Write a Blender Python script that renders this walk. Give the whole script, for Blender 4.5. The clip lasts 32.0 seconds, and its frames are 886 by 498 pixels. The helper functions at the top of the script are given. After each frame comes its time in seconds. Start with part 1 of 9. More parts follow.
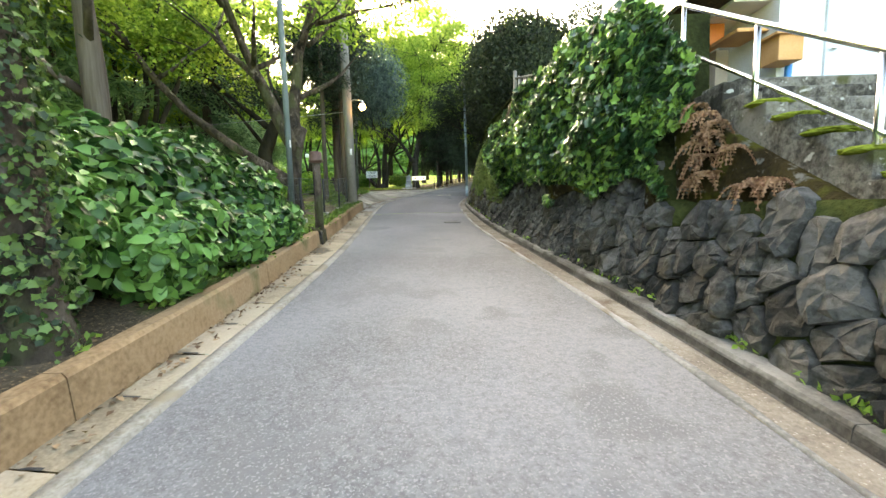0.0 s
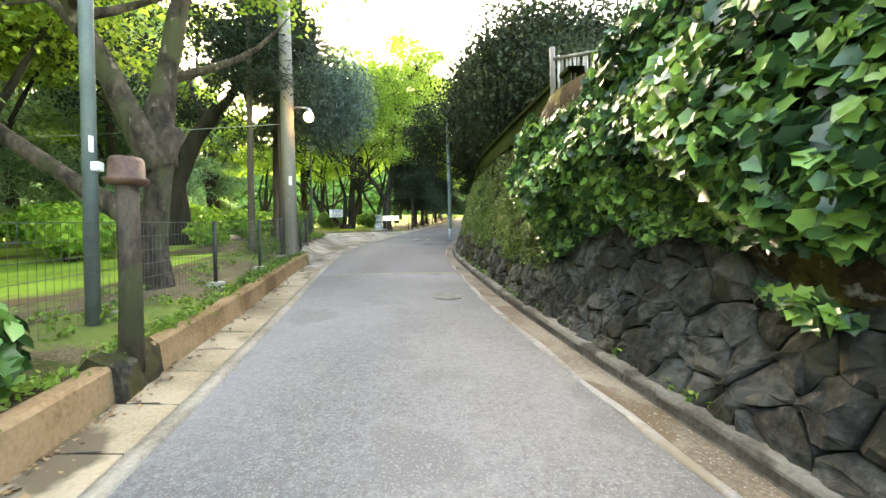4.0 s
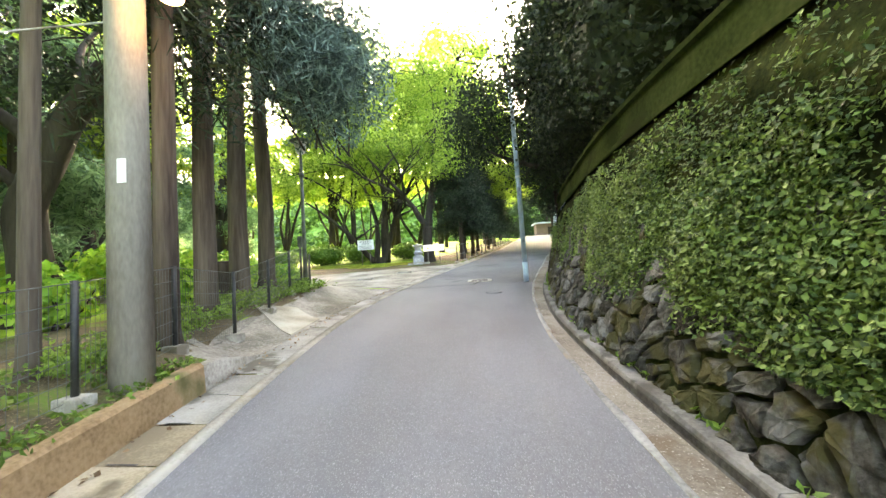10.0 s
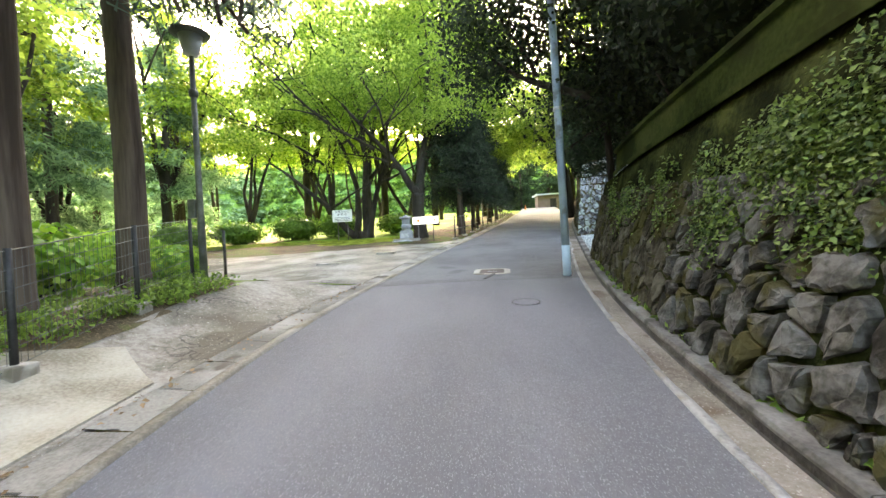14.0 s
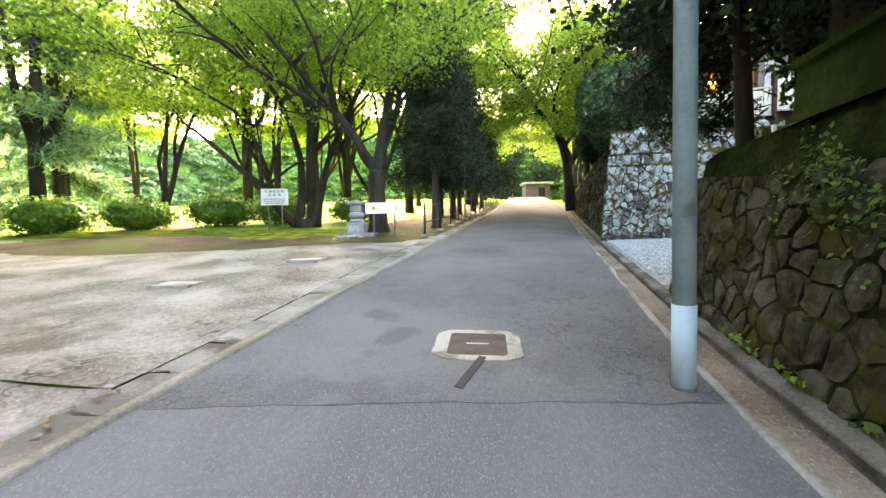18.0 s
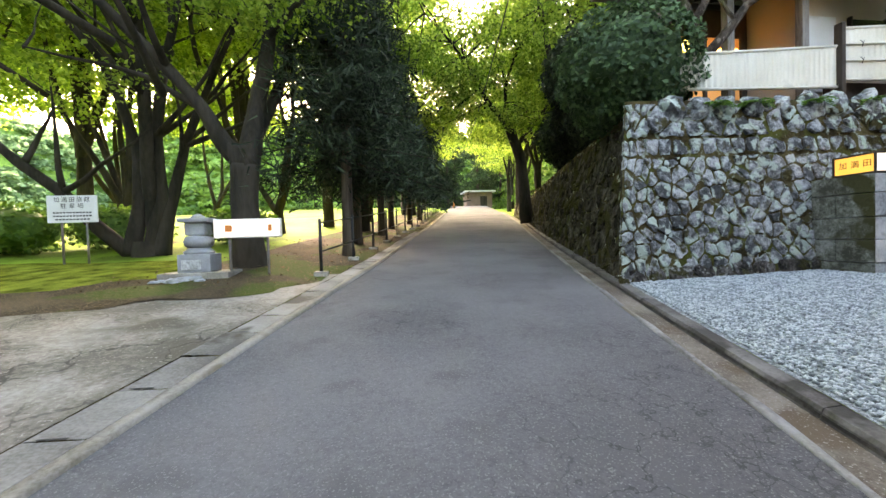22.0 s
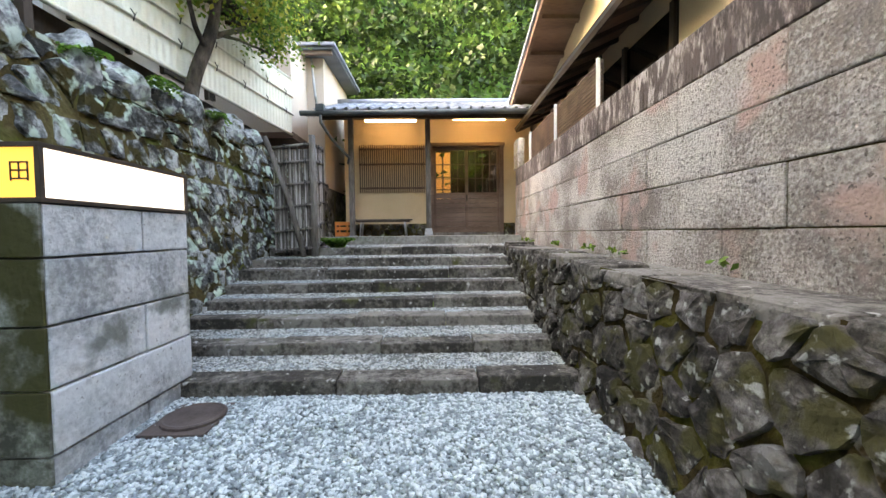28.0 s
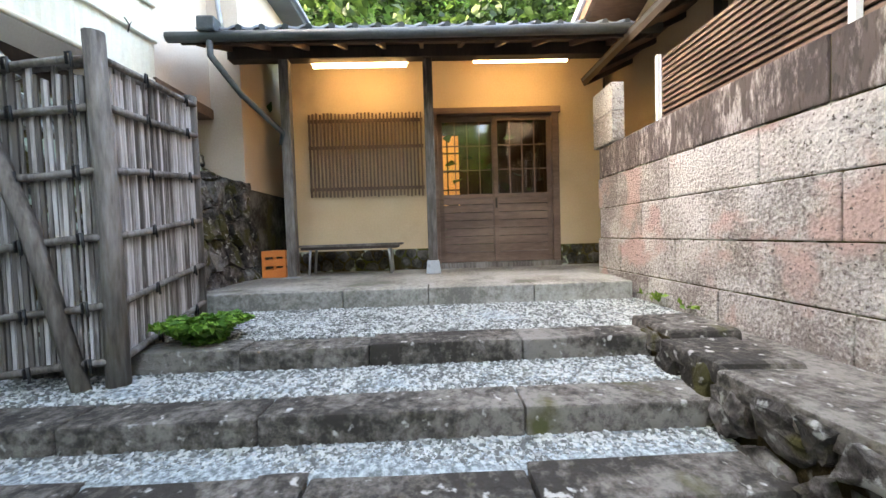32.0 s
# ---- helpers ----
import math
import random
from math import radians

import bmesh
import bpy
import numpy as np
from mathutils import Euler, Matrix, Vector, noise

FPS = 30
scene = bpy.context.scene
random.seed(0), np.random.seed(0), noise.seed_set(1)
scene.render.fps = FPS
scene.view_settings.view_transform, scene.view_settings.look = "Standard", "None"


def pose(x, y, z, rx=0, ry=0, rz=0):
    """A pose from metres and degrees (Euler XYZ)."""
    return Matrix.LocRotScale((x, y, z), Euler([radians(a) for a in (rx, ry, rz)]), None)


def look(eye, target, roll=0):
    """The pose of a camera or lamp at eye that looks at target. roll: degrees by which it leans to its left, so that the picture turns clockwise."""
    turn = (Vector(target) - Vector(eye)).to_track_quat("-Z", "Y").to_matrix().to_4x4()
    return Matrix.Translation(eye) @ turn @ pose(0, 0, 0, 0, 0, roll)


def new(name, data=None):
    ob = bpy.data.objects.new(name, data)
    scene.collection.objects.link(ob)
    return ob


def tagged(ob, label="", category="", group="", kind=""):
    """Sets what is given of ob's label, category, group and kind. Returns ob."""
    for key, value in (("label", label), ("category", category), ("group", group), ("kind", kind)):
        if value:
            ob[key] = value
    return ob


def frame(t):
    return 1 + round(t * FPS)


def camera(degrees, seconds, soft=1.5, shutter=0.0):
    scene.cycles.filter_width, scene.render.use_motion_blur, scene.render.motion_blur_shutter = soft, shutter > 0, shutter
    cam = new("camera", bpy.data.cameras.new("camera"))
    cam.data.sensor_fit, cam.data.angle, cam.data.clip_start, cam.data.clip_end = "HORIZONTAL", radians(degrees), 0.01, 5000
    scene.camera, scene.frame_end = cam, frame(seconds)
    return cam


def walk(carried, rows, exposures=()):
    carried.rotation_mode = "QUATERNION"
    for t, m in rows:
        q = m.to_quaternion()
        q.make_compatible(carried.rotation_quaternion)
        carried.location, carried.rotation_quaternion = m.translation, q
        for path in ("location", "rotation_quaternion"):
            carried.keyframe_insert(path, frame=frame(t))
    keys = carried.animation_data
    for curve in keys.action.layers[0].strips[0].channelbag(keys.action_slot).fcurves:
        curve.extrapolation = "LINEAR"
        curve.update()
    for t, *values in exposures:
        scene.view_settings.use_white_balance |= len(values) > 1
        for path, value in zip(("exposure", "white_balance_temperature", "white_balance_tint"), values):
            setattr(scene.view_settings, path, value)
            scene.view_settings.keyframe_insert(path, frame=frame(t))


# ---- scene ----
cam = camera(96.8, 32.0)
# seconds, x, y, z, tilt, lean, turn
PATH = [
    (0, 0.143, 0.175, 1.304, 84.15, 1.39, 1.15),
    (0.5, 0.081, 0.801, 1.383, 85.26, 1.13, 0.76),
    (1, 0.059, 1.360, 1.436, 85.08, 0.67, -0.25),
    (1.5, -0.001, 1.955, 1.472, 84.97, 0.37, -0.65),
    (2, -0.047, 2.566, 1.542, 87.35, 0.53, -0.02),
    (2.5, -0.157, 3.152, 1.621, 89.06, 0.75, -1.08),
    (4.5, -0.215, 5.550, 1.768, 89.69, 1.15, -2.95),
    (5, -0.209, 6.172, 1.798, 89.16, 1.48, -0.68),
    (5.5, -0.232, 6.785, 1.863, 90.68, 2.19, 0.37),
    (6, -0.251, 7.372, 1.906, 90.26, 2.76, 1.42),
    (6.5, -0.290, 7.984, 1.965, 90.04, 2.56, 0.42),
    (7, -0.315, 8.590, 2.002, 89.21, 1.96, 2.54),
    (7.5, -0.311, 9.196, 2.074, 90.53, 1.50, 2.27),
    (8, -0.303, 9.796, 2.136, 90.87, 1.20, 4.81),
    (8.5, -0.343, 10.363, 2.218, 92.49, 1.39, 3.66),
    (9, -0.415, 10.899, 2.289, 93.00, 2.24, 4.93),
    (9.5, -0.479, 11.418, 2.364, 94.27, 3.16, 3.10),
    (10, -0.524, 11.926, 2.413, 93.64, 3.61, 4.03),
    (10.5, -0.544, 12.488, 2.438, 92.78, 3.91, 2.55),
    (11, -0.566, 13.005, 2.478, 93.30, 3.86, 4.41),
    (11.5, -0.611, 13.533, 2.525, 92.81, 3.66, 4.48),
    (12, -0.619, 14.055, 2.547, 91.68, 3.81, 4.89),
    (12.5, -0.643, 14.595, 2.611, 91.01, 4.24, 4.41),
    (13, -0.671, 15.135, 2.660, 89.73, 3.97, 3.92),
    (13.5, -0.780, 15.726, 2.697, 89.02, 3.19, 3.27),
    (14, -0.792, 16.309, 2.735, 89.53, 3.07, 3.24),
    (14.5, -0.801, 16.853, 2.821, 89.41, 3.17, 3.71),
    (16.5, -0.605, 19.385, 3.007, 89.23, 2.08, 3.33),
    (17, -0.547, 20.035, 3.069, 88.56, 1.41, 3.19),
    (17.5, -0.556, 20.640, 3.098, 87.24, 1.09, 1.94),
    (18, -0.506, 21.243, 3.153, 87.37, 0.87, 0.67),
    (18.5, -0.507, 21.842, 3.212, 86.83, 0.61, -1.01),
    (19, -0.472, 22.476, 3.260, 87.21, 0.83, -2.14),
    (19.5, -0.419, 23.069, 3.330, 88.16, 1.16, -2.60),
    (20, -0.304, 23.656, 3.381, 88.54, 1.16, -3.03),
    (20.5, -0.206, 24.226, 3.431, 88.04, 1.05, -1.34),
    (21, -0.138, 24.802, 3.481, 87.91, 1.13, -1.66),
    (21.5, -0.054, 25.361, 3.548, 88.35, 1.47, -2.63),
    (22, 0.021, 25.967, 3.596, 88.46, 1.77, -7.96),
    (22.5, 0.168, 26.483, 3.635, 88.23, 1.70, -15.07),
    (23, 0.428, 27.022, 3.687, 88.14, 1.37, -24.45),
    (23.5, 0.841, 27.467, 3.727, 86.85, 0.58, -33.95),
    (24, 1.209, 27.934, 3.796, 86.74, -1.07, -47.98),
    (24.5, 1.684, 28.198, 3.850, 88.29, -2.22, -61.68),
    (25, 2.138, 28.446, 3.884, 89.36, -1.91, -75.10),
    (25.5, 2.598, 28.583, 3.940, 89.51, -1.64, -84.57),
    (26, 3.052, 28.628, 4.009, 90.34, -0.98, -90.69),
    (26.5, 3.514, 28.708, 4.071, 89.26, 0.56, -92.23),
    (28.5, 5.422, 28.755, 4.230, 87.33, 0.56, -91.11),
    (29, 5.906, 28.819, 4.286, 85.81, -0.26, -93.87),
    (29.5, 6.438, 28.808, 4.252, 83.50, -0.04, -93.50),
    (30, 7.043, 28.887, 4.202, 82.31, 0.67, -94.42),
    (30.5, 7.643, 28.933, 4.168, 83.09, 1.74, -93.58),
    (31, 8.237, 28.947, 4.214, 83.89, 2.63, -92.06),
    (31.5, 8.769, 28.907, 4.461, 86.22, 2.45, -92.08),
    (32, 9.171, 28.909, 4.614, 87.92, 1.76, -91.74),
]
# seconds and stops by which the film's own exposure lifts the picture
EXPOSURES = [(0, 3.8, 8400, 7), (2, 4.1, 8400, 7), (6, 4.5, 8700, 9), (10, 4.75, 8700, 11), (14, 4.55, 8300, 13), (18, 4.65, 8600, 15), (20, 4.6, 8700, 16), (22, 4.3, 8700, 17), (24, 4.4, 8700, 18), (26, 4.6, 8800, 18), (29, 4.65, 8500, 14), (31, 4.95, 8500, 14), (32, 4.95, 8100, 13)]
walk(cam, [(t, pose(x, y, z, rx, ry, rz)) for t, x, y, z, rx, ry, rz in PATH], EXPOSURES)

# ---- light ----
world = bpy.data.worlds.new("sky")
scene.world = world
world.use_nodes = True
wn = world.node_tree.nodes
sky = wn.new("ShaderNodeTexSky")
sky.sky_type, sky.sun_disc = "NISHITA", False
sky.sun_elevation, sky.sun_rotation = radians(24), radians(-13)
sky.air_density, sky.dust_density, sky.ozone_density = 1.0, 4.0, 1.0
world.node_tree.links.new(sky.outputs[0], wn["Background"].inputs[0])
wn["Background"].inputs[1].default_value = 0.15
sun = new("sun", bpy.data.lights.new("sun", "SUN"))
sun.data.energy, sun.data.angle, sun.data.color = 2.0, radians(20), (1.0, 0.9, 0.76)
SUN_WAY = Vector((-math.sin(radians(13)) * math.cos(radians(24)), math.cos(radians(13)) * math.cos(radians(24)), math.sin(radians(24))))
sun.matrix_world = look(SUN_WAY * 100, (0, 0, 0))


# ---- materials ----
def nodes_of(name):
    m = bpy.data.materials.new(name)
    m.use_nodes = True
    return m, m.node_tree.nodes, m.node_tree.links, m.node_tree.nodes["Principled BSDF"]


def mat(name, colours, big=1.2, fine=40.0, rough=0.8, bump=0.3, stain=None, stain_at=0.62, stain_size=0.7, vary=0.0, island=0.0, metal=0.0,
        through_light=0.0, stretch=(1, 1, 1), depth=0.01, grit=None, grit_size=90.0, grit_at=0.6, crack=None, gloss=0.35, crisp=0.0, crisp_mix=0.5):
    """A worn surface: two or three colours mixed by large and fine noise at world size, with stains of a colour of their own and fine relief."""
    m, n, l, b = nodes_of(name)
    geo = n.new("ShaderNodeNewGeometry")
    mp = n.new("ShaderNodeMapping")
    mp.inputs["Scale"].default_value = stretch
    l.new(geo.outputs["Position"], mp.inputs["Vector"])

    def noise_of(scale, detail):
        k = n.new("ShaderNodeTexNoise")
        k.inputs["Scale"].default_value, k.inputs["Detail"].default_value = scale, detail
        l.new(mp.outputs[0], k.inputs["Vector"])
        return k

    large, small = noise_of(big, 5), noise_of(fine, 3)
    mixer = n.new("ShaderNodeMath")
    mixer.operation = "MULTIPLY_ADD"
    l.new(small.outputs[0], mixer.inputs[0])
    mixer.inputs[1].default_value = 0.45
    half = n.new("ShaderNodeMath")
    half.operation = "MULTIPLY_ADD"
    l.new(large.outputs[0], half.inputs[0])
    half.inputs[1].default_value, half.inputs[2].default_value = 1.3, -0.37
    l.new(half.outputs[0], mixer.inputs[2])
    last = mixer.outputs[0]
    height = mixer.outputs[0]
    if crisp:
        sharp = noise_of(crisp, 10)
        sharp.inputs["Roughness"].default_value = 0.72
        chips = n.new("ShaderNodeTexVoronoi")
        chips.inputs["Scale"].default_value = crisp * 1.3
        l.new(mp.outputs[0], chips.inputs["Vector"])
        both = n.new("ShaderNodeMath")
        both.operation = "MULTIPLY_ADD"
        l.new(chips.outputs["Distance"], both.inputs[0])
        both.inputs[1].default_value = 0.45
        l.new(sharp.outputs[0], both.inputs[2])
        height = both.outputs[0]
        tone = n.new("ShaderNodeMath")
        tone.operation = "MULTIPLY_ADD"
        l.new(sharp.outputs[0], tone.inputs[0])
        tone.inputs[1].default_value = 2.0 * crisp_mix
        base = n.new("ShaderNodeMath")
        base.operation = "SUBTRACT"
        l.new(last, base.inputs[0])
        base.inputs[1].default_value = crisp_mix
        l.new(base.outputs[0], tone.inputs[2])
        last = tone.outputs[0]
    for amount, source in ((vary, "ShaderNodeObjectInfo"), (island, "geo")):
        if amount:
            src = geo if source == "geo" else n.new(source)
            out = src.outputs["Random Per Island"] if source == "geo" else src.outputs["Random"]
            add = n.new("ShaderNodeMath")
            add.operation = "MULTIPLY_ADD"
            l.new(out, add.inputs[0])
            add.inputs[1].default_value = amount
            shift = n.new("ShaderNodeMath")
            shift.operation = "SUBTRACT"
            l.new(last, shift.inputs[0])
            shift.inputs[1].default_value = amount / 2
            l.new(shift.outputs[0], add.inputs[2])
            last = add.outputs[0]
    ramp = n.new("ShaderNodeValToRGB")
    l.new(last, ramp.inputs[0])
    el = ramp.color_ramp.elements
    el[0].position, el[1].position = 0.3, 0.75
    el[0].color, el[1].color = (*colours[0], 1), (*colours[-1], 1)
    if len(colours) == 3:
        e = el.new(0.52)
        e.color = (*colours[1], 1)
    colour = ramp.outputs[0]
    for tint, where, size in ((stain, stain_at, stain_size), (grit, grit_at, grit_size)):
        if tint:
            k = noise_of(size, 6 if tint is stain else (1 if size > 50 else 4))
            edge = n.new("ShaderNodeMapRange")
            edge.inputs[1].default_value, edge.inputs[2].default_value = where - 0.035, where + 0.035
            l.new(k.outputs[0], edge.inputs[0])
            mx = n.new("ShaderNodeMix")
            mx.data_type = "RGBA"
            l.new(edge.outputs[0], mx.inputs[0])
            l.new(colour, mx.inputs[6])
            mx.inputs[7].default_value = (*tint, 1)
            colour = mx.outputs[2]
    if crack:
        wob = noise_of(crack[0] * 1.6, 4)
        warp = n.new("ShaderNodeMix")
        warp.data_type = "RGBA"
        warp.inputs[0].default_value = crack[3] if len(crack) > 3 else 0.25
        l.new(mp.outputs[0], warp.inputs[6])
        l.new(wob.outputs[1], warp.inputs[7])
        vo = n.new("ShaderNodeTexVoronoi")
        vo.feature = "DISTANCE_TO_EDGE"
        vo.inputs["Scale"].default_value = crack[0]
        l.new(warp.outputs[2], vo.inputs["Vector"])
        cut = n.new("ShaderNodeMapRange")
        cut.inputs[1].default_value, cut.inputs[2].default_value = crack[1] * 0.4, crack[1]
        l.new(vo.outputs["Distance"], cut.inputs[0])
        patchy = n.new("ShaderNodeMapRange")
        patchy.inputs[1].default_value, patchy.inputs[2].default_value = 0.42, 0.55
        l.new(large.outputs[0], patchy.inputs[0])
        least = n.new("ShaderNodeMath")
        least.operation = "MAXIMUM"
        l.new(cut.outputs[0], least.inputs[0])
        l.new(patchy.outputs[0], least.inputs[1])
        mx = n.new("ShaderNodeMix")
        mx.data_type = "RGBA"
        l.new(least.outputs[0], mx.inputs[0])
        mx.inputs[6].default_value = (*crack[2], 1)
        l.new(colour, mx.inputs[7])
        colour = mx.outputs[2]
    l.new(colour, b.inputs["Base Color"])
    b.inputs["Roughness"].default_value, b.inputs["Metallic"].default_value = rough, metal
    b.inputs["Specular IOR Level"].default_value = gloss
    if bump:
        bp = n.new("ShaderNodeBump")
        bp.inputs["Strength"].default_value, bp.inputs["Distance"].default_value = bump, depth
        l.new(height, bp.inputs["Height"])
        l.new(bp.outputs[0], b.inputs["Normal"])
    if through_light:
        tr = n.new("ShaderNodeBsdfTranslucent")
        l.new(colour, tr.inputs[0])
        ms = n.new("ShaderNodeMixShader")
        ms.inputs[0].default_value = through_light
        l.new(b.outputs[0], ms.inputs[1])
        l.new(tr.outputs[0], ms.inputs[2])
        l.new(ms.outputs[0], n["Material Output"].inputs[0])
    return m


def glow(name, colour, strength):
    m, n, l, b = nodes_of(name)
    b.inputs["Base Color"].default_value = (*colour, 1)
    b.inputs["Emission Color"].default_value = (*colour, 1)
    b.inputs["Emission Strength"].default_value = strength
    return m


def leaf_mat(name, dark, light, shine=0.45, through_light=0.35, big=0.35):
    return mat(name, (dark, light), big=big, fine=6.0, rough=shine, bump=0.0, island=0.7, through_light=through_light)


M_ASPHALT = mat("old_asphalt", ((0.09765, 0.09765, 0.1004), (0.1442, 0.1442, 0.1488), (0.186, 0.186, 0.1916)), big=0.35, fine=55, rough=0.9, bump=0.9, depth=0.012, grit=(0.2, 0.2, 0.2), grit_size=70, grit_at=0.62, stain=(0.12, 0.12, 0.123), stain_at=0.6, stain_size=1.4, crack=(6.0, 0.03, (0.095, 0.095, 0.095), 0.3), crisp=22, crisp_mix=0.5)
M_ASPHALT_NEW = mat("newer_asphalt", ((0.096, 0.096, 0.1027), (0.1392, 0.1392, 0.1488)), big=0.5, fine=70, rough=0.82, bump=0.7, depth=0.008, crisp=24, crisp_mix=0.45, grit=(0.19, 0.19, 0.2), grit_size=90, grit_at=0.64, gloss=0.3, stretch=(1.6, 0.6, 1))
M_ASPHALT_DARK = mat("weathered_grey_asphalt", ((0.081, 0.081, 0.08316), (0.1134, 0.1134, 0.1166), (0.1458, 0.1458, 0.149)), big=0.4, fine=60, rough=0.9, bump=0.8, depth=0.01, grit=(0.18, 0.18, 0.18), grit_size=75, grit_at=0.64, stain=(0.1, 0.1, 0.102), stain_at=0.6, stain_size=1.2, crack=(4.0, 0.025, (0.06, 0.06, 0.061), 0.3), gloss=0.2, crisp=22, crisp_mix=0.4)
M_GUTTER = mat("gutter_concrete", ((0.15, 0.118, 0.075), (0.27, 0.22, 0.15), (0.34, 0.285, 0.21)), big=0.9, fine=45, rough=0.9, bump=0.4, vary=0.2, stain=(0.1, 0.08, 0.05), stain_at=0.6, stain_size=1.3)
M_GUTTER_PALE = mat("grey_gutter_concrete", ((0.12, 0.11, 0.095), (0.22, 0.208, 0.185), (0.3, 0.288, 0.26)), big=1.2, fine=45, rough=0.9, bump=0.6, vary=0.15, stain=(0.09, 0.08, 0.06), stain_at=0.6, stain_size=1.6)
M_GUTTER_GREY = mat("worn_gutter_concrete", ((0.1, 0.083, 0.064), (0.17, 0.148, 0.122), (0.23, 0.208, 0.18)), big=0.9, fine=45, rough=0.9, bump=0.6, stain=(0.11, 0.085, 0.06), stain_at=0.6, stain_size=1.4, grit=(0.3, 0.28, 0.25), grit_size=60, grit_at=0.68, gloss=0.15, crisp=18, crisp_mix=0.3)
M_EDGE_LEFT = mat("tan_edge_concrete", ((0.136, 0.12, 0.092), (0.224, 0.204, 0.168), (0.296, 0.276, 0.24)), big=1.0, fine=45, rough=0.92, bump=0.5, stain=(0.2, 0.17, 0.12), stain_at=0.6, stain_size=1.6, crisp=18, crisp_mix=0.4)
# Moss colour taken near black, with shade from the trees above included.
M_MOSSWALL = mat("shade_dark_mossy_wall", ((0.009, 0.01, 0.005), (0.021, 0.025, 0.01), (0.042, 0.05, 0.017)), big=1.8, fine=22, rough=1.0, bump=1.0, depth=0.05, gloss=0.0)
M_MOSS = mat("bright_cushion_moss", ((0.06, 0.075, 0.012), (0.16, 0.19, 0.03), (0.24, 0.29, 0.045)), big=2.5, fine=40, rough=1.0, bump=1.0, depth=0.03, gloss=0)
M_KERB_BROWN = mat("brown_stained_concrete", ((0.13, 0.078, 0.038), (0.27, 0.175, 0.095), (0.34, 0.24, 0.145)), big=0.8, fine=30, rough=0.95, bump=0.6, stain=(0.08, 0.085, 0.028), stain_at=0.6, stain_size=0.8, gloss=0.15)
M_KERB = mat("grey_kerb_concrete", ((0.054, 0.0498, 0.045), (0.114, 0.108, 0.09896), (0.18, 0.174, 0.162)), big=2.0, fine=40, rough=0.92, bump=0.7, stain=(0.045, 0.042, 0.036), stain_at=0.58, stain_size=2.2)
# Front face of the kerb, darker than the kerb stones.
M_KERB_DARK = mat("dark_kerb_front", ((0.02, 0.018, 0.016), (0.045, 0.041, 0.037), (0.08, 0.075, 0.068)), big=3, fine=30, rough=0.9, bump=0.8, crisp=20, crisp_mix=0.4)
M_APRON = mat("cracked_concrete", ((0.117, 0.1035, 0.081), (0.216, 0.1935, 0.162), (0.315, 0.2925, 0.2565)), big=0.9, fine=26, rough=0.93, bump=0.7, stain=(0.11, 0.095, 0.068), stain_at=0.61, stain_size=0.7, grit=(0.36, 0.335, 0.29), grit_size=38, grit_at=0.66, crack=(1.5, 0.014, (0.06, 0.054, 0.042), 0.5), crisp=14, crisp_mix=0.45)
M_SLAB = mat("pale_concrete_slab", ((0.22, 0.2, 0.165), (0.36, 0.34, 0.295), (0.43, 0.41, 0.36)), big=1.5, fine=40, rough=0.92, bump=0.5, stain=(0.16, 0.14, 0.105), stain_at=0.6, stain_size=2.5)
M_SOIL = mat("soil_with_leaves", ((0.045, 0.034, 0.022), (0.105, 0.082, 0.055)), big=0.8, fine=30, rough=1.0, bump=0.9, depth=0.03, stain=(0.06, 0.085, 0.02), stain_at=0.54, stain_size=0.6, grit=(0.17, 0.12, 0.07), grit_size=45, gloss=0.05, crisp=12, crisp_mix=0.5)
M_VERGE = mat("mossy_verge_earth", ((0.07, 0.055, 0.034), (0.15, 0.122, 0.078)), big=0.9, fine=30, rough=1.0, bump=0.9, depth=0.03, stain=(0.12, 0.165, 0.04), stain_at=0.55, stain_size=1.1, grit=(0.2, 0.15, 0.09), grit_size=45, gloss=0.05, crisp=12, crisp_mix=0.5)
M_LAWN = mat("mossy_lawn", ((0.09, 0.13, 0.02), (0.2, 0.32, 0.04), (0.32, 0.46, 0.07)), big=0.35, fine=25, rough=1.0, bump=0.8, depth=0.03, stain=(0.12, 0.085, 0.05), stain_at=0.62, stain_size=0.25, gloss=0.05)
# Dark stone, lowered further so its colour includes the ivy's shade.
M_STONE = mat("shade_dark_andesite_stone", ((0.0175, 0.017, 0.0155), (0.0395, 0.0385, 0.035), (0.088, 0.085, 0.079)), big=2.0, fine=16, rough=0.85, bump=1.0, depth=0.035, vary=0.28, stain=(0.03, 0.027, 0.018), stain_at=0.6, stain_size=2.4, crisp=9, crisp_mix=0.7, gloss=0.25)
M_STONE_ROUGH = mat("weathered_rubble_stone", ((0.02754, 0.02509, 0.0202), (0.07038, 0.06732, 0.05875), (0.1285, 0.1255, 0.1151)), big=3.0, fine=26, rough=0.95, bump=1.0, depth=0.03, vary=0.3, stain=(0.055, 0.05, 0.02), stain_at=0.57, stain_size=2.6, gloss=0.12, crisp=9, crisp_mix=0.6)
M_STONE_LICHEN = mat("lichen_spotted_stone", ((0.07, 0.074, 0.074), (0.215, 0.224, 0.222), (0.464, 0.48, 0.47)), big=3.0, fine=18, rough=0.95, bump=1.0, depth=0.03, vary=0.28, stain=(0.07, 0.06, 0.026), stain_at=0.61, stain_size=4.0, grit=(0.42, 0.49, 0.42), grit_size=5.0, grit_at=0.565, gloss=0.1, crisp=10, crisp_mix=0.75)
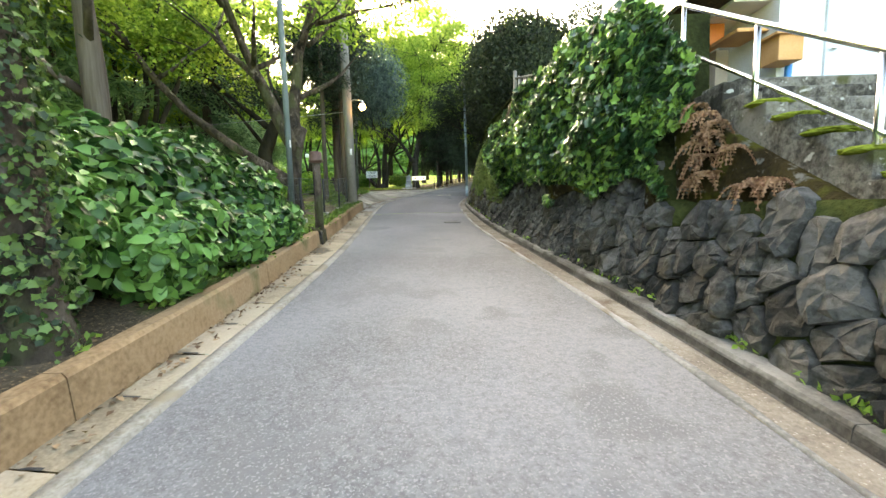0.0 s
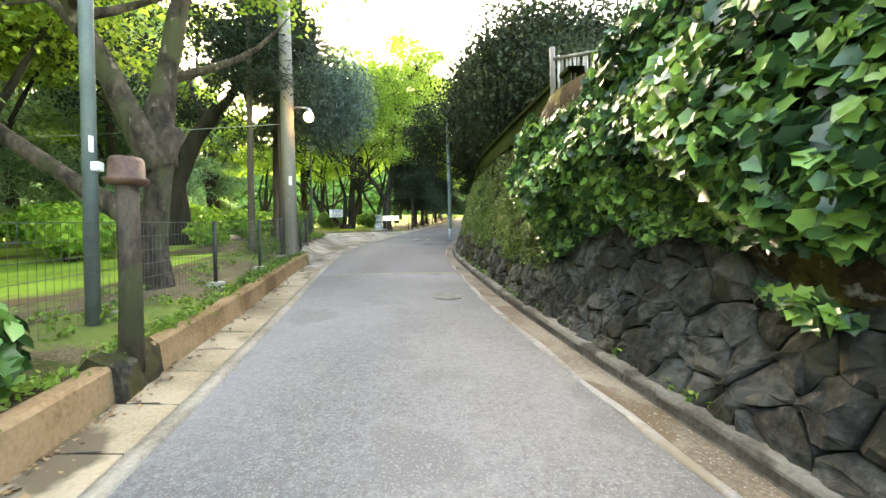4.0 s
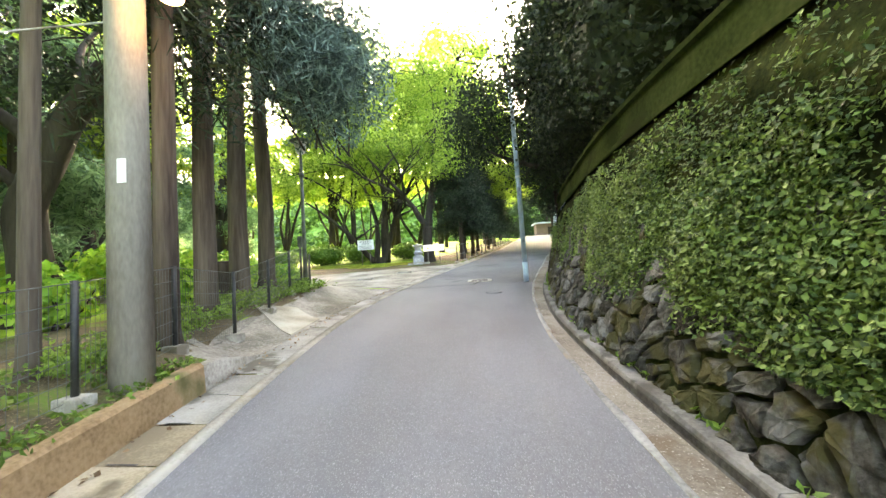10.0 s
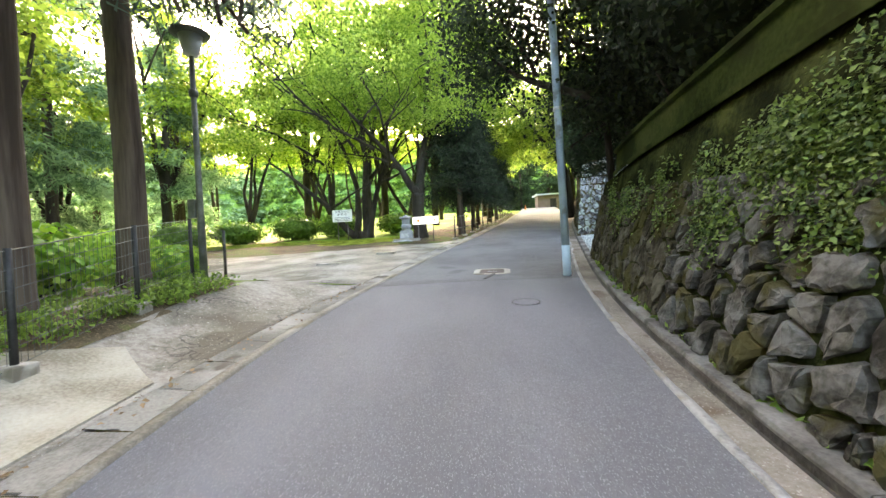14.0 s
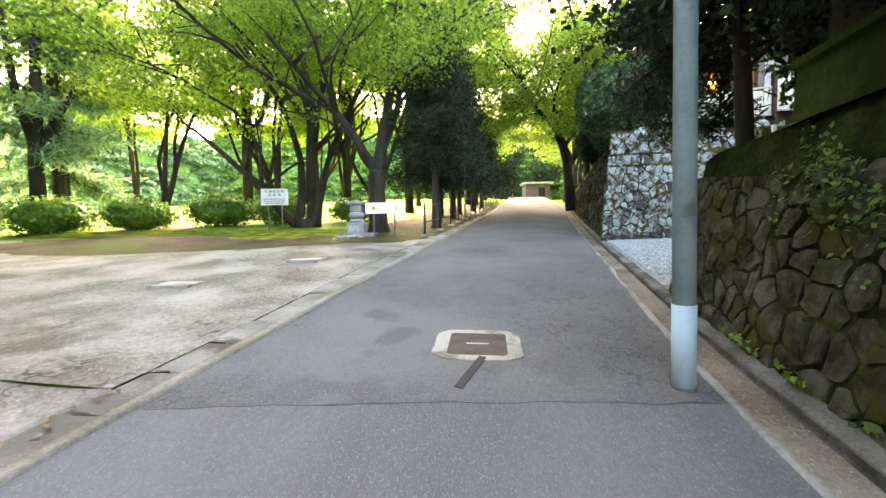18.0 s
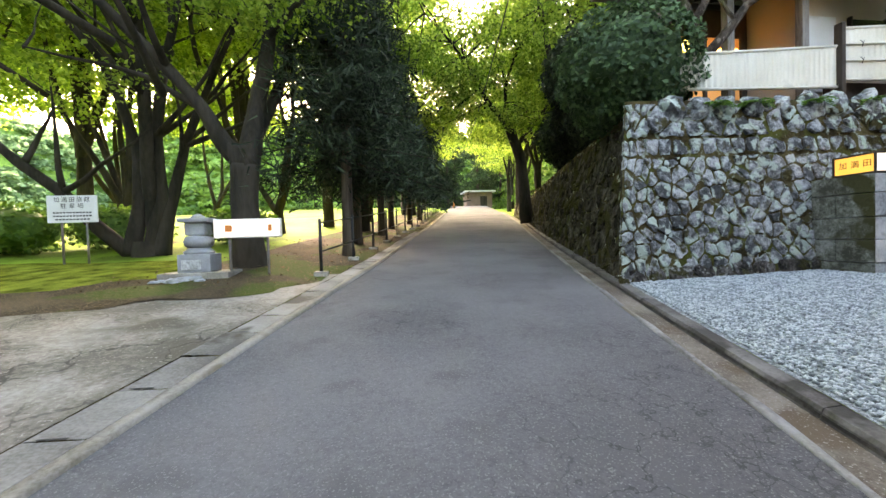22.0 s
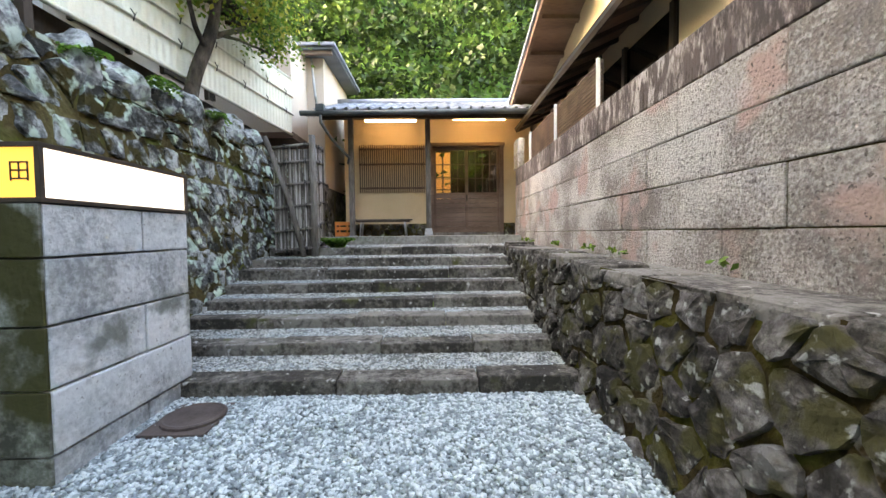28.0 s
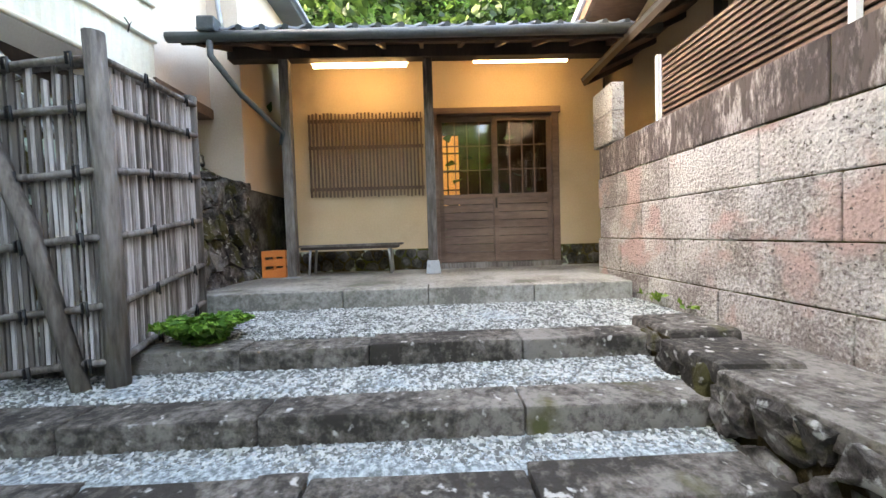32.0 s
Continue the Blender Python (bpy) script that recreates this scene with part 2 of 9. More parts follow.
# Darker lichen stone with more brown moss, for the wall beyond the pillar.
M_STONE_LICHEN_DARK = mat("dark_lichen_stone", ((0.035, 0.034, 0.03), (0.14, 0.145, 0.138), (0.4, 0.415, 0.4)), big=3.0, fine=18, rough=0.95, bump=1.0, depth=0.035, vary=0.28, stain=(0.048, 0.039, 0.014), stain_at=0.56, stain_size=3.6, grit=(0.42, 0.52, 0.42), grit_size=5.5, grit_at=0.59, gloss=0.1, crisp=11, crisp_mix=0.85)
M_STONE_BLACK = mat("dark_wet_stone", ((0.022, 0.019, 0.016), (0.07, 0.062, 0.055), (0.165, 0.153, 0.14)), big=3, fine=18, rough=0.88, bump=1.0, depth=0.035, vary=0.25, stain=(0.055, 0.05, 0.018), stain_at=0.57, stain_size=4.5, grit=(0.27, 0.275, 0.25), grit_size=15, grit_at=0.635, crisp=11, crisp_mix=0.75, gloss=0.2)
# Mossy stone with shade put into its dark base colours.
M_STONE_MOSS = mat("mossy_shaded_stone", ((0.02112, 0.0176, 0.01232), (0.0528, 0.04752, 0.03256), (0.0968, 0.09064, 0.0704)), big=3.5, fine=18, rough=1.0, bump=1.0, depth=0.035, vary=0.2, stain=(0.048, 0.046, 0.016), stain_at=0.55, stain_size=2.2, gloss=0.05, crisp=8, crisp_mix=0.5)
M_JOINT = mat("mossy_joint_earth", ((0.03, 0.022, 0.01), (0.075, 0.058, 0.025), (0.11, 0.095, 0.04)), big=3, fine=22, rough=1.0, bump=1.0, depth=0.05, stain=(0.075, 0.078, 0.02), stain_at=0.57, stain_size=1.8, grit=(0.32, 0.36, 0.29), grit_size=6, grit_at=0.6, gloss=0.05)
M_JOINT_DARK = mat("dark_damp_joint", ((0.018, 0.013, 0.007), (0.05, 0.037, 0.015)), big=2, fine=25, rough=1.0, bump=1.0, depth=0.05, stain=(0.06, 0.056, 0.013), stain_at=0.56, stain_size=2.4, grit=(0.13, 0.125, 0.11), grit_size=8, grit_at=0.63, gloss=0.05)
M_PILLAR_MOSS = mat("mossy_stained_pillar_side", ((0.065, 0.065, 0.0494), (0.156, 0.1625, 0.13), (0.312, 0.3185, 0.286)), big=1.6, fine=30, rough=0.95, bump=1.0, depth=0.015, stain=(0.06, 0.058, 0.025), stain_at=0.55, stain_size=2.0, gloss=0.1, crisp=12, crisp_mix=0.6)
M_EDGE_PALE = mat("pale_worn_edge_concrete", ((0.1224, 0.1194, 0.1133), (0.2081, 0.2051, 0.1958), (0.2754, 0.2723, 0.2632)), big=1.4, fine=40, rough=0.92, bump=0.7, stain=(0.19, 0.165, 0.13), stain_at=0.6, stain_size=1.5, crisp=16, crisp_mix=0.5)
M_STEP = mat("dark_step_stone", ((0.034, 0.03, 0.025), (0.098, 0.088, 0.074), (0.19, 0.174, 0.152)), big=2.4, fine=26, rough=0.9, bump=1.0, depth=0.02, vary=0.3, grit=(0.4, 0.39, 0.36), grit_size=14, grit_at=0.68, stain=(0.075, 0.076, 0.03), stain_at=0.66, stain_size=2.2, crisp=16, crisp_mix=0.8, gloss=0.25)
M_PORCH = mat("porch_concrete", ((0.13, 0.123, 0.105), (0.24, 0.23, 0.2), (0.34, 0.33, 0.3)), big=1.2, fine=40, rough=0.85, bump=0.6, stain=(0.1, 0.1, 0.075), stain_at=0.6, stain_size=1.4, crisp=18, crisp_mix=0.55)
M_GRAVEL = mat("blue_grey_gravel", ((0.19, 0.225, 0.232), (0.34, 0.39, 0.4), (0.48, 0.535, 0.535)), big=9, fine=60, rough=0.88, bump=0.6, depth=0.01, island=0.9)
# Bed darker than the loose stones: shade between them put in its colour.
M_GRAVEL_BED = mat("gap_shade_gravel_bed", ((0.12, 0.14, 0.14), (0.24, 0.272, 0.275), (0.4, 0.445, 0.445)), big=30, fine=80, rough=0.95, bump=1.0, depth=0.015, crisp=45, crisp_mix=0.8)
M_TREAD = mat("grey_tread_gravel", ((0.1, 0.105, 0.097), (0.225, 0.232, 0.215), (0.42, 0.43, 0.4)), big=9, fine=60, rough=0.9, bump=0.6, depth=0.01, island=0.95)
M_BLOCK = mat("pitted_tuff_block", ((0.226, 0.1966, 0.1775), (0.4018, 0.37, 0.3432), (0.5357, 0.5106, 0.4812)), big=2.2, fine=34, rough=0.95, bump=1.0, depth=0.03, vary=0.25, stain=(0.44, 0.315, 0.278), stain_at=0.59, stain_size=1.9, grit=(0.13, 0.108, 0.098), grit_size=42, grit_at=0.64, crisp=38, crisp_mix=0.85)
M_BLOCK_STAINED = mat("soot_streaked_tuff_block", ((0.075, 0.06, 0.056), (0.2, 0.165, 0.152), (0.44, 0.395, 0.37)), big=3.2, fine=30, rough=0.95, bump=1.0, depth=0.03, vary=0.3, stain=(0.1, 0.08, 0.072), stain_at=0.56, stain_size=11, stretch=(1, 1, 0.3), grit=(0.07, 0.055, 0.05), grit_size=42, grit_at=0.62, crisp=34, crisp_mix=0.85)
M_PILLAR = mat("dressed_stone_block", ((0.25, 0.255, 0.25), (0.5, 0.505, 0.5), (0.66, 0.66, 0.65)), big=2.0, fine=30, rough=0.92, bump=1.0, depth=0.015, vary=0.25, stain=(0.2, 0.205, 0.18), stain_at=0.63, stain_size=2.2, grit=(0.33, 0.32, 0.3), grit_size=30, grit_at=0.66, crisp=14, crisp_mix=0.45)
# Algae green, darkened to hold the overhanging trees' shade as well.
M_PARAPET = mat("shade_dark_algae_render", ((0.0128, 0.0176, 0.0064), (0.0288, 0.0384, 0.0128), (0.048, 0.0576, 0.0208)), big=0.8, fine=20, rough=0.95, bump=0.3, stain=(0.02, 0.024, 0.01), stain_at=0.58, stain_size=1.0, gloss=0)
M_BARK = mat("grey_brown_bark", ((0.022, 0.016, 0.011), (0.062, 0.046, 0.033), (0.115, 0.088, 0.066)), big=4, fine=14, rough=1.0, bump=1.0, depth=0.08, stretch=(1, 1, 0.5), stain=(0.065, 0.066, 0.03), stain_at=0.58, stain_size=1.8, grit=(0.2, 0.165, 0.135), grit_size=9, grit_at=0.67, crisp=9, crisp_mix=0.4)
M_BARK_DARK = mat("dark_wet_bark", ((0.018, 0.015, 0.011), (0.05, 0.042, 0.032)), big=3, fine=18, rough=1.0, bump=1.0, depth=0.03, stretch=(1, 1, 0.25))
M_BARK_CEDAR = mat("cedar_bark", ((0.035, 0.0245, 0.0182), (0.077, 0.0595, 0.0455), (0.119, 0.098, 0.077)), big=4, fine=30, rough=1.0, bump=1.0, depth=0.02, stretch=(1, 1, 0.08))
L_MAPLE = leaf_mat("maple_leaf", (0.1232, 0.22, 0.02464), (0.3784, 0.5016, 0.0836), 0.6, 0.62)
L_GREEN = leaf_mat("broad_green_leaf", (0.06, 0.14, 0.02), (0.2, 0.34, 0.06), 0.5, 0.4)
L_DARK = leaf_mat("dark_conifer_needle", (0.008, 0.016, 0.008), (0.035, 0.06, 0.03), 0.7, 0.15)
L_DARKWOOD = leaf_mat("woodland_needle", (0.02, 0.045, 0.015), (0.075, 0.13, 0.045), 0.7, 0.25)
L_CEDAR = leaf_mat("cedar_needle", (0.084, 0.162, 0.072), (0.288, 0.444, 0.216), 0.6, 0.5)
L_YEW = leaf_mat("clipped_evergreen_leaf", (0.01, 0.017, 0.008), (0.04, 0.058, 0.024), 0.85, 0.15)
L_IVY = mat("ivy_leaf", ((0.014, 0.048, 0.018), (0.055, 0.14, 0.045), (0.2, 0.35, 0.075)), big=1.2, fine=6.0, rough=0.36, gloss=0.55, bump=0.0, island=0.75, through_light=0.2)
L_FENCE = leaf_mat("fence_shrub_leaf", (0.014, 0.035, 0.01), (0.12, 0.2, 0.05), 0.5, 0.3)
L_HYDRANGEA = leaf_mat("hydrangea_leaf", (0.014, 0.055, 0.012), (0.15, 0.31, 0.07), 0.36, 0.25, 0.8)
L_CREEPER = leaf_mat("wall_creeper_leaf", (0.03226, 0.06552, 0.0131), (0.1462, 0.2197, 0.04637), 0.6, 0.3, 0.7)
L_SHRUB = leaf_mat("bright_shrub_leaf", (0.14, 0.32, 0.03), (0.4, 0.6, 0.08), 0.5, 0.45)
L_BRONZE = leaf_mat("withered_fern_frond", (0.17, 0.085, 0.05), (0.38, 0.23, 0.14), 0.8, 0.25)
L_FERN = leaf_mat("fern_frond", (0.06, 0.16, 0.02), (0.2, 0.38, 0.06), 0.5, 0.35)
L_GRASS = leaf_mat("grass_blade", (0.07, 0.13, 0.02), (0.2, 0.32, 0.05), 0.6, 0.35)
M_STEEL = mat("galvanised_steel", ((0.35, 0.36, 0.37), (0.5, 0.51, 0.52)), big=4, fine=60, rough=0.35, bump=0.05, metal=0.9)
M_STAINLESS = mat("polished_stainless_steel", ((0.58, 0.59, 0.6), (0.68, 0.69, 0.7)), big=4, fine=60, rough=0.25, bump=0.02, metal=1.0)
M_DOOR_BLUE = mat("pale_blue_grey_door_paint", ((0.5, 0.54, 0.6), (0.58, 0.62, 0.68)), big=1.2, fine=40, rough=0.5, bump=0.03)
M_POLE_BLUE = mat("blue_grey_painted_steel", ((0.17, 0.23, 0.27), (0.26, 0.33, 0.37)), big=2.5, fine=40, rough=0.55, bump=0.1, stain=(0.13, 0.15, 0.15), stain_at=0.62, stain_size=3)
M_POLE_PALE = mat("pale_blue_band_paint", ((0.32, 0.44, 0.52), (0.4, 0.52, 0.6)), big=2.5, fine=40, rough=0.5, bump=0.1)
M_POLE = mat("utility_pole_concrete", ((0.16, 0.14, 0.12), (0.3, 0.28, 0.25)), big=1.5, fine=40, rough=0.85, bump=0.2, stretch=(1, 1, 0.3))
M_LAMP_GREEN = mat("dark_green_lamp_paint", ((0.05, 0.06, 0.05), (0.1, 0.115, 0.1)), big=5, fine=40, rough=0.5, bump=0.05)
M_BLACK = mat("black_fence_paint", ((0.012, 0.013, 0.013), (0.03, 0.031, 0.03)), big=5, fine=40, rough=0.55, bump=0.05)
M_WIRE = mat("dark_wire", ((0.05, 0.055, 0.05), (0.1, 0.105, 0.1)), big=5, fine=40, rough=0.5, bump=0.0)
M_RUST = mat("rusty_iron_cover", ((0.055, 0.04, 0.036), (0.11, 0.085, 0.075)), big=5, fine=60, rough=0.7, bump=0.2, metal=0.3)
M_IRON = mat("worn_iron_cover", ((0.07, 0.07, 0.066), (0.15, 0.147, 0.138)), big=5, fine=60, rough=0.7, bump=0.2)
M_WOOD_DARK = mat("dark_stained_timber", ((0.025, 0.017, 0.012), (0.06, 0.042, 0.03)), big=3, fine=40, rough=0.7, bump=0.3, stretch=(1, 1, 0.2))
M_WOOD = mat("brown_timber", ((0.09, 0.055, 0.04), (0.19, 0.125, 0.09)), big=3, fine=40, rough=0.65, bump=0.25, stretch=(1, 0.2, 1))
M_WOOD_GREY = mat("weathered_grey_timber", ((0.07, 0.06, 0.05), (0.15, 0.132, 0.115), (0.24, 0.22, 0.2)), big=3, fine=40, rough=0.9, bump=0.9, stretch=(1, 1, 0.15), crisp=24, crisp_mix=0.4)
M_WOOD_PALE = mat("silvery_split_bamboo", ((0.1, 0.088, 0.076), (0.3, 0.275, 0.255), (0.5, 0.475, 0.455)), big=6, fine=60, rough=0.85, bump=0.9, stretch=(1, 1, 0.08), vary=0.6, crisp=30, crisp_mix=0.3)
M_LATTICE = mat("lattice_slat_timber", ((0.075, 0.045, 0.03), (0.15, 0.098, 0.065)), big=3, fine=40, rough=0.75, bump=0.2, vary=0.3)
M_PLASTER = mat("ochre_plaster", ((0.5, 0.38, 0.24), (0.6, 0.47, 0.31)), big=0.9, fine=40, rough=0.95, bump=0.15, stain=(0.42, 0.32, 0.21), stain_at=0.66, stain_size=0.8)
M_PLASTER_PALE = mat("pale_pinkish_plaster", ((0.5, 0.41, 0.33), (0.6, 0.51, 0.42)), big=0.9, fine=40, rough=0.95, bump=0.15)
M_WHITE = mat("white_painted_wall", ((0.62, 0.62, 0.6), (0.76, 0.76, 0.75)), big=0.8, fine=40, rough=0.85, bump=0.1, stain=(0.5, 0.5, 0.48), stain_at=0.66, stain_size=0.9)
M_CREAM = mat("cream_sheet_metal", ((0.56, 0.53, 0.42), (0.68, 0.65, 0.54)), big=1.2, fine=40, rough=0.6, bump=0.05, stain=(0.42, 0.4, 0.3), stain_at=0.68, stain_size=1.2)
M_TILE = mat("silver_grey_roof_tile", ((0.17, 0.19, 0.23), (0.34, 0.37, 0.42)), big=2, fine=40, rough=0.4, bump=0.1, vary=0.3)
M_TILE_DARK = mat("dark_roof_edge_tile", ((0.045, 0.055, 0.06), (0.1, 0.115, 0.12)), big=2, fine=40, rough=0.45, bump=0.1)
M_BAMBOO_GREEN = mat("green_bamboo_panel", ((0.165, 0.2, 0.075), (0.225, 0.262, 0.112), (0.3, 0.325, 0.165)), big=2, fine=20, rough=0.65, bump=0.15, vary=0.16, stretch=(1, 1, 0.3), stain=(0.2, 0.2, 0.1), stain_at=0.6, stain_size=6)
M_BAMBOO_NODE = mat("brown_bamboo_node", ((0.25, 0.26, 0.11), (0.36, 0.36, 0.18)), big=3, fine=30, rough=0.6, bump=0.05)
M_GLASS_DARK, _n, _l, _b = nodes_of("dark_window_glass")
_b.inputs["Base Color"].default_value, _b.inputs["Roughness"].default_value = (0.012, 0.011, 0.009, 1), 0.06
M_GLASS, _n, _l, _b = nodes_of("clear_window_glass")
_b.inputs["Transmission Weight"].default_value, _b.inputs["Roughness"].default_value = 1.0, 0.02
M_SIGN_WHITE = mat("white_sign_board", ((0.68, 0.68, 0.66), (0.78, 0.78, 0.76)), big=3, fine=40, rough=0.6, bump=0.03)
M_FROST = mat("frosted_lamp_glass", ((0.4, 0.41, 0.4), (0.5, 0.51, 0.5)), big=3, fine=40, rough=0.4, bump=0.02)
M_INK = mat("black_lettering", ((0.015, 0.015, 0.015), (0.03, 0.03, 0.03)), big=5, fine=40, rough=0.6, bump=0.0)
M_ORANGE = mat("orange_plastic", ((0.62, 0.17, 0.04), (0.72, 0.24, 0.06)), big=4, fine=40, rough=0.5, bump=0.05)
M_WOODBOX = mat("orange_wooden_box", ((0.5, 0.24, 0.09), (0.62, 0.33, 0.14)), big=3, fine=40, rough=0.7, bump=0.1)
M_BLUE = mat("blue_plastic", ((0.04, 0.2, 0.55), (0.06, 0.28, 0.65)), big=4, fine=40, rough=0.5, bump=0.05)
M_BRONZE = mat("brown_lantern_metal", ((0.07, 0.035, 0.025), (0.14, 0.075, 0.055)), big=5, fine=40, rough=0.6, bump=0.15)
M_GRANITE = mat("grey_granite", ((0.24, 0.25, 0.26), (0.4, 0.41, 0.42)), big=3, fine=60, rough=0.8, bump=0.3, stain=(0.18, 0.19, 0.17), stain_at=0.62, stain_size=3)
M_FOREST = mat("far_forest", ((0.03, 0.07, 0.015), (0.1, 0.2, 0.04), (0.2, 0.34, 0.06)), big=0.25, fine=2.0, rough=1.0, bump=1.0, depth=0.5)
G_WARM = glow("warm_lit_panel", (1.0, 0.52, 0.1), 0.058)
G_WHITE = glow("white_lit_panel", (1.0, 0.97, 0.9), 0.08)
G_TUBE = glow("fluorescent_tube", (1.0, 0.68, 0.32), 1.4)
G_BULB = glow("sodium_lamp", (1.0, 0.55, 0.2), 5.0)
G_ROOM = glow("lit_room", (1.0, 0.45, 0.13), 0.008)


# ---- building blocks ----
def thing(name, label, category, group="", at=(0, 0, 0)):
    ob = new(name)
    ob.location = at
    ob.empty_display_size = 0.2
    return tagged(ob, label, category, group)


def mesh_of(name, verts, faces, smooth=False):
    me = bpy.data.meshes.new(name)
    me.from_pydata([tuple(v) for v in verts], [], faces)
    if smooth:
        me.polygons.foreach_set("use_smooth", [True] * len(me.polygons))
    return me


def part(name, me, material, parent=None, label=""):
    """One mesh object from a mesh or a bmesh, under a thing or a part."""
    if isinstance(me, bmesh.types.BMesh):
        bm, me = me, bpy.data.meshes.new(name)
        bm.to_mesh(me)
        bm.free()
    if material is not None and not me.materials:
        me.materials.append(material)
    ob = new(name, me)
    if parent is not None:
        ob.parent = parent
        up, off = parent, Vector((0, 0, 0))
        while up is not None:
            off += up.location
            up = up.parent
        ob.location = -off if ob.location.length == 0 else ob.location
    if label:
        ob["label"] = label
    return ob


def structure(name, me, material, label, category):
    return tagged(part(name, me, material), label, category, "", "structure")


def box_bm(bm, lo, hi, bevel=0.0, m=None):
    """Adds a box, its edges rounded by bevel, to a bmesh."""
    lo, hi = Vector(lo), Vector(hi)
    mid, size = (lo + hi) / 2, hi - lo
    r = bmesh.ops.create_cube(bm, size=1.0, matrix=Matrix.Translation(mid) @ Matrix.Diagonal((*size, 1)))
    vs = r["verts"]
    if bevel:
        es = list({e for v in vs for e in v.link_edges})
        vs = list({v for f in bmesh.ops.bevel(bm, geom=es, offset=bevel, segments=2, affect="EDGES", profile=0.6)["faces"] for v in f.verts})
    if m is not None:
        bmesh.ops.transform(bm, matrix=m, verts=vs)
    return bm


def box(lo, hi, bevel=0.0, m=None):
    return box_bm(bmesh.new(), lo, hi, bevel, m)


def tube(points, radii, sides=8, cap=True):
    """A tube along points with a radius at each, as a mesh."""
    verts, faces = [], []
    pts = [Vector(p) for p in points]
    side = None
    for k, p in enumerate(pts):
        way = (pts[min(k + 1, len(pts) - 1)] - pts[max(k - 1, 0)]).normalized()
        if side is None:
            side = way.cross(Vector((0.13, 0.97, 0.2))).normalized()
        side = (side - way * side.dot(way)).normalized()
        other = way.cross(side)
        r = radii[k] if hasattr(radii, "__len__") else radii
        for s in range(sides):
            a = 2 * math.pi * s / sides
            verts.append(p + r * (math.cos(a) * side + math.sin(a) * other))
    for k in range(len(pts) - 1):
        for s in range(sides):
            a, b2 = k * sides + s, k * sides + (s + 1) % sides
            faces.append((a, b2, b2 + sides, a + sides))
    if cap:
        faces += [tuple(range(sides))[::-1], tuple(range((len(pts) - 1) * sides, len(pts) * sides))]
    return verts, faces


def tube_mesh(name, points, radii, sides=8):
    return mesh_of(name, *tube(points, radii, sides), smooth=True)


def joined(name, pieces, smooth=False):
    verts, faces = [], []
    for v, f in pieces:
        base = len(verts)
        verts += v
        faces += [tuple(i + base for i in face) for face in f]
    return mesh_of(name, verts, faces, smooth)


def lathe(profile, sides=16, at=(0, 0, 0)):
    """A turned shape from (radius, height) pairs."""
    verts, faces = [], []
    for r, z in profile:
        for s in range(sides):
            a = 2 * math.pi * s / sides
            verts.append(Vector((at[0] + r * math.cos(a), at[1] + r * math.sin(a), at[2] + z)))
    for k in range(len(profile) - 1):
        for s in range(sides):
            a, b2 = k * sides + s, k * sides + (s + 1) % sides
            faces.append((a, b2, b2 + sides, a + sides))
    faces += [tuple(range(sides))[::-1], tuple(range((len(profile) - 1) * sides, len(profile) * sides))]
    return verts, faces


def cards(name, places, sizes, ups=None, spread=1.0, rng=None, shape="leaf", long=1.0):
    """Many small folded leaves, one island each, at the places given; ups leans them. Built from arrays."""
    rng = rng or np.random.default_rng(5)
    places = np.asarray(places, float)
    n = len(places)
    sizes = np.broadcast_to(np.asarray(sizes, float), (n,))
    nor = rng.normal(size=(n, 3)) * spread
    nor += np.asarray((0, 0, 0.6)) if ups is None else np.asarray(ups)
    nor /= np.linalg.norm(nor, axis=1, keepdims=True) + 1e-9
    a = np.cross(nor, rng.normal(size=(n, 3)))
    a /= np.linalg.norm(a, axis=1, keepdims=True) + 1e-9
    b = np.cross(nor, a)
    if shape == "leaf":
        pat = np.array([(-0.5 * long, 0, 0), (-0.1 * long, -0.36, 0.1), (0.5 * long, 0, -0.06), (-0.1 * long, 0.36, 0.1)])
        tri = np.array([(0, 1, 2), (0, 2, 3)])
    elif shape == "broad":
        pat = np.array([(-0.5, 0, 0), (-0.24, -0.28, 0.09), (0.16, -0.29, 0.07), (0.52, 0, -0.1), (0.16, 0.29, 0.07), (-0.24, 0.28, 0.09), (0.0, 0, -0.02)])
        tri = np.array([(0, 1, 6), (1, 2, 6), (2, 3, 6), (3, 4, 6), (4, 5, 6), (5, 0, 6)])
    elif shape == "ivy":
        half = ((-0.38, -0.08, 0.02), (-0.44, -0.34, 0.05), (-0.16, -0.35, 0.06), (0.04, -0.48, 0.09), (0.24, -0.27, 0.04))
        pat = np.array([(0.02, 0, -0.03)] + list(half) + [(0.6, 0, -0.12)] + [(x, -y, z) for x, y, z in reversed(half)])
        tri = np.array([(0, k, k + 1) for k in range(1, 11)] + [(0, 11, 1)])
    else:
        pat = np.array([(-0.5 * long, -0.1, 0), (-0.5 * long, 0.1, 0), (0.5 * long, 0, 0)])
        tri = np.array([(0, 1, 2)])
    k = len(pat)
    v = places[:, None] + sizes[:, None, None] * (pat[None, :, :1] * a[:, None] + pat[None, :, 1:2] * b[:, None] + pat[None, :, 2:] * nor[:, None])
    f = (np.arange(n)[:, None, None] * k + tri[None]).reshape(-1, 3)
    me = bpy.data.meshes.new(name)
    me.vertices.add(n * k)
    me.vertices.foreach_set("co", v.ravel())
    me.loops.add(f.size)
    me.loops.foreach_set("vertex_index", f.ravel())
    me.polygons.add(len(f))
    me.polygons.foreach_set("loop_start", np.arange(0, f.size, 3))
    me.update(calc_edges=True)
    return me


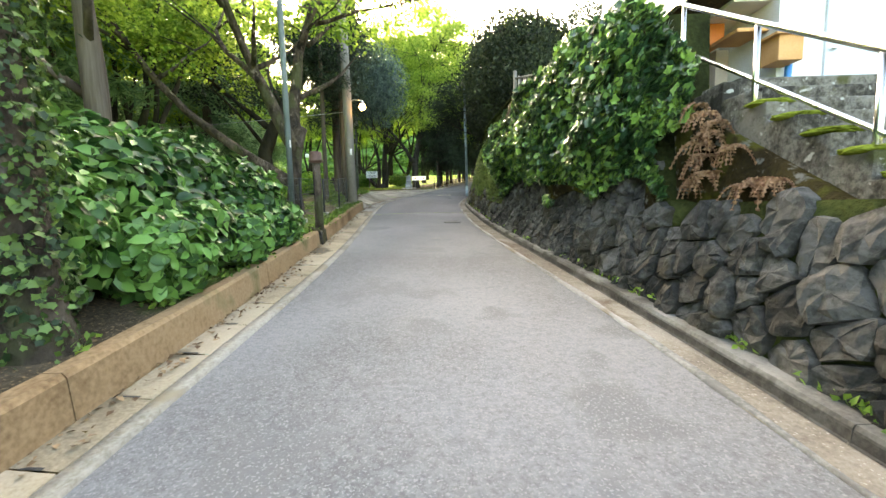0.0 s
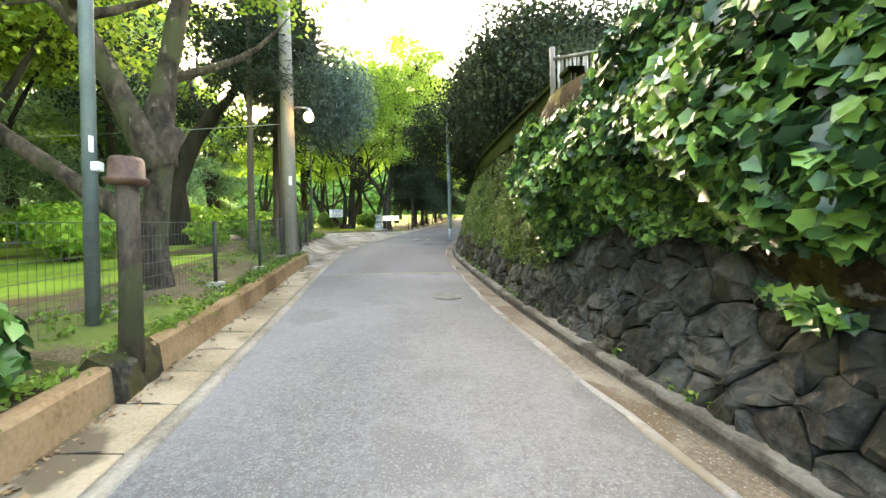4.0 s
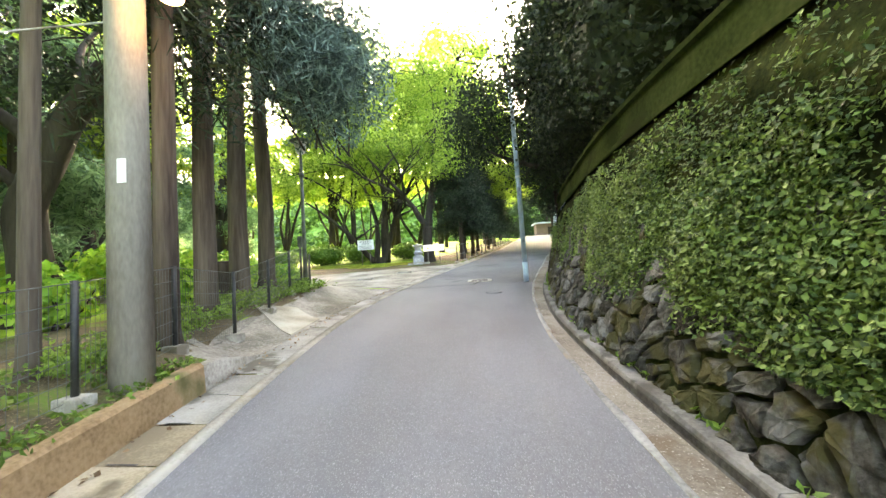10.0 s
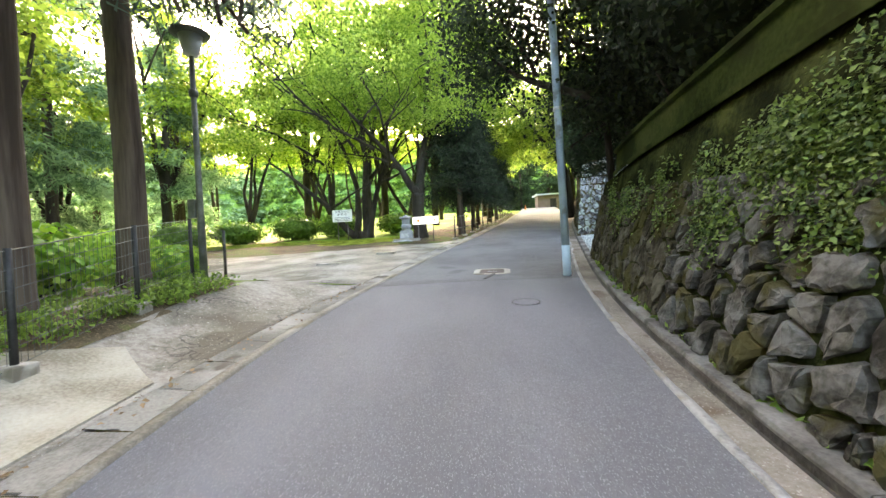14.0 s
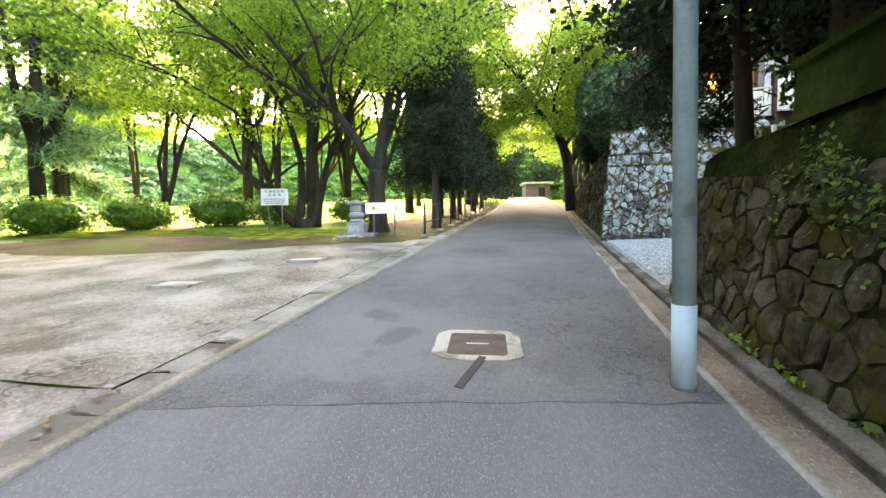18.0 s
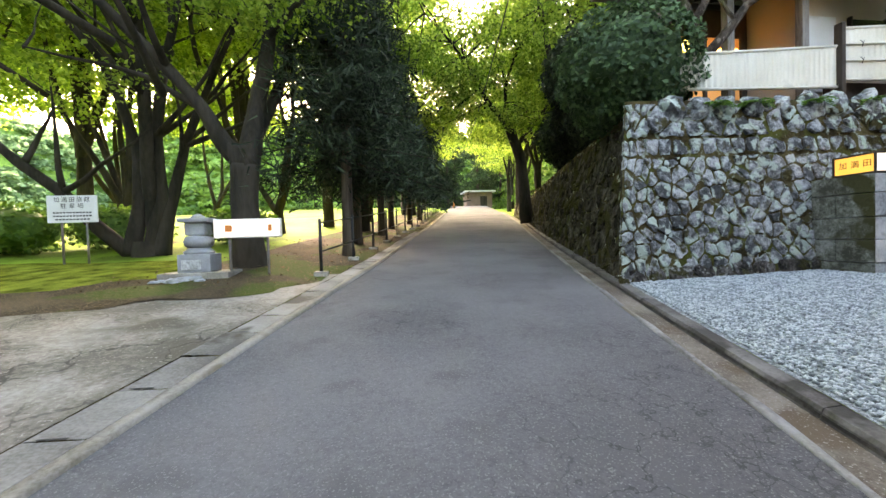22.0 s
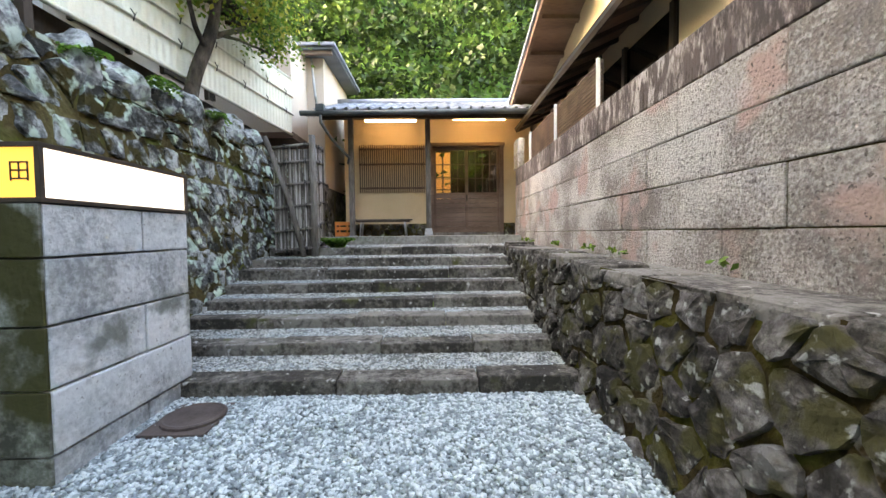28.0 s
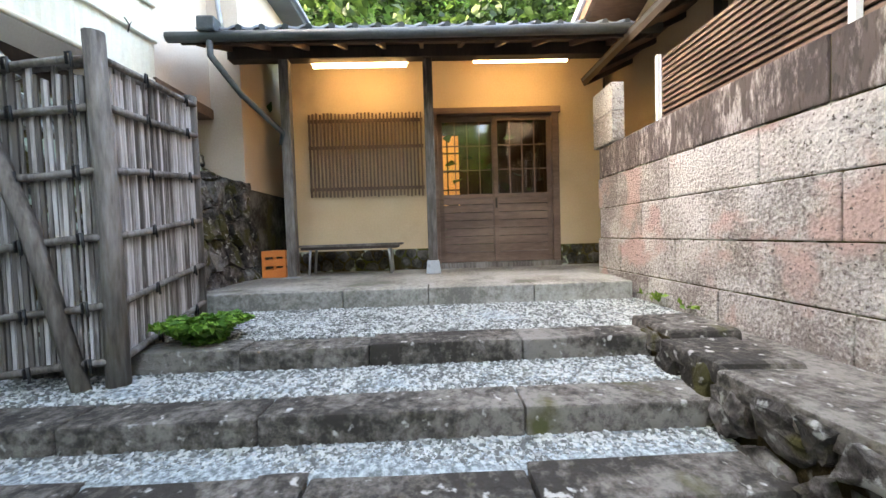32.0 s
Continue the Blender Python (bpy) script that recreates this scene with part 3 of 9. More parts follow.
# ---- plan: the road's rise and its edges along y ----
RISE_Y = [-60, -8, 0, 5.5, 11.4, 16.5, 21.9, 24.5, 31.5, 45, 80, 110, 400]
RISE_Z = [-5.0, -0.75, -0.03, 0.44, 0.91, 1.40, 1.865, 2.085, 2.78, 4.15, 8.0, 8.6, 9.0]
EDGE_Y = [-60, -3, 0, 3, 6, 9, 12, 14.2, 17, 19, 20.5, 22.6, 25.5, 28, 30.6, 32.5, 34.5, 40.5, 47, 65, 82, 110]
LEFT_ASPHALT = [-2.4, -1.5, -1.55, -1.6, -1.72, -2.0, -2.4, -2.6, -2.9, -3.0, -3.0, -2.82, -2.3, -1.75, -1.2, -0.75, -0.2, 1.0, 2.5, 6.0, 9.0, 14]
LEFT_KERB = [-2.8, -1.9, -1.92, -1.98, -2.28, -2.6, -2.95, -3.28, -3.43, -3.46, -3.45, -3.25, -2.62, -2.3, -1.6, -1.2, -0.6, 0.65, 2.1, 5.6, 8.6, 13.6]
RIGHT_ASPHALT = [2.36, 2.06, 1.91, 1.73, 1.29, 0.92, 0.64, 0.55, 0.42, 0.58, 0.76, 1.05, 1.66, 2.3, 2.9, 3.35, 3.85, 5.4, 7.2, 11.0, 14.2, 19]
RIGHT_KERB = [2.76, 2.37, 2.18, 1.98, 1.6, 1.25, 0.98, 0.86, 0.68, 0.84, 0.99, 1.35, 2.0, 2.6, 3.2, 3.68, 4.15, 5.7, 7.5, 11.4, 14.6, 19.4]


def rise(y):
    return float(np.interp(y, RISE_Y, RISE_Z))


def smooth_edge(table):
    ys = np.arange(-60, 110.01, 0.5)
    xs = np.interp(ys, EDGE_Y, table)
    xs = np.convolve(np.pad(xs, 4, mode="edge"), np.ones(9) / 9, mode="valid")
    return lambda y: float(np.interp(y, ys, xs))


left_asphalt, left_kerb, right_asphalt, right_kerb = (smooth_edge(t) for t in (LEFT_ASPHALT, LEFT_KERB, RIGHT_ASPHALT, RIGHT_KERB))


def ramp01(v, a, b):
    k = min(1.0, max(0.0, (v - a) / (b - a)))
    return k * k * (3 - 2 * k)


def forecourt(x, y):
    k = min(1.0, max(0.0, (x - right_kerb(y)) / 4.6))
    return rise(y) + 0.06 + (2.92 - rise(y) - 0.06) * k


def ground(x, y):
    """Height of the bare ground."""
    z = rise(y)
    off = left_kerb(y) - x
    if off > 0:
        behind = 0.42 * (1 - ramp01(y, 22, 25)) + 0.04
        k = ramp01(y, 16.1, 17.3)
        z += (0.24 + 0.14 * ramp01(off, 0.1, 1.0)) * (1 - k) + behind * ramp01(off, 0.1, 1.7) * k
        z += 0.04 * noise.noise((x * 0.5, y * 0.5, 0)) * ramp01(off, 1.0, 3) * (1 - 0.8 * ramp01(y, 15, 18)) - 0.5 * ramp01(off, 14, 40)
    return z


def strip(name, y0, y1, step, cross, smooth=True, ends=False):
    """A band along the road: cross(y) gives the points across it at y."""
    n = max(2, int(round((y1 - y0) / step)) + 1)
    rows = [cross(y) for y in np.linspace(y0, y1, n)]
    w = len(rows[0])
    verts = [Vector(p) for row in rows for p in row]
    faces = [(i * w + j, i * w + j + 1, (i + 1) * w + j + 1, (i + 1) * w + j) for i in range(n - 1) for j in range(w - 1)]
    if ends:
        faces += [tuple(range(w)), tuple(range((n - 1) * w, n * w))[::-1]]
    return mesh_of(name, verts, faces, smooth)


# ground sheet, out to the horizon
gx = np.r_[-600, -300, -150, -80, -55, np.arange(-40, -10, 2.5), np.arange(-10, -1.0, 0.25), 0, 2, 5, 9, 14, 20, 40, 80, 150, 300, 600]
gy = np.r_[-600, -200, -60, -30, -15, np.arange(-8, 46, 0.4), np.arange(46, 112, 4), 130, 170, 250, 400, 800]
gv = [(x, y, ground(x, y) - (0.45 if left_kerb(y) - 0.27 < x else 0.02)) for y in gy for x in gx]
gf = [(j * len(gx) + i, j * len(gx) + i + 1, (j + 1) * len(gx) + i + 1, (j + 1) * len(gx) + i) for j in range(len(gy) - 1) for i in range(len(gx) - 1)]
GROUND = structure("ground", mesh_of("ground", gv, gf, True), M_LAWN, "mossy green lawn and earth beside the lane", "ground")


def road_cross(y, a=left_asphalt, b=right_asphalt, lift=0.0):
    xs = np.linspace(a(y), b(y), 9)
    c = [0, 0.02, 0.035, 0.045, 0.05, 0.045, 0.035, 0.02, 0]
    return [(x, y, rise(y) + k * 0.6 - 0.012 + lift) for x, k in zip(xs, c)]


structure("road_lower", strip("road_lower", -30, 13.98, 0.4, road_cross), M_ASPHALT, "old rough grey asphalt lane", "road")
structure("road_middle", strip("road_middle", 13.98, 23.74, 0.4, lambda y: road_cross(y, lift=0.004)), M_ASPHALT_NEW, "newer smooth bluish-grey asphalt patch across the lane", "road")
structure("road_upper", strip("road_upper", 23.74, 90, 0.5, road_cross), M_ASPHALT_DARK, "dark grey asphalt lane climbing on", "road")

for y in (13.98, 23.74):
    seam = [(left_asphalt(y) + 0.1 + (right_asphalt(y) - left_asphalt(y) - 0.15) * k / 40, 0.03 * noise.noise((k * 0.35, y, 0)) + 0.012 * noise.noise((k * 1.7, y, 3)), 0.004 + 0.005 * max(0, noise.noise((k * 0.8, y, 9)))) for k in range(41)]
    crown = [rise(y) + 0.6 * float(np.interp(k / 40, np.linspace(0, 1, 9), [0, 0.02, 0.035, 0.045, 0.05, 0.045, 0.035, 0.02, 0])) - 0.0045 for k in range(41)]
    verts = [(x, y + d - w, z - 0.0012) for (x, d, w), z in zip(seam, crown)] + [(x, y + d + w, z + 0.0012) for (x, d, w), z in zip(seam, crown)]
    structure("road_seam", mesh_of("road_seam", verts, [(k, k + 1, 42 + k, 41 + k) for k in range(40)]), M_INK, "dark uneven joint across the asphalt", "joint")

# right hand gutter strip and kerb
structure("gutter_right", strip("gutter_right", -30, 60, 0.5, lambda y: [(right_asphalt(y) - 0.01, y, rise(y) - 0.006), (right_asphalt(y) + 0.01, y, rise(y) + 0.004), (right_kerb(y) + 0.02, y, rise(y) - 0.01)]), M_GUTTER_GREY, "worn tan concrete gutter strip", "gutter")


def kerb_wide(y):
    """Depth of the kerb from its face back to the foot of the wall."""
    return 0.12 + 0.14 * (1 - ramp01(y, 20.0, 24.5))


def edge_strip(y):
    a, z = right_asphalt(y), rise(y)
    w = 0.045 + 0.045 * noise.noise((2, y * 1.3, 1)) + 0.02 * noise.noise((2, y * 6, 1))
    return [(a - 0.012 + 0.02 * noise.noise((4, y * 3, 1)), y, z - 0.02), (a - 0.008 + 0.02 * noise.noise((4, y * 3, 1)), y, z + 0.008), (a + w, y, z + 0.007), (a + w + 0.01, y, z - 0.02)]


structure("edging_right", strip("edging_right", -30, 60, 0.25, edge_strip), M_EDGE_PALE, "pale worn concrete edging beside the asphalt", "edging")


def kerb_cross(y):
    k, z = right_kerb(y), rise(y)
    w = 0.03 * noise.noise((0, y * 1.7, 3))
    far, h = k + kerb_wide(y) + 0.04 - 0.1 * (1 - ramp01(y, 20.0, 24.5)), 0.1 - 0.035 * ramp01(y, 22, 26)
    return [(k, y, z - 0.1), (k + 0.005, y, z + h - 0.03), (k + 0.02 + 0.3 * w, y, z + h - 0.005 + 0.3 * w), (far, y, z + h + 0.3 * w), (far + 0.02, y, z - 0.1)]


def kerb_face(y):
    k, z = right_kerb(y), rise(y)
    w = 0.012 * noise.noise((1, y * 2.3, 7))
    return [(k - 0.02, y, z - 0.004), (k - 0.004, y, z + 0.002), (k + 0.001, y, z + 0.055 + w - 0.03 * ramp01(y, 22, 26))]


kerb_right = tagged(new("kerb_right"), "grey concrete kerb stones with a dark seam", "kerb", "", "structure")
y = -4.0
while y < 46:
    b2 = y + 1.992
    part("kerbstone", strip("kerbstone", y, b2, 0.5, kerb_cross, False, True), M_KERB, kerb_right)
    part("front_face", strip("front_face", y, b2, 0.25, kerb_face, False), M_KERB_DARK, kerb_right, "dark front face of the kerb")
    y += 2.0

# left hand gutter blocks, each with a dark slot, and the brown kerb wall
gutter_left = tagged(new("gutter_left"), "row of tan concrete gutter blocks with dark slots between", "gutter", "", "structure")
structure("gutter_bed", strip("gutter_bed", -30, 60, 0.5, lambda y: [(left_kerb(y) - 0.12, y, rise(y) - 0.03), (left_asphalt(y) + 0.02, y, rise(y) - 0.03)]), M_JOINT, "dark damp bed under the gutter blocks", "gutter")
structure("gutter_lip", strip("gutter_lip", -30, 60, 0.5, lambda y: [(left_asphalt(y) - 0.1, y, rise(y) - 0.04), (left_asphalt(y) - 0.1, y, rise(y) + 0.012), (left_asphalt(y) + 0.02, y, rise(y) + 0.014), (left_asphalt(y) + 0.03, y, rise(y) - 0.03)]), M_EDGE_LEFT, "pale concrete edging strip of the gutter", "edging")
y = -3.0
rg = random.Random(4)
while y < 42:
    tilt = rg.uniform(-0.012, 0.012)
    y1 = y + 0.6

    def block_cross(v, tilt=tilt):
        a, b3, z = left_kerb(v) + 0.01, left_asphalt(v) - 0.104, rise(v)
        return [(a, v, z - 0.03), (a, v, z + 0.012 + tilt), (a + 0.02, v, z + 0.016 + tilt), (b3 - 0.02, v, z + 0.002), (b3, v, z - 0.03)]

    part("gutter_block", strip("gutter_block", y + 0.003, y1 - 0.003, 0.3, block_cross, False), M_GUTTER if y < 15 else M_GUTTER_PALE, gutter_left)
    a, b3 = left_kerb(y1), left_asphalt(y1) - 0.12
    mid, w = (a + b3) / 2, (b3 - a) * 0.2
    z = rise(y1)
    part("slot", mesh_of("slot", [(mid - w * 1.3, y1 + 0.005, z + 0.02), (mid + w, y1 - 0.0, z + 0.014), (mid + w, y1 + 0.026, z + 0.014), (mid - w * 1.3, y1 + 0.022, z + 0.02)], [(0, 1, 2, 3)]), M_INK, gutter_left, "dark hand slot")
    y += 0.606


def wallet_cross(lo=-0.05, hi=0.3, thick=0.16):
    def cross(y):
        k, z = left_kerb(y), rise(y)
        n1 = 0.012 * noise.noise((5, y * 1.3, 0))
        return [(k + 0.03, y, z + lo), (k + 0.0 + n1, y, z + hi - 0.03), (k - 0.025, y, z + hi + n1), (k - thick + 0.02, y, z + hi + n1), (k - thick, y, z + hi - 0.02), (k - thick, y, z + lo)]
    return cross


kerb_left = tagged(new("kerb_left"), "low brown-stained concrete kerb wall with moss along its top", "kerb", "", "structure")
for a, b2 in ((-6.0, -1.6), (-1.59, 2.2), (2.21, 5.0), (5.01, 7.95), (8.45, 10.6), (10.61, 13.4), (13.41, 15.9)):
    part("kerb_wall", strip("kerb_wall", a, b2, 0.3, wallet_cross(), False, True), M_KERB_BROWN, kerb_left)

# concrete apron and yard on the left past the kerb wall
structure("apron", strip("apron", 15.75, 24.0, 0.3, lambda y: [(left_kerb(y) + 0.01, y, rise(y) - 0.05)] + [(x, y, ground(x, y) + 0.012) for x in np.linspace(left_kerb(y) - 0.005, left_kerb(y) - 1.0 - 0.5 * ramp01(y, 19, 24), 10)]), M_APRON, "cracked sloping concrete apron", "apron")
structure("fence_soil", strip("fence_soil", 15.6, 23.6, 0.3, lambda y: [(x, y, ground(x, y) + 0.016 + 0.03 * noise.noise((x * 2, y * 2, 1))) for x in np.linspace(left_kerb(y) - 0.55 - 0.45 * ramp01(y, 16, 18.5) + 0.12 * noise.noise((0, y * 2.2, 4)) - 0.5 * ramp01(y, 20, 24), -7.0 - 0.5 * math.sin(y * 1.3), 12)]), M_VERGE, "mossy earth and needles under the cedars by the fence", "soil")
structure("yard", strip("yard", 24.0, 33.5, 0.4, lambda y: [(x, y, ground(x, y) + 0.012) for x in np.r_[left_kerb(y) - 0.005, np.arange(-4, -24, -0.8)]][::1]), M_APRON, "cracked grey concrete yard", "yard")
structure("yard_near", strip("yard_near", 20.6, 24.0, 0.4, lambda y: [(x, y, ground(x, y) + 0.01) for x in np.linspace(left_kerb(y) - 0.9, -24, 24)]), M_APRON, "worn grey concrete yard beside the fence", "yard")
structure("verge_soil", strip("verge_soil", 33.5, 62, 0.6, lambda y: [(x, y, ground(x, y) + 0.02 + 0.03 * noise.noise((x, y, 1))) for x in np.linspace(left_kerb(y), left_kerb(y) - 3.2, 8)]), M_SOIL, "bare brown soil under the roadside trees", "soil")
structure("bed_verge", strip("bed_verge", 8.0, 16.2, 0.4, lambda y: [(x, y, ground(x, y) + 0.02 + 0.025 * noise.noise((x * 2, y * 2, 1))) for x in np.linspace(left_kerb(y) - 0.15, left_kerb(y) - 2.1, 8)]), M_VERGE, "mossy grass verge between kerb and fence", "verge")
structure("bed_soil", strip("bed_soil", -6, 8.0, 0.5, lambda y: [(x, y, ground(x, y) + 0.02 + 0.025 * noise.noise((x * 2, y * 2, 1))) for x in np.linspace(left_kerb(y) - 0.15, left_kerb(y) - 2.1, 8)]), M_SOIL, "dark earth of the planting bed behind the kerb", "soil")



def ground_patch(name, cx, cy, rx, ry, lift, material, label, category, seed):
    """A patch with a ragged outline lying on the ground."""
    verts, faces = [(cx, cy, ground(cx, cy) + lift)], []
    n, m = 40, 7
    for j in range(1, m + 1):
        for i in range(n):
            a = 2 * math.pi * i / n
            k = j / m * (1 + 0.3 * noise.noise((math.cos(a) * 1.6, math.sin(a) * 1.6, seed)) + 0.16 * noise.noise((math.cos(a) * 6, math.sin(a) * 6, seed)))
            x, y = cx + rx * k * math.cos(a), cy + ry * k * math.sin(a)
            verts.append((x, y, ground(x, y) + lift * (1 if j < m else 0.6) + 0.006 * noise.noise((x * 5, y * 5, 0))))
    faces = [(0, 1 + i, 1 + (i + 1) % n) for i in range(n)]
    faces += [(1 + j * n + i, 1 + (j + 1) * n + i, 1 + (j + 1) * n + (i + 1) % n, 1 + j * n + (i + 1) % n) for j in range(m - 1) for i in range(n)]
    structure(name, mesh_of(name, verts, faces, True), material, label, category)


ground_patch("soil_patch", -3.2, 33.3, 2.2, 1.25, 0.024, M_SOIL, "bare brown soil round the signs", "soil", 3)
ground_patch("soil_edge", -9.0, 32.4, 6.0, 2.0, 0.022, M_SOIL, "brown soil along the edge of the yard", "soil", 5)
ground_patch("moss_patch", -5.7, 34.5, 1.9, 1.7, 0.034, M_MOSS, "bright moss under the maple", "moss", 7)
ground_patch("moss_edge", -11.5, 35.4, 4.5, 1.1, 0.03, M_MOSS, "bright moss along the yard", "moss", 9)

# ---- stone walls ----
def cells(width, height, size, jitter, rng, tall=1.0):
    """Polygons of a random stone pattern that fill a rectangle (u along, v up)."""
    pts = []
    nv = int(math.ceil(height / (size * tall * 0.88))) + 2
    nu = int(math.ceil(width / size)) + 2
    for j in range(-1, nv):
        for i in range(-1, nu):
            pts.append(((i + 0.5 * (j % 2) + rng.uniform(-jitter, jitter)) * size, (j + 0.5 + rng.uniform(-jitter, jitter)) * size * tall * 0.88))
    out = []
    for p in pts:
        if not (-0.3 * size < p[0] < width + 0.3 * size and -0.3 * size < p[1] < height + 0.3 * size):
            continue
        poly = [(0, 0), (width, 0), (width, height), (0, height)]
        for q in pts:
            d = math.hypot(q[0] - p[0], q[1] - p[1])
            if q is p or d > 2.6 * size:
                continue
            mx, my, nx, ny = (p[0] + q[0]) / 2, (p[1] + q[1]) / 2, (q[0] - p[0]) / d, (q[1] - p[1]) / d
            cut = []
            for k in range(len(poly)):
                a, b2 = poly[k], poly[(k + 1) % len(poly)]
                da, db = (a[0] - mx) * nx + (a[1] - my) * ny, (b2[0] - mx) * nx + (b2[1] - my) * ny
                if da <= 0:
                    cut.append(a)
                if (da < 0 < db) or (db < 0 < da):
                    s = da / (da - db)
                    cut.append((a[0] + s * (b2[0] - a[0]), a[1] + s * (b2[1] - a[1])))
            poly = cut
            if len(poly) < 3:
                break
        if len(poly) >= 3:
            cx, cy = sum(v[0] for v in poly) / len(poly), sum(v[1] for v in poly) / len(poly)
            if max(abs(v[0] - cx) for v in poly) > 0.05 and max(abs(v[1] - cy) for v in poly) > 0.04:
                out.append((cx, cy, poly))
    return out


def stone_mesh(cell, place, gap, proud, rng):
    """One rough stone of a wall with a ragged outline and an uneven face; place(u, v, out) gives its spot in the world."""
    cx, cy, poly = cell
    pts = []
    for k in range(len(poly)):
        a, b2 = poly[k], poly[(k + 1) % len(poly)]
        size = math.hypot(b2[0] - a[0], b2[1] - a[1])
        for f in ((0.12, 0.5, 0.88) if size > 0.14 else (0.2, 0.75)):
            pts.append((a[0] + f * (b2[0] - a[0]) + rng.uniform(-0.011, 0.011), a[1] + f * (b2[1] - a[1]) + rng.uniform(-0.011, 0.011)))
    n = len(pts)
    verts, faces = [], []
    out = proud * rng.uniform(0.4, 1.5)
    lean = (rng.uniform(-0.2, 0.2), rng.uniform(-0.2, 0.2))
    for shrink, d in ((gap, -0.05), (gap + 0.008, out * 0.7), (None, out)):
        for px, py in pts:
            r = math.hypot(px - cx, py - cy) + 1e-6
            k = max(0.15, (r - shrink) / r) if shrink is not None else 0.58
            x, y2 = cx + (px - cx) * k, cy + (py - cy) * k
            o = d + (rng.uniform(-0.38, 0.3) * proud + lean[0] * (x - cx) + lean[1] * (y2 - cy) if d > 0 else 0)
            verts.append(place(x, y2, o))
    verts.append(place(cx, cy, out * rng.uniform(0.9, 1.15)))
    for ring in range(2):
        for k in range(n):
            a, b2 = ring * n + k, ring * n + (k + 1) % n
            faces.append((a, b2, b2 + n, a + n))
    faces += [(2 * n + k, 2 * n + (k + 1) % n, 3 * n) for k in range(n)]
    return mesh_of("stone", verts, faces)


def stone_wall(parent, width, height, size, place, material, gap=0.012, proud=0.05, jitter=0.3, seed=1, most=300, tall=1.0, keep=None):
    rng = random.Random(seed)
    made, extra = 0, []
    for cell in cells(width, height, size, jitter, rng, tall):
        if keep and not keep(cell[0], cell[1]):
            continue
        me = stone_mesh(cell, place, gap, proud, rng)
        if made < most:
            part("stone", me, material, parent)
        else:
            extra.append(([v.co.copy() for v in me.vertices], [tuple(p.vertices) for p in me.polygons]))
        made += 1
    if extra:
        tagged(part("far_stones", joined("far_stones", extra), material, parent), kind="stuff")


# right hand retaining wall of the lane, leaning back, with the green parapet
CAP_Z = 4.0
WALL_END = 26.5


BEND_Y = 25.2
BEND_RUN = 3.95


def foot(y):
    return right_kerb(y) + kerb_wide(y)


def wall_place(u, v, out):
    """A spot on the leaning wall: u along it from y = -4, round the bend into the forecourt; v up; out from its face."""
    y = u - 4.0
    lean = 0.24
    if y <= BEND_Y:
        splay = 0.12 * (1 - ramp01(v, 0.1, 1.3)) * (1 - ramp01(y, 20.0, 24.5))
        return Vector((foot(y) + lean * v - splay - out, y, rise(y) + 0.05 + v))
    a = min(1.0, (y - BEND_Y) / BEND_RUN) * math.pi / 2
    x0 = foot(BEND_Y)
    wide, deep = 4.65 - x0, 27.6 - BEND_Y
    away = Vector((-deep * math.cos(a), wide * math.sin(a), 0)).normalized()
    spot = Vector((x0 + wide * (1 - math.cos(a)), BEND_Y + deep * math.sin(a), 0))
    low = rise(spot.y) + 0.05 + (forecourt(spot.x, spot.y) - rise(spot.y) - 0.1) * ramp01(a, 0.3, 1.2)
    spot += away * (out - (lean - 0.05 * a) * v)
    return Vector((spot.x, spot.y, low + v))


def wall_high(y):
    """Height of the retaining wall over its foot."""
    top = 1.3 + 2.2 * ramp01(y, 4.3, 5.1) + (CAP_Z - 3.5) * ramp01(y, 5.4, 7.0) - 0.14 * ramp01(y, 25, 29)
    return top - wall_place(y + 4, 0, 0).z


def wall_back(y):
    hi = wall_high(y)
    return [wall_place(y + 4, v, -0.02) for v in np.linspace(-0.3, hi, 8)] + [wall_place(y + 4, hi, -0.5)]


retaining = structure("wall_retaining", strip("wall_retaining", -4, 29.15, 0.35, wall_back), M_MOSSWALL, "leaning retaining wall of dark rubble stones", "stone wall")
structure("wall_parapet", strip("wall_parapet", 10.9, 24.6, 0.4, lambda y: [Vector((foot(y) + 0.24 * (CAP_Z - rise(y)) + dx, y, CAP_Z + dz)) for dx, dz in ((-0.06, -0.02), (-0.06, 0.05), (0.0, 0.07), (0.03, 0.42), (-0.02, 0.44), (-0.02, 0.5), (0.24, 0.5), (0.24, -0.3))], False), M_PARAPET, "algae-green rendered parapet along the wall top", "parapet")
structure("terrace_lower", strip("terrace_lower", 5.6, 29.1, 0.4, lambda y: [wall_place(y + 4, wall_high(y) - 0.04, -0.1)] + [(foot(min(y, 25.2)) + dx, min(y, 25.4), CAP_Z - 0.05) for dx in (1.4, 3, 12, 40)]), M_SOIL, "shaded earth terrace above the wall", "terrace")

structure("corner_pad", strip("corner_pad", 25.5, 26.62, 0.2, lambda y: [(x, y, forecourt(x, y) - 0.004) for x in np.linspace(right_kerb(y) + 0.15, right_kerb(y) + 1.6, 5)]), M_GUTTER_GREY, "bare tan concrete at the foot of the wall corner", "concrete")

# forecourt gravel
gravel = structure("gravel_court", strip("gravel_court", 26.62, 31.75, 0.25, lambda y: [(x, y, forecourt(x, y) + 0.012 * noise.noise((x * 3, y * 3, 0))) for x in np.linspace(right_kerb(y) + 0.15, 8.3, 24)]), M_GRAVEL_BED, "blue-grey crushed gravel of the inn forecourt", "gravel")

# forecourt walls
WL_Y = 31.42


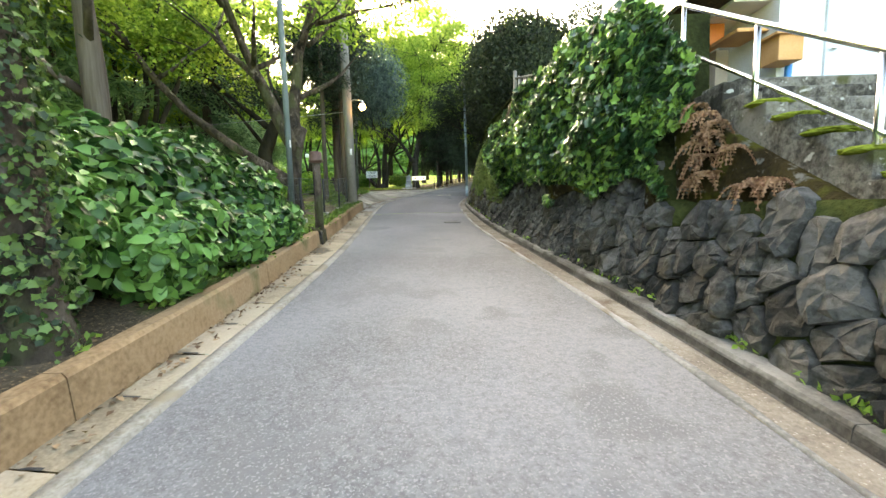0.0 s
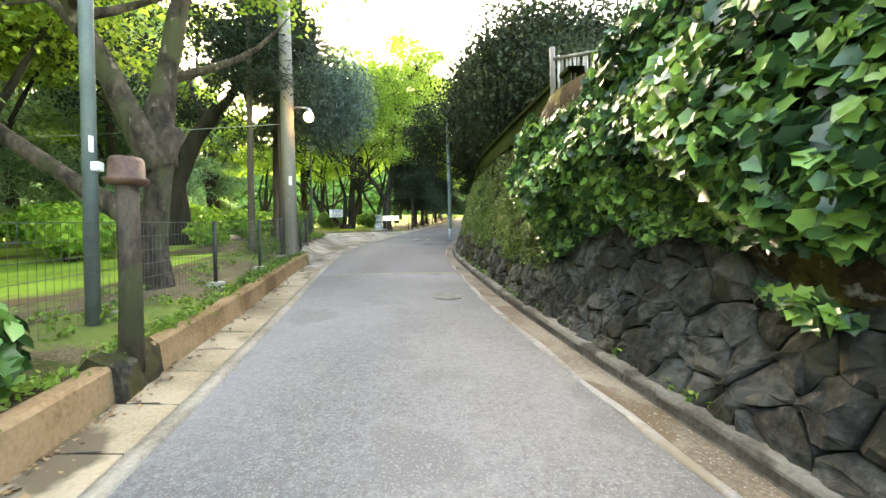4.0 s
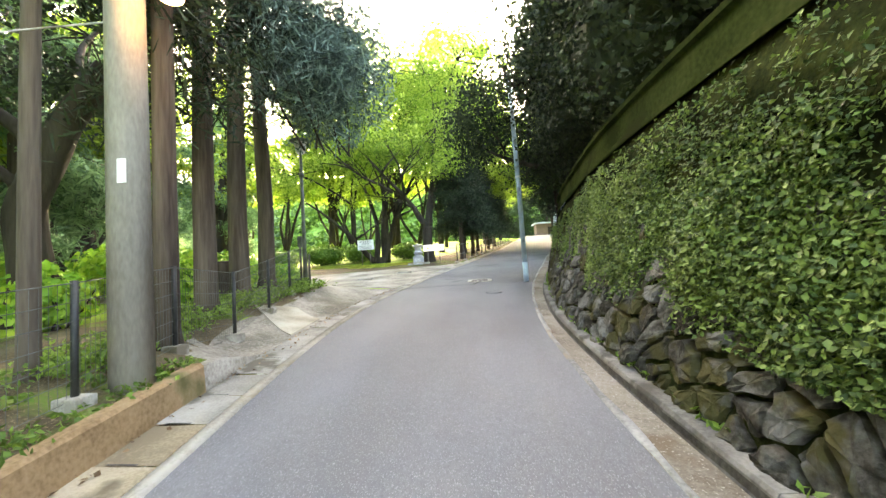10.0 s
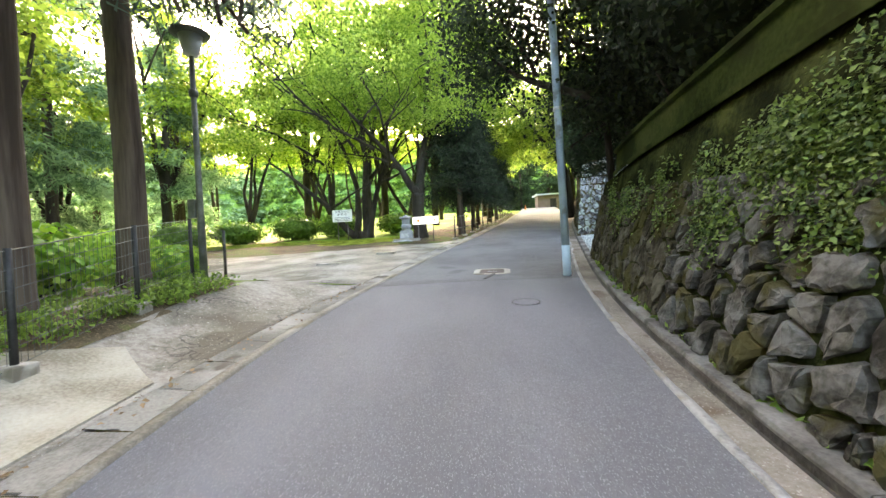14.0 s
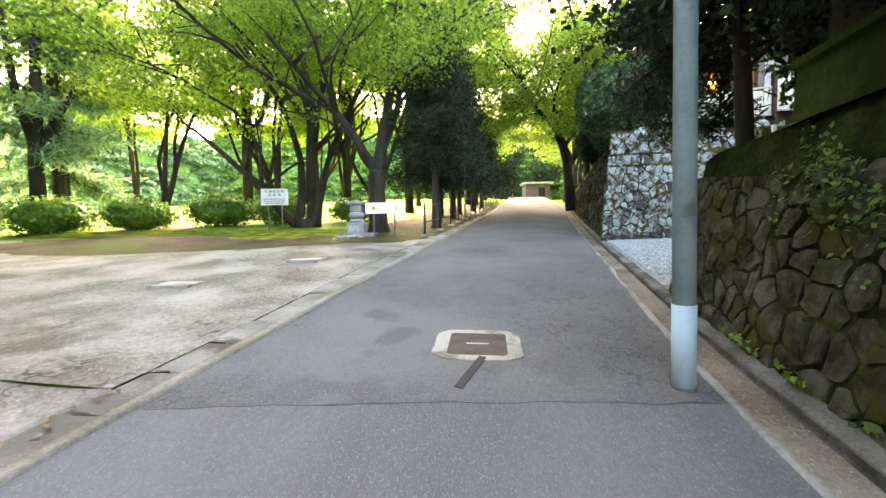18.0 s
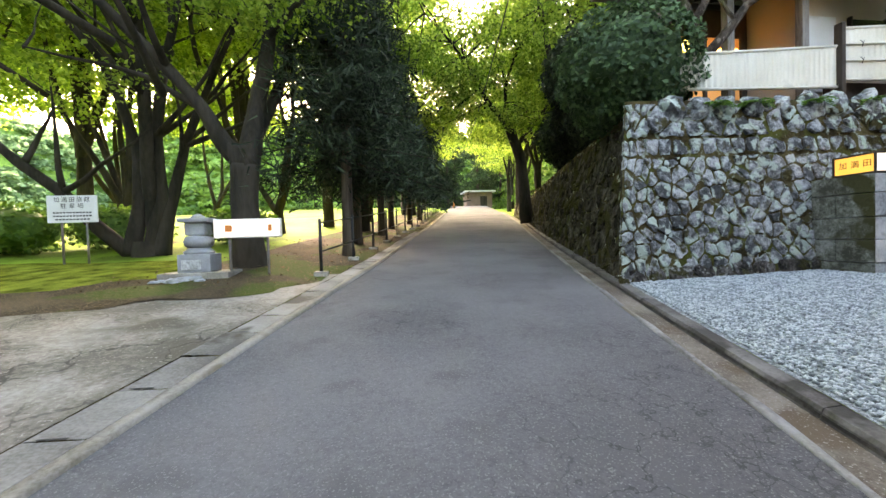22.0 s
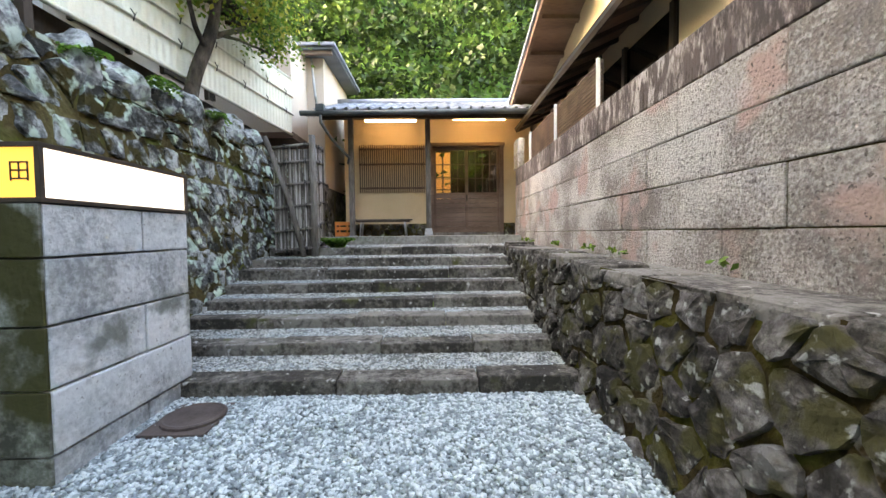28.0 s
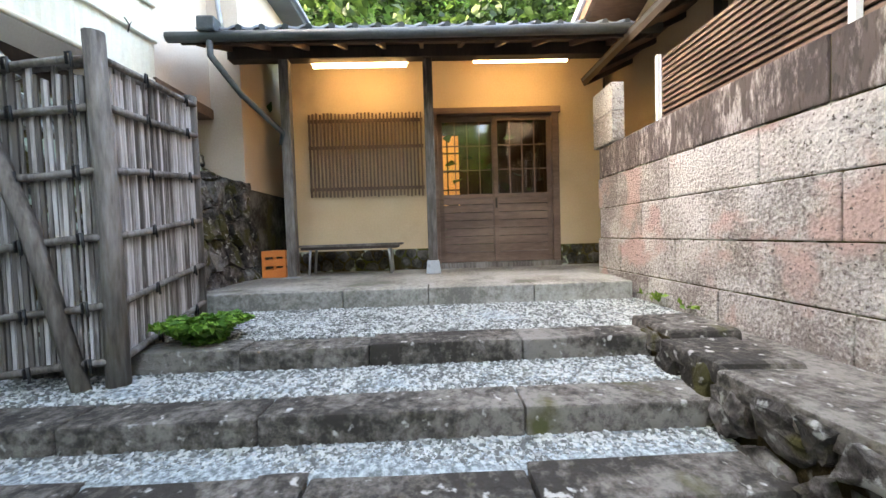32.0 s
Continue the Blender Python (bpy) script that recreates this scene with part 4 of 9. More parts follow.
def left_wall_place(u, v, out):
    x = 3.42 + u
    return Vector((x + 0.16 * v * max(0, 1 - u / 0.8), WL_Y + 0.17 * v - out, 2.72 + 0.12 * min(1, u / 5) + v))


wall_left = structure("wall_forecourt_left", mesh_of("wall_forecourt_left", [left_wall_place(u, v, -0.003) for u in np.arange(0, 11.6, 0.5) for v in np.linspace(-0.3, 3.0, 6)], [(i * 6 + j, i * 6 + j + 1, (i + 1) * 6 + j + 1, (i + 1) * 6 + j) for i in range(23) for j in range(5)]), M_JOINT, "high stone retaining wall with pale lichen and moss", "stone wall")


def road_wall_place(u, v, out):
    y = WL_Y + 0.05 + u
    return Vector((right_kerb(y) + 0.14 + 0.17 * v - out, y + 0.16 * v * max(0, 1 - u / 0.8), rise(y) - 0.02 + v))


wall_road = structure("wall_roadside", mesh_of("wall_roadside", [road_wall_place(u, v, -0.012) for u in np.arange(0, 22.1, 1.0) for v in np.linspace(-0.3, max(0.9, 2.95 - 0.1 * u), 6)], [(i * 6 + j + 1, i * 6 + j, (i + 1) * 6 + j, (i + 1) * 6 + j + 1) for i in range(22) for j in range(5)]), M_JOINT, "dark mossy stone wall along the upper lane", "stone wall")
structure("terrace_upper", mesh_of("terrace_upper", [(3.95, 31.95, 5.5), (15.5, 31.95, 5.75), (15.5, 60, 7.0), (10, 54, 6.8), (6.9, 42, 5.7)], [(0, 1, 2, 3, 4)]), M_SOIL, "earth terrace above the stone wall", "terrace")


def right_wall_place(u, v, out):
    x = 4.3 + u
    return Vector((x, 27.62 + 0.02 * ramp01(x, 6, 8.5) - (0.19 - 0.15 * ramp01(x, 6.5, 9)) * v - 0.14 * ramp01(x, 10.8, 12.6) + out, forecourt(min(x, 7.5), 27.6) - 0.1 + v * (3.9 + 0.02 * x - 0.05 - forecourt(min(x, 7.5), 27.6)) / 1.14))


wall_right = structure("wall_forecourt_right", mesh_of("wall_forecourt_right", [right_wall_place(u, v, -0.003) for u in np.linspace(0.0, 7.5, 20) for v in np.linspace(-0.3, 1.14, 5)], [(i * 5 + j + 1, i * 5 + j, (i + 1) * 5 + j, (i + 1) * 5 + j + 1) for i in range(19) for j in range(4)]), M_JOINT_DARK, "low retaining wall of dark mossy stones", "stone wall")
structure("ledge_right", mesh_of("ledge_right", [(4.2, 27.34, 3.84), (5.5, 27.36, 3.86), (7.5, 27.48, 3.89), (9, 27.6, 3.915), (10.8, 27.6, 3.93), (11.75, 27.5, 3.93), (11.85, 26.9, 3.94), (11.85, 26.4, 3.96), (5.5, 25.5, 3.86), (4.2, 25.5, 3.84)], [(0, 1, 2, 3, 4, 5, 6, 7, 8, 9)]), M_STEP, "earth ledge on top of the low wall", "ledge")

# block wall of the right side
BLOCKS = tagged(new("wall_block"), "pinkish pitted tuff block wall with dark stains", "block wall", "", "structure")


# steps
STEP_X = [7.95, 8.58, 9.18, 9.62, 10.09, 10.5, 10.95, 11.6]
STEP_Z = [3.05, 3.16, 3.28, 3.40, 3.53, 3.67, 3.81, 3.95]
PORCH_X, PORCH_Z = 12.85, 4.12


# ---- the inn's forecourt ----
def wobble_path(a, b, n, amount, rng):
    a, b = Vector(a), Vector(b)
    return [a.lerp(b, k / (n - 1)) + (Vector((rng.uniform(-1, 1), rng.uniform(-1, 1), rng.uniform(-1, 1))) * amount if 0 < k < n - 1 else Vector()) for k in range(n)]


def step_right(x):
    return 27.65 - 0.14 * ramp01(x, 10.8, 12.6)


def build_steps():
    rng = random.Random(8)
    stairs = thing("stone_steps", "broad dark stone steps with gravel treads", "steps", at=(8, 29.4, 2.9))
    for k, (x, z) in enumerate(zip(STEP_X, STEP_Z)):
        low = STEP_Z[k - 1] if k else 2.86
        y = step_right(x) - 0.1
        left = 31.45 + 0.1 * k / 8
        while y < left - 0.3:
            y1 = min(left, y + rng.uniform(0.75, 1.25))
            if left - y1 < 0.35:
                y1 = left
            dz, dx = rng.uniform(-0.012, 0.012), rng.uniform(-0.015, 0.015)
            bm = box((x + dx, y + 0.004, low - 0.12), (x + 0.26 + dx, y1 - 0.004, z + dz), 0.014)
            for v in bm.verts:
                v.co += Vector((0.006 * noise.noise(v.co * 9), 0, 0.008 * noise.noise(v.co * 5)))
            part("step_stone", bm, M_STEP, stairs)
            y = y1
    return stairs


build_steps()
treads = tagged(new("step_gravel"), "blue-grey gravel filling the step treads", "gravel", "", "structure")
for k, (x, z) in enumerate(zip(STEP_X, STEP_Z)):
    end = (STEP_X + [PORCH_X])[k + 1]
    part("tread_gravel", strip("tread_gravel", step_right(x) - (0.25 if k < 7 else 0.75), 31.75, 0.3, lambda y, x=x, z=z, end=end: [(x + 0.2, y, z - 0.028), ((x + end) / 2, y, z - 0.004 + 0.01 * noise.noise((x, y * 4, 0))), (end + 0.05, y, z + 0.0)]), M_GRAVEL_BED, treads)

# porch platform
porch = structure("porch_floor", box((PORCH_X + 0.3, 26.4, 3.6), (15.1, 31.3, PORCH_Z - 0.004), 0.01), M_PORCH, "worn concrete porch floor", "porch floor")
for a, b2 in ((27.0, 27.95), (27.95, 28.95), (28.95, 29.75), (29.75, 31.1)):
    part("porch_edge_stone", box((PORCH_X, a + 0.004, 3.75), (PORCH_X + 0.34, b2 - 0.004, PORCH_Z), 0.012), M_PORCH, porch)

# entrance front
FX = 15.0
front = tagged(new("wall_entrance"), "ochre plastered entrance wall under the porch lamps", "wall", "", "structure")
part("plaster", box((FX, 28.9, PORCH_Z + 0.3), (FX + 0.15, 31.0, 7.3)), M_PLASTER, front)
part("plaster", box((FX, 26.3, PORCH_Z + 0.3), (FX + 0.15, 26.98, 7.3)), M_PLASTER, front)
part("plaster", box((FX, 26.98, 6.42), (FX + 0.15, 28.9, 7.3)), M_PLASTER, front)


def plinth(y0, y1, seed):
    def place(u, v, out):
        return Vector((FX - 0.015 - out, y0 + u, PORCH_Z + v))
    part("plinth_bed", box((FX - 0.01, y0, PORCH_Z - 0.05), (FX + 0.15, y1, PORCH_Z + 0.3)), M_JOINT, front)
    stone_wall(front, y1 - y0, 0.3, 0.17, place, M_STONE_ROUGH, 0.006, 0.02, 0.3, seed)


plinth(28.92, 31.0, 2)
plinth(26.3, 26.96, 3)


def slide_door():
    d = thing("sliding_door", "brown wooden double sliding door with small lattice panes", "door", at=(FX, 27.9, PORCH_Z))
    y0, y1, z0, z1 = 27.02, 28.84, PORCH_Z + 0.02, 6.38
    part("door_frame", box((FX - 0.06, y0 - 0.03, z0), (FX + 0.1, y0 + 0.07, z1), 0.006), M_WOOD, d)
    part("door_frame", box((FX - 0.06, y1 - 0.07, z0), (FX + 0.1, y1 + 0.03, z1), 0.006), M_WOOD, d)
    part("lintel", box((FX - 0.07, y0 - 0.06, z1 - 0.02), (FX + 0.1, y1 + 0.06, z1 + 0.07), 0.008), M_WOOD, d)
    part("threshold", box((FX - 0.1, y0 - 0.03, z0 - 0.03), (FX + 0.1, y1 + 0.03, z0 + 0.05), 0.006), M_WOOD_GREY, d)
    mid = (y0 + y1) / 2
    for lo, hi, dx in ((y0 + 0.07, mid + 0.03, 0.0), (mid - 0.03, y1 - 0.07, 0.035)):
        leaf = part("door_leaf", box((FX + dx, lo, z0 + 0.06), (FX + 0.03 + dx, lo + 0.07, z1 - 0.03), 0.004), M_WOOD, d)
        part("stile", box((FX + dx, hi - 0.07, z0 + 0.06), (FX + 0.03 + dx, hi, z1 - 0.03), 0.004), M_WOOD, leaf)
        for a, b2 in ((z0 + 0.06, z0 + 0.2), (z0 + 1.0, z0 + 1.06), (z1 - 0.11, z1 - 0.03)):
            part("rail", box((FX + dx - 0.002, lo + 0.06, a), (FX + 0.028 + dx, hi - 0.06, b2), 0.004), M_WOOD, leaf)
        z = z0 + 0.2
        while z < z0 + 0.98:
            zb, zt2, ya, yb = z + 0.006, min(z + 0.116, z0 + 1.0), lo + 0.065, hi - 0.065
            part("board", mesh_of("board", [(FX + dx - 0.006, ya, zb), (FX + dx - 0.006, yb, zb), (FX + dx + 0.012, yb, zt2), (FX + dx + 0.012, ya, zt2), (FX + dx + 0.024, ya, zb), (FX + dx + 0.024, yb, zb), (FX + dx + 0.024, yb, zt2), (FX + dx + 0.024, ya, zt2)], [(0, 1, 2, 3), (4, 7, 6, 5), (0, 4, 5, 1), (3, 2, 6, 7), (0, 3, 7, 4), (1, 5, 6, 2)]), M_WOOD, leaf)
            z += 0.118
        for k in range(1, 4):
            yy = lo + 0.07 + (hi - lo - 0.14) * k / 4
            part("glazing_bar", box((FX + dx, yy - 0.007, z0 + 1.06), (FX + dx + 0.02, yy + 0.007, z1 - 0.11)), M_WOOD, leaf)
        for k in range(1, 3):
            zz = z0 + 1.06 + (z1 - 0.11 - z0 - 1.06) * k / 3
            part("glazing_bar", box((FX + dx + 0.001, lo + 0.07, zz - 0.007), (FX + dx + 0.021, hi - 0.07, zz + 0.007)), M_WOOD, leaf)
        pane = part("pane", box((FX + dx + 0.011, lo + 0.07, z0 + 1.06), (FX + dx + 0.015, hi - 0.07, z1 - 0.11)), M_GLASS, leaf, "clear glass")
        pane.visible_shadow = False
        part("handle", box((FX + dx - 0.006, (lo + 0.02) if dx else (hi - 0.05), z0 + 0.85), (FX + dx, (lo + 0.05) if dx else (hi - 0.02), z0 + 1.0), 0.002), M_WOOD_DARK, leaf)


slide_door()
# room behind the door
hall = tagged(new("entrance_hall"), "dim timber entrance hall seen through the door panes", "room", "", "structure")
part("hall_floor", box((FX + 0.16, 26.3, PORCH_Z - 0.1), (18.5, 30.9, PORCH_Z + 0.1)), M_WOOD, hall)
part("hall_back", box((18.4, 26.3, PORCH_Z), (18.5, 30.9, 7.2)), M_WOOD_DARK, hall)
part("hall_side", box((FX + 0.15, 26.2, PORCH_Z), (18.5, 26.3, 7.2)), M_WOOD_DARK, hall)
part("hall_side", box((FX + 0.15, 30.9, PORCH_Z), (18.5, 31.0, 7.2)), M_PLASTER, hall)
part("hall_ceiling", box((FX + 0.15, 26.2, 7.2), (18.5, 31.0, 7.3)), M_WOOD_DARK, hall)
shoji = thing("shoji_screen", "lit paper lattice screen at the back of the hall", "screen", at=(18.3, 29.3, PORCH_Z))
part("paper", box((18.32, 28.2, 5.2), (18.35, 29.6, 6.9)), glow("dim_paper", (1.0, 0.5, 0.16), 0.02), shoji)
for k in range(6):
    part("bar", box((18.28, 28.2 + k * 0.28 - 0.015, 5.2), (18.32, 28.2 + k * 0.28 + 0.015, 6.9)), M_WOOD_DARK, shoji)
for k in range(5):
    part("bar", box((18.285, 28.2, 5.2 + k * 0.42), (18.325, 29.6, 5.23 + k * 0.42)), M_WOOD_DARK, shoji)
pend = thing("hall_lamp", "small warm ceiling lamp in the hall", "lamp", at=(16.8, 28.3, 6.95))
part("shade", mesh_of("shade", *lathe([(0.16, 0), (0.2, 0.06), (0.2, 0.18), (0.05, 0.24)], 14, (16.8, 28.3, 6.95)), True), glow("hall_lamp_glow", (1.0, 0.6, 0.2), 1.2), pend)


def lattice():
    t = thing("window_lattice", "brown vertical slat lattice over the entrance window", "lattice", at=(FX, 29.8, 5.2))
    y0, y1, z0, z1 = 28.98, 30.64, 5.2, 6.4
    for z in (z0 + 0.1, (z0 + z1) / 2 + 0.1, z1 - 0.12):
        part("cross_rail", box((FX - 0.035, y0, z), (FX - 0.008, y1, z + 0.045)), M_LATTICE, t)
    rng = random.Random(3)
    n = 31
    for k in range(n):
        y = y0 + (y1 - y0) * (k + 0.5) / n
        part("slat", box((FX - 0.065, y - 0.013, z0 + rng.uniform(-0.01, 0.01)), (FX - 0.036, y + 0.013, z1 + rng.uniform(-0.012, 0.012)), 0.003), M_LATTICE, t)


lattice()


def post(name, x, y, z0, z1, w, material, label, stone=0.0):
    p = thing(name, label, "post", "porch posts", at=(x, y, z0))
    part("shaft", box((x - w, y - w, z0 + stone), (x + w, y + w, z1), 0.008), material, p)
    if stone:
        bm = box((x - w * 1.7, y - w * 1.7, z0), (x + w * 1.7, y + w * 1.7, z0 + stone), 0.01)
        for v in bm.verts:
            if v.co.z > z0 + stone * 0.5:
                v.co.x, v.co.y = x + (v.co.x - x) * 0.75, y + (v.co.y - y) * 0.75
        part("base_stone", bm, M_GRANITE, p, "tapered stone base")


post("porch_post", 14.25, 30.68, PORCH_Z, 6.86, 0.06, M_WOOD_GREY, "dark weathered timber porch post", 0.02)
post("porch_post", 14.28, 28.89, PORCH_Z, 6.86, 0.06, M_WOOD_GREY, "dark weathered timber porch post on a tapered stone", 0.17)


def porch_roof():
    r = thing("porch_roof", "low porch roof of silver-grey tiles on dark timbers", "roof", at=(13.4, 29, 6.7))
    x0, z0, x1, z1, ya, yb = 13.42, 6.78, 15.9, 7.7, 26.45, 31.45
    slope = math.atan2(z1 - z0, x1 - x0)
    part("roof_deck", mesh_of("roof_deck", [(x0 + 0.04, ya, z0 + 0.0), (x1, ya, z1), (x1, yb, z1), (x0 + 0.04, yb, z0), (x0 + 0.04, ya, z0 - 0.04), (x1, ya, z1 - 0.04), (x1, yb, z1 - 0.04), (x0 + 0.04, yb, z0 - 0.04)], [(0, 3, 2, 1), (4, 5, 6, 7), (0, 4, 7, 3), (0, 1, 5, 4), (3, 7, 6, 2)]), M_WOOD, r)
    # wavy pantiles, shared mesh
    w, l2 = 0.24, 0.3
    prof = [(-w / 2, 0.0), (-w * 0.3, 0.028), (-w * 0.08, 0.02), (w * 0.15, 0.0), (w * 0.4, 0.002), (w / 2, 0.012)]
    tv = [(0, py, pz + 0.03) for py, pz in prof] + [(l2, py, pz + 0.012) for py, pz in prof] + [(0, py, pz + 0.006) for py, pz in prof]
    n = len(prof)
    tf = [(k, k + 1, n + k + 1, n + k) for k in range(n - 1)] + [(2 * n + k, 2 * n + k + 1, k + 1, k) for k in range(n - 1)]
    tile = mesh_of("tile", tv, tf, True)
    tile.materials.append(M_TILE)
    rows = int(math.hypot(x1 - x0, z1 - z0) / 0.28)
    roofing = part("tile_field", tube_mesh("ridge", [(x1, ya - 0.03, z1 + 0.06), (x1, yb + 0.03, z1 + 0.06)], 0.1, 10), M_TILE, r, "rounded ridge of grey tiles")
    for k in range(rows):
        for j in range(int((yb - ya) / w)):
            ob = new("tile", tile)
            ob.parent = roofing
            ob.location = (x0 - 0.03 + k * 0.28 * math.cos(slope), ya + (j + 0.5) * w + 0.02, z0 + 0.012 + k * 0.28 * math.sin(slope))
            ob.rotation_euler = (0, -slope, 0)
    for j in range(int((yb - ya) / w)):
        yy = ya + (j + 0.5) * w - 0.06
        part("eave_cap", mesh_of("eave_cap", *tube([(x0 - 0.05, yy, z0 + 0.035), (x0 + 0.1, yy, z0 + 0.08)], 0.035, 8)), M_TILE_DARK, r)
    for k in range(11):
        yy = ya + 0.15 + k * (yb - ya - 0.3) / 10
        part("rafter", box((x0 + 0.02, yy - 0.025, z0 - 0.11), (x1, yy + 0.025, z0 - 0.04), 0.0, Matrix.Translation((x0, 0, z0)) @ Matrix.Rotation(-slope, 4, "Y") @ Matrix.Translation((-x0, 0, -z0))), M_WOOD, r)
    part("beam", box((14.17, ya + 0.1, 6.85), (14.33, yb - 0.1, 7.0), 0.01), M_WOOD_DARK, r)
    part("fascia", box((x0 + 0.0, ya, z0 - 0.1), (x0 + 0.03, yb, z0 - 0.02)), M_WOOD_DARK, r)
    gut = part("gutter", mesh_of("gutter", *tube([(x0 - 0.06, ya - 0.05, z0 - 0.035), (x0 - 0.06, yb + 0.1, z0 - 0.06)], 0.055, 8), True), M_TILE_DARK, r, "dark metal rain gutter")
    part("rain_head", box((x0 - 0.14, yb - 0.42, z0 - 0.03), (x0 + 0.02, yb - 0.24, z0 + 0.12), 0.02), M_TILE_DARK, gut)
    part("downpipe", tube_mesh("downpipe", [(x0 - 0.06, yb - 0.33, z0 - 0.02), (x0 - 0.06, yb - 0.33, z0 - 0.25), (x0 + 0.2, yb - 0.5, z0 - 0.55), (14.2, 30.72, 5.95), (14.22, 30.75, 5.8)], 0.035, 8), M_TILE_DARK, gut)


porch_roof()
for y0, y1, z in ((29.16, 30.36, 6.83), (27.05, 28.28, 6.86)):
    t = thing("tube_lamp", "lit warm fluorescent batten under the porch roof", "lamp", "porch lamps", at=(14.36, (y0 + y1) / 2, z))
    part("housing", box((14.34, y0 - 0.03, z + 0.035), (14.42, y1 + 0.03, z + 0.1), 0.006), M_WHITE, t)
    part("tube", tube_mesh("tube", [(14.38, y0, z + 0.01), (14.38, y1, z + 0.01)], 0.03, 8), G_TUBE, t, "glowing tube")


def bench():
    t = thing("slatted_bench", "low weathered slatted bench on metal legs", "bench", at=(14.6, 30, PORCH_Z))
    for k in range(6):
        part("seat_slat", box((14.42 + k * 0.062, 29.3, 4.5), (14.47 + k * 0.062, 30.7, 4.525), 0.004), M_WOOD_GREY, t)
    part("frame", box((14.42, 29.36, 4.46), (14.79, 30.64, 4.498), 0.005), M_WOOD_DARK, t)
    for y, s in ((29.48, -0.03), (30.52, 0.03)):
        for x in (14.46, 14.74):
            part("leg", tube_mesh("leg", [(x, y, 4.47), (x, y + s, PORCH_Z)], 0.018, 8), M_STEEL, t)


bench()


def crate():
    t = thing("plastic_crate", "orange plastic crate on the porch", "crate", at=(14.6, 31.0, PORCH_Z))
    lo, hi = (14.35, 30.82, PORCH_Z), (14.75, 31.12, PORCH_Z + 0.34)
    part("floor_panel", box(lo, (hi[0], hi[1], PORCH_Z + 0.02)), M_ORANGE, t)
    for z in (0.02, 0.15, 0.27):
        for a, b2 in (((lo[0], lo[1], PORCH_Z + z), (hi[0], lo[1] + 0.015, PORCH_Z + z + 0.08)), ((lo[0], hi[1] - 0.015, PORCH_Z + z), (hi[0], hi[1], PORCH_Z + z + 0.08)), ((lo[0], lo[1] + 0.015, PORCH_Z + z), (lo[0] + 0.015, hi[1] - 0.015, PORCH_Z + z + 0.08)), ((hi[0] - 0.015, lo[1] + 0.015, PORCH_Z + z), (hi[0], hi[1] - 0.015, PORCH_Z + z + 0.08))):
            part("side", box(a, b2, 0.004), M_ORANGE, t)
    for x in (lo[0], hi[0] - 0.03):
        for y in (lo[1], hi[1] - 0.03):
            part("corner", box((x - 0.003, y - 0.003, PORCH_Z), (x + 0.033, y + 0.033, PORCH_Z + 0.345), 0.004), M_ORANGE, t)


crate()


# block wall with courses
def build_block_wall():
    rng = random.Random(12)
    x0, x1, y0, y1 = 5.56, 13.72, 26.83, 26.95
    part("wall_core", box((x0 + 0.02, y0 + 0.02, 3.6), (x1 - 0.02, y1 - 0.015, 5.52)), M_JOINT, BLOCKS)
    z, k = 3.86, 0
    for h in (0.32, 0.34, 0.34, 0.34, 0.34):
        x = x0 - (0.45 if k % 2 else 0.0)
        while x < x1 - 0.05:
            xe = min(x1, x + 0.9 + rng.uniform(-0.04, 0.04))
            a = max(x0, x)
            if xe - a > 0.1:
                bm = box((a + 0.004, y0, z + 0.004), (xe - 0.004, y1 + rng.uniform(-0.006, 0.006), z + h - 0.004), 0.01)
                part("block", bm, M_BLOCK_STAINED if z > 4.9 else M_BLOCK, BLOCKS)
            x = xe
        z += h
        k += 1
    for z, h in ((5.545, 0.32), (5.867, 0.3)):
        part("block", box((13.3, y0, z + 0.003), (x1 + 0.06, y1 + 0.02, z + h), 0.015), M_BLOCK, BLOCKS, "reddish end block")


build_block_wall()


def slat_screen():
    t = thing("slat_screen", "dark brown horizontal slat screen with white posts on the block wall", "screen", at=(11, 26.85, 5.55))
    for x in (9.42, 11.0, 12.6):
        part("screen_post", box((x - 0.018, 26.86, 5.54), (x + 0.018, 26.9, 6.12), 0.004), M_WHITE, t)
    # Dark board added in place of the shaded gap behind the slats.
    part("backing", box((9.42, 26.815, 5.55), (12.6, 26.835, 6.11)), M_WOOD_DARK, t, "added dark board standing for the shade behind the slats")
    for k in range(12):
        z = 5.57 + k * 0.045
        part("slat", box((9.4, 26.84, z), (12.62, 26.86, z + 0.022)), M_WOOD, t)


slat_screen()


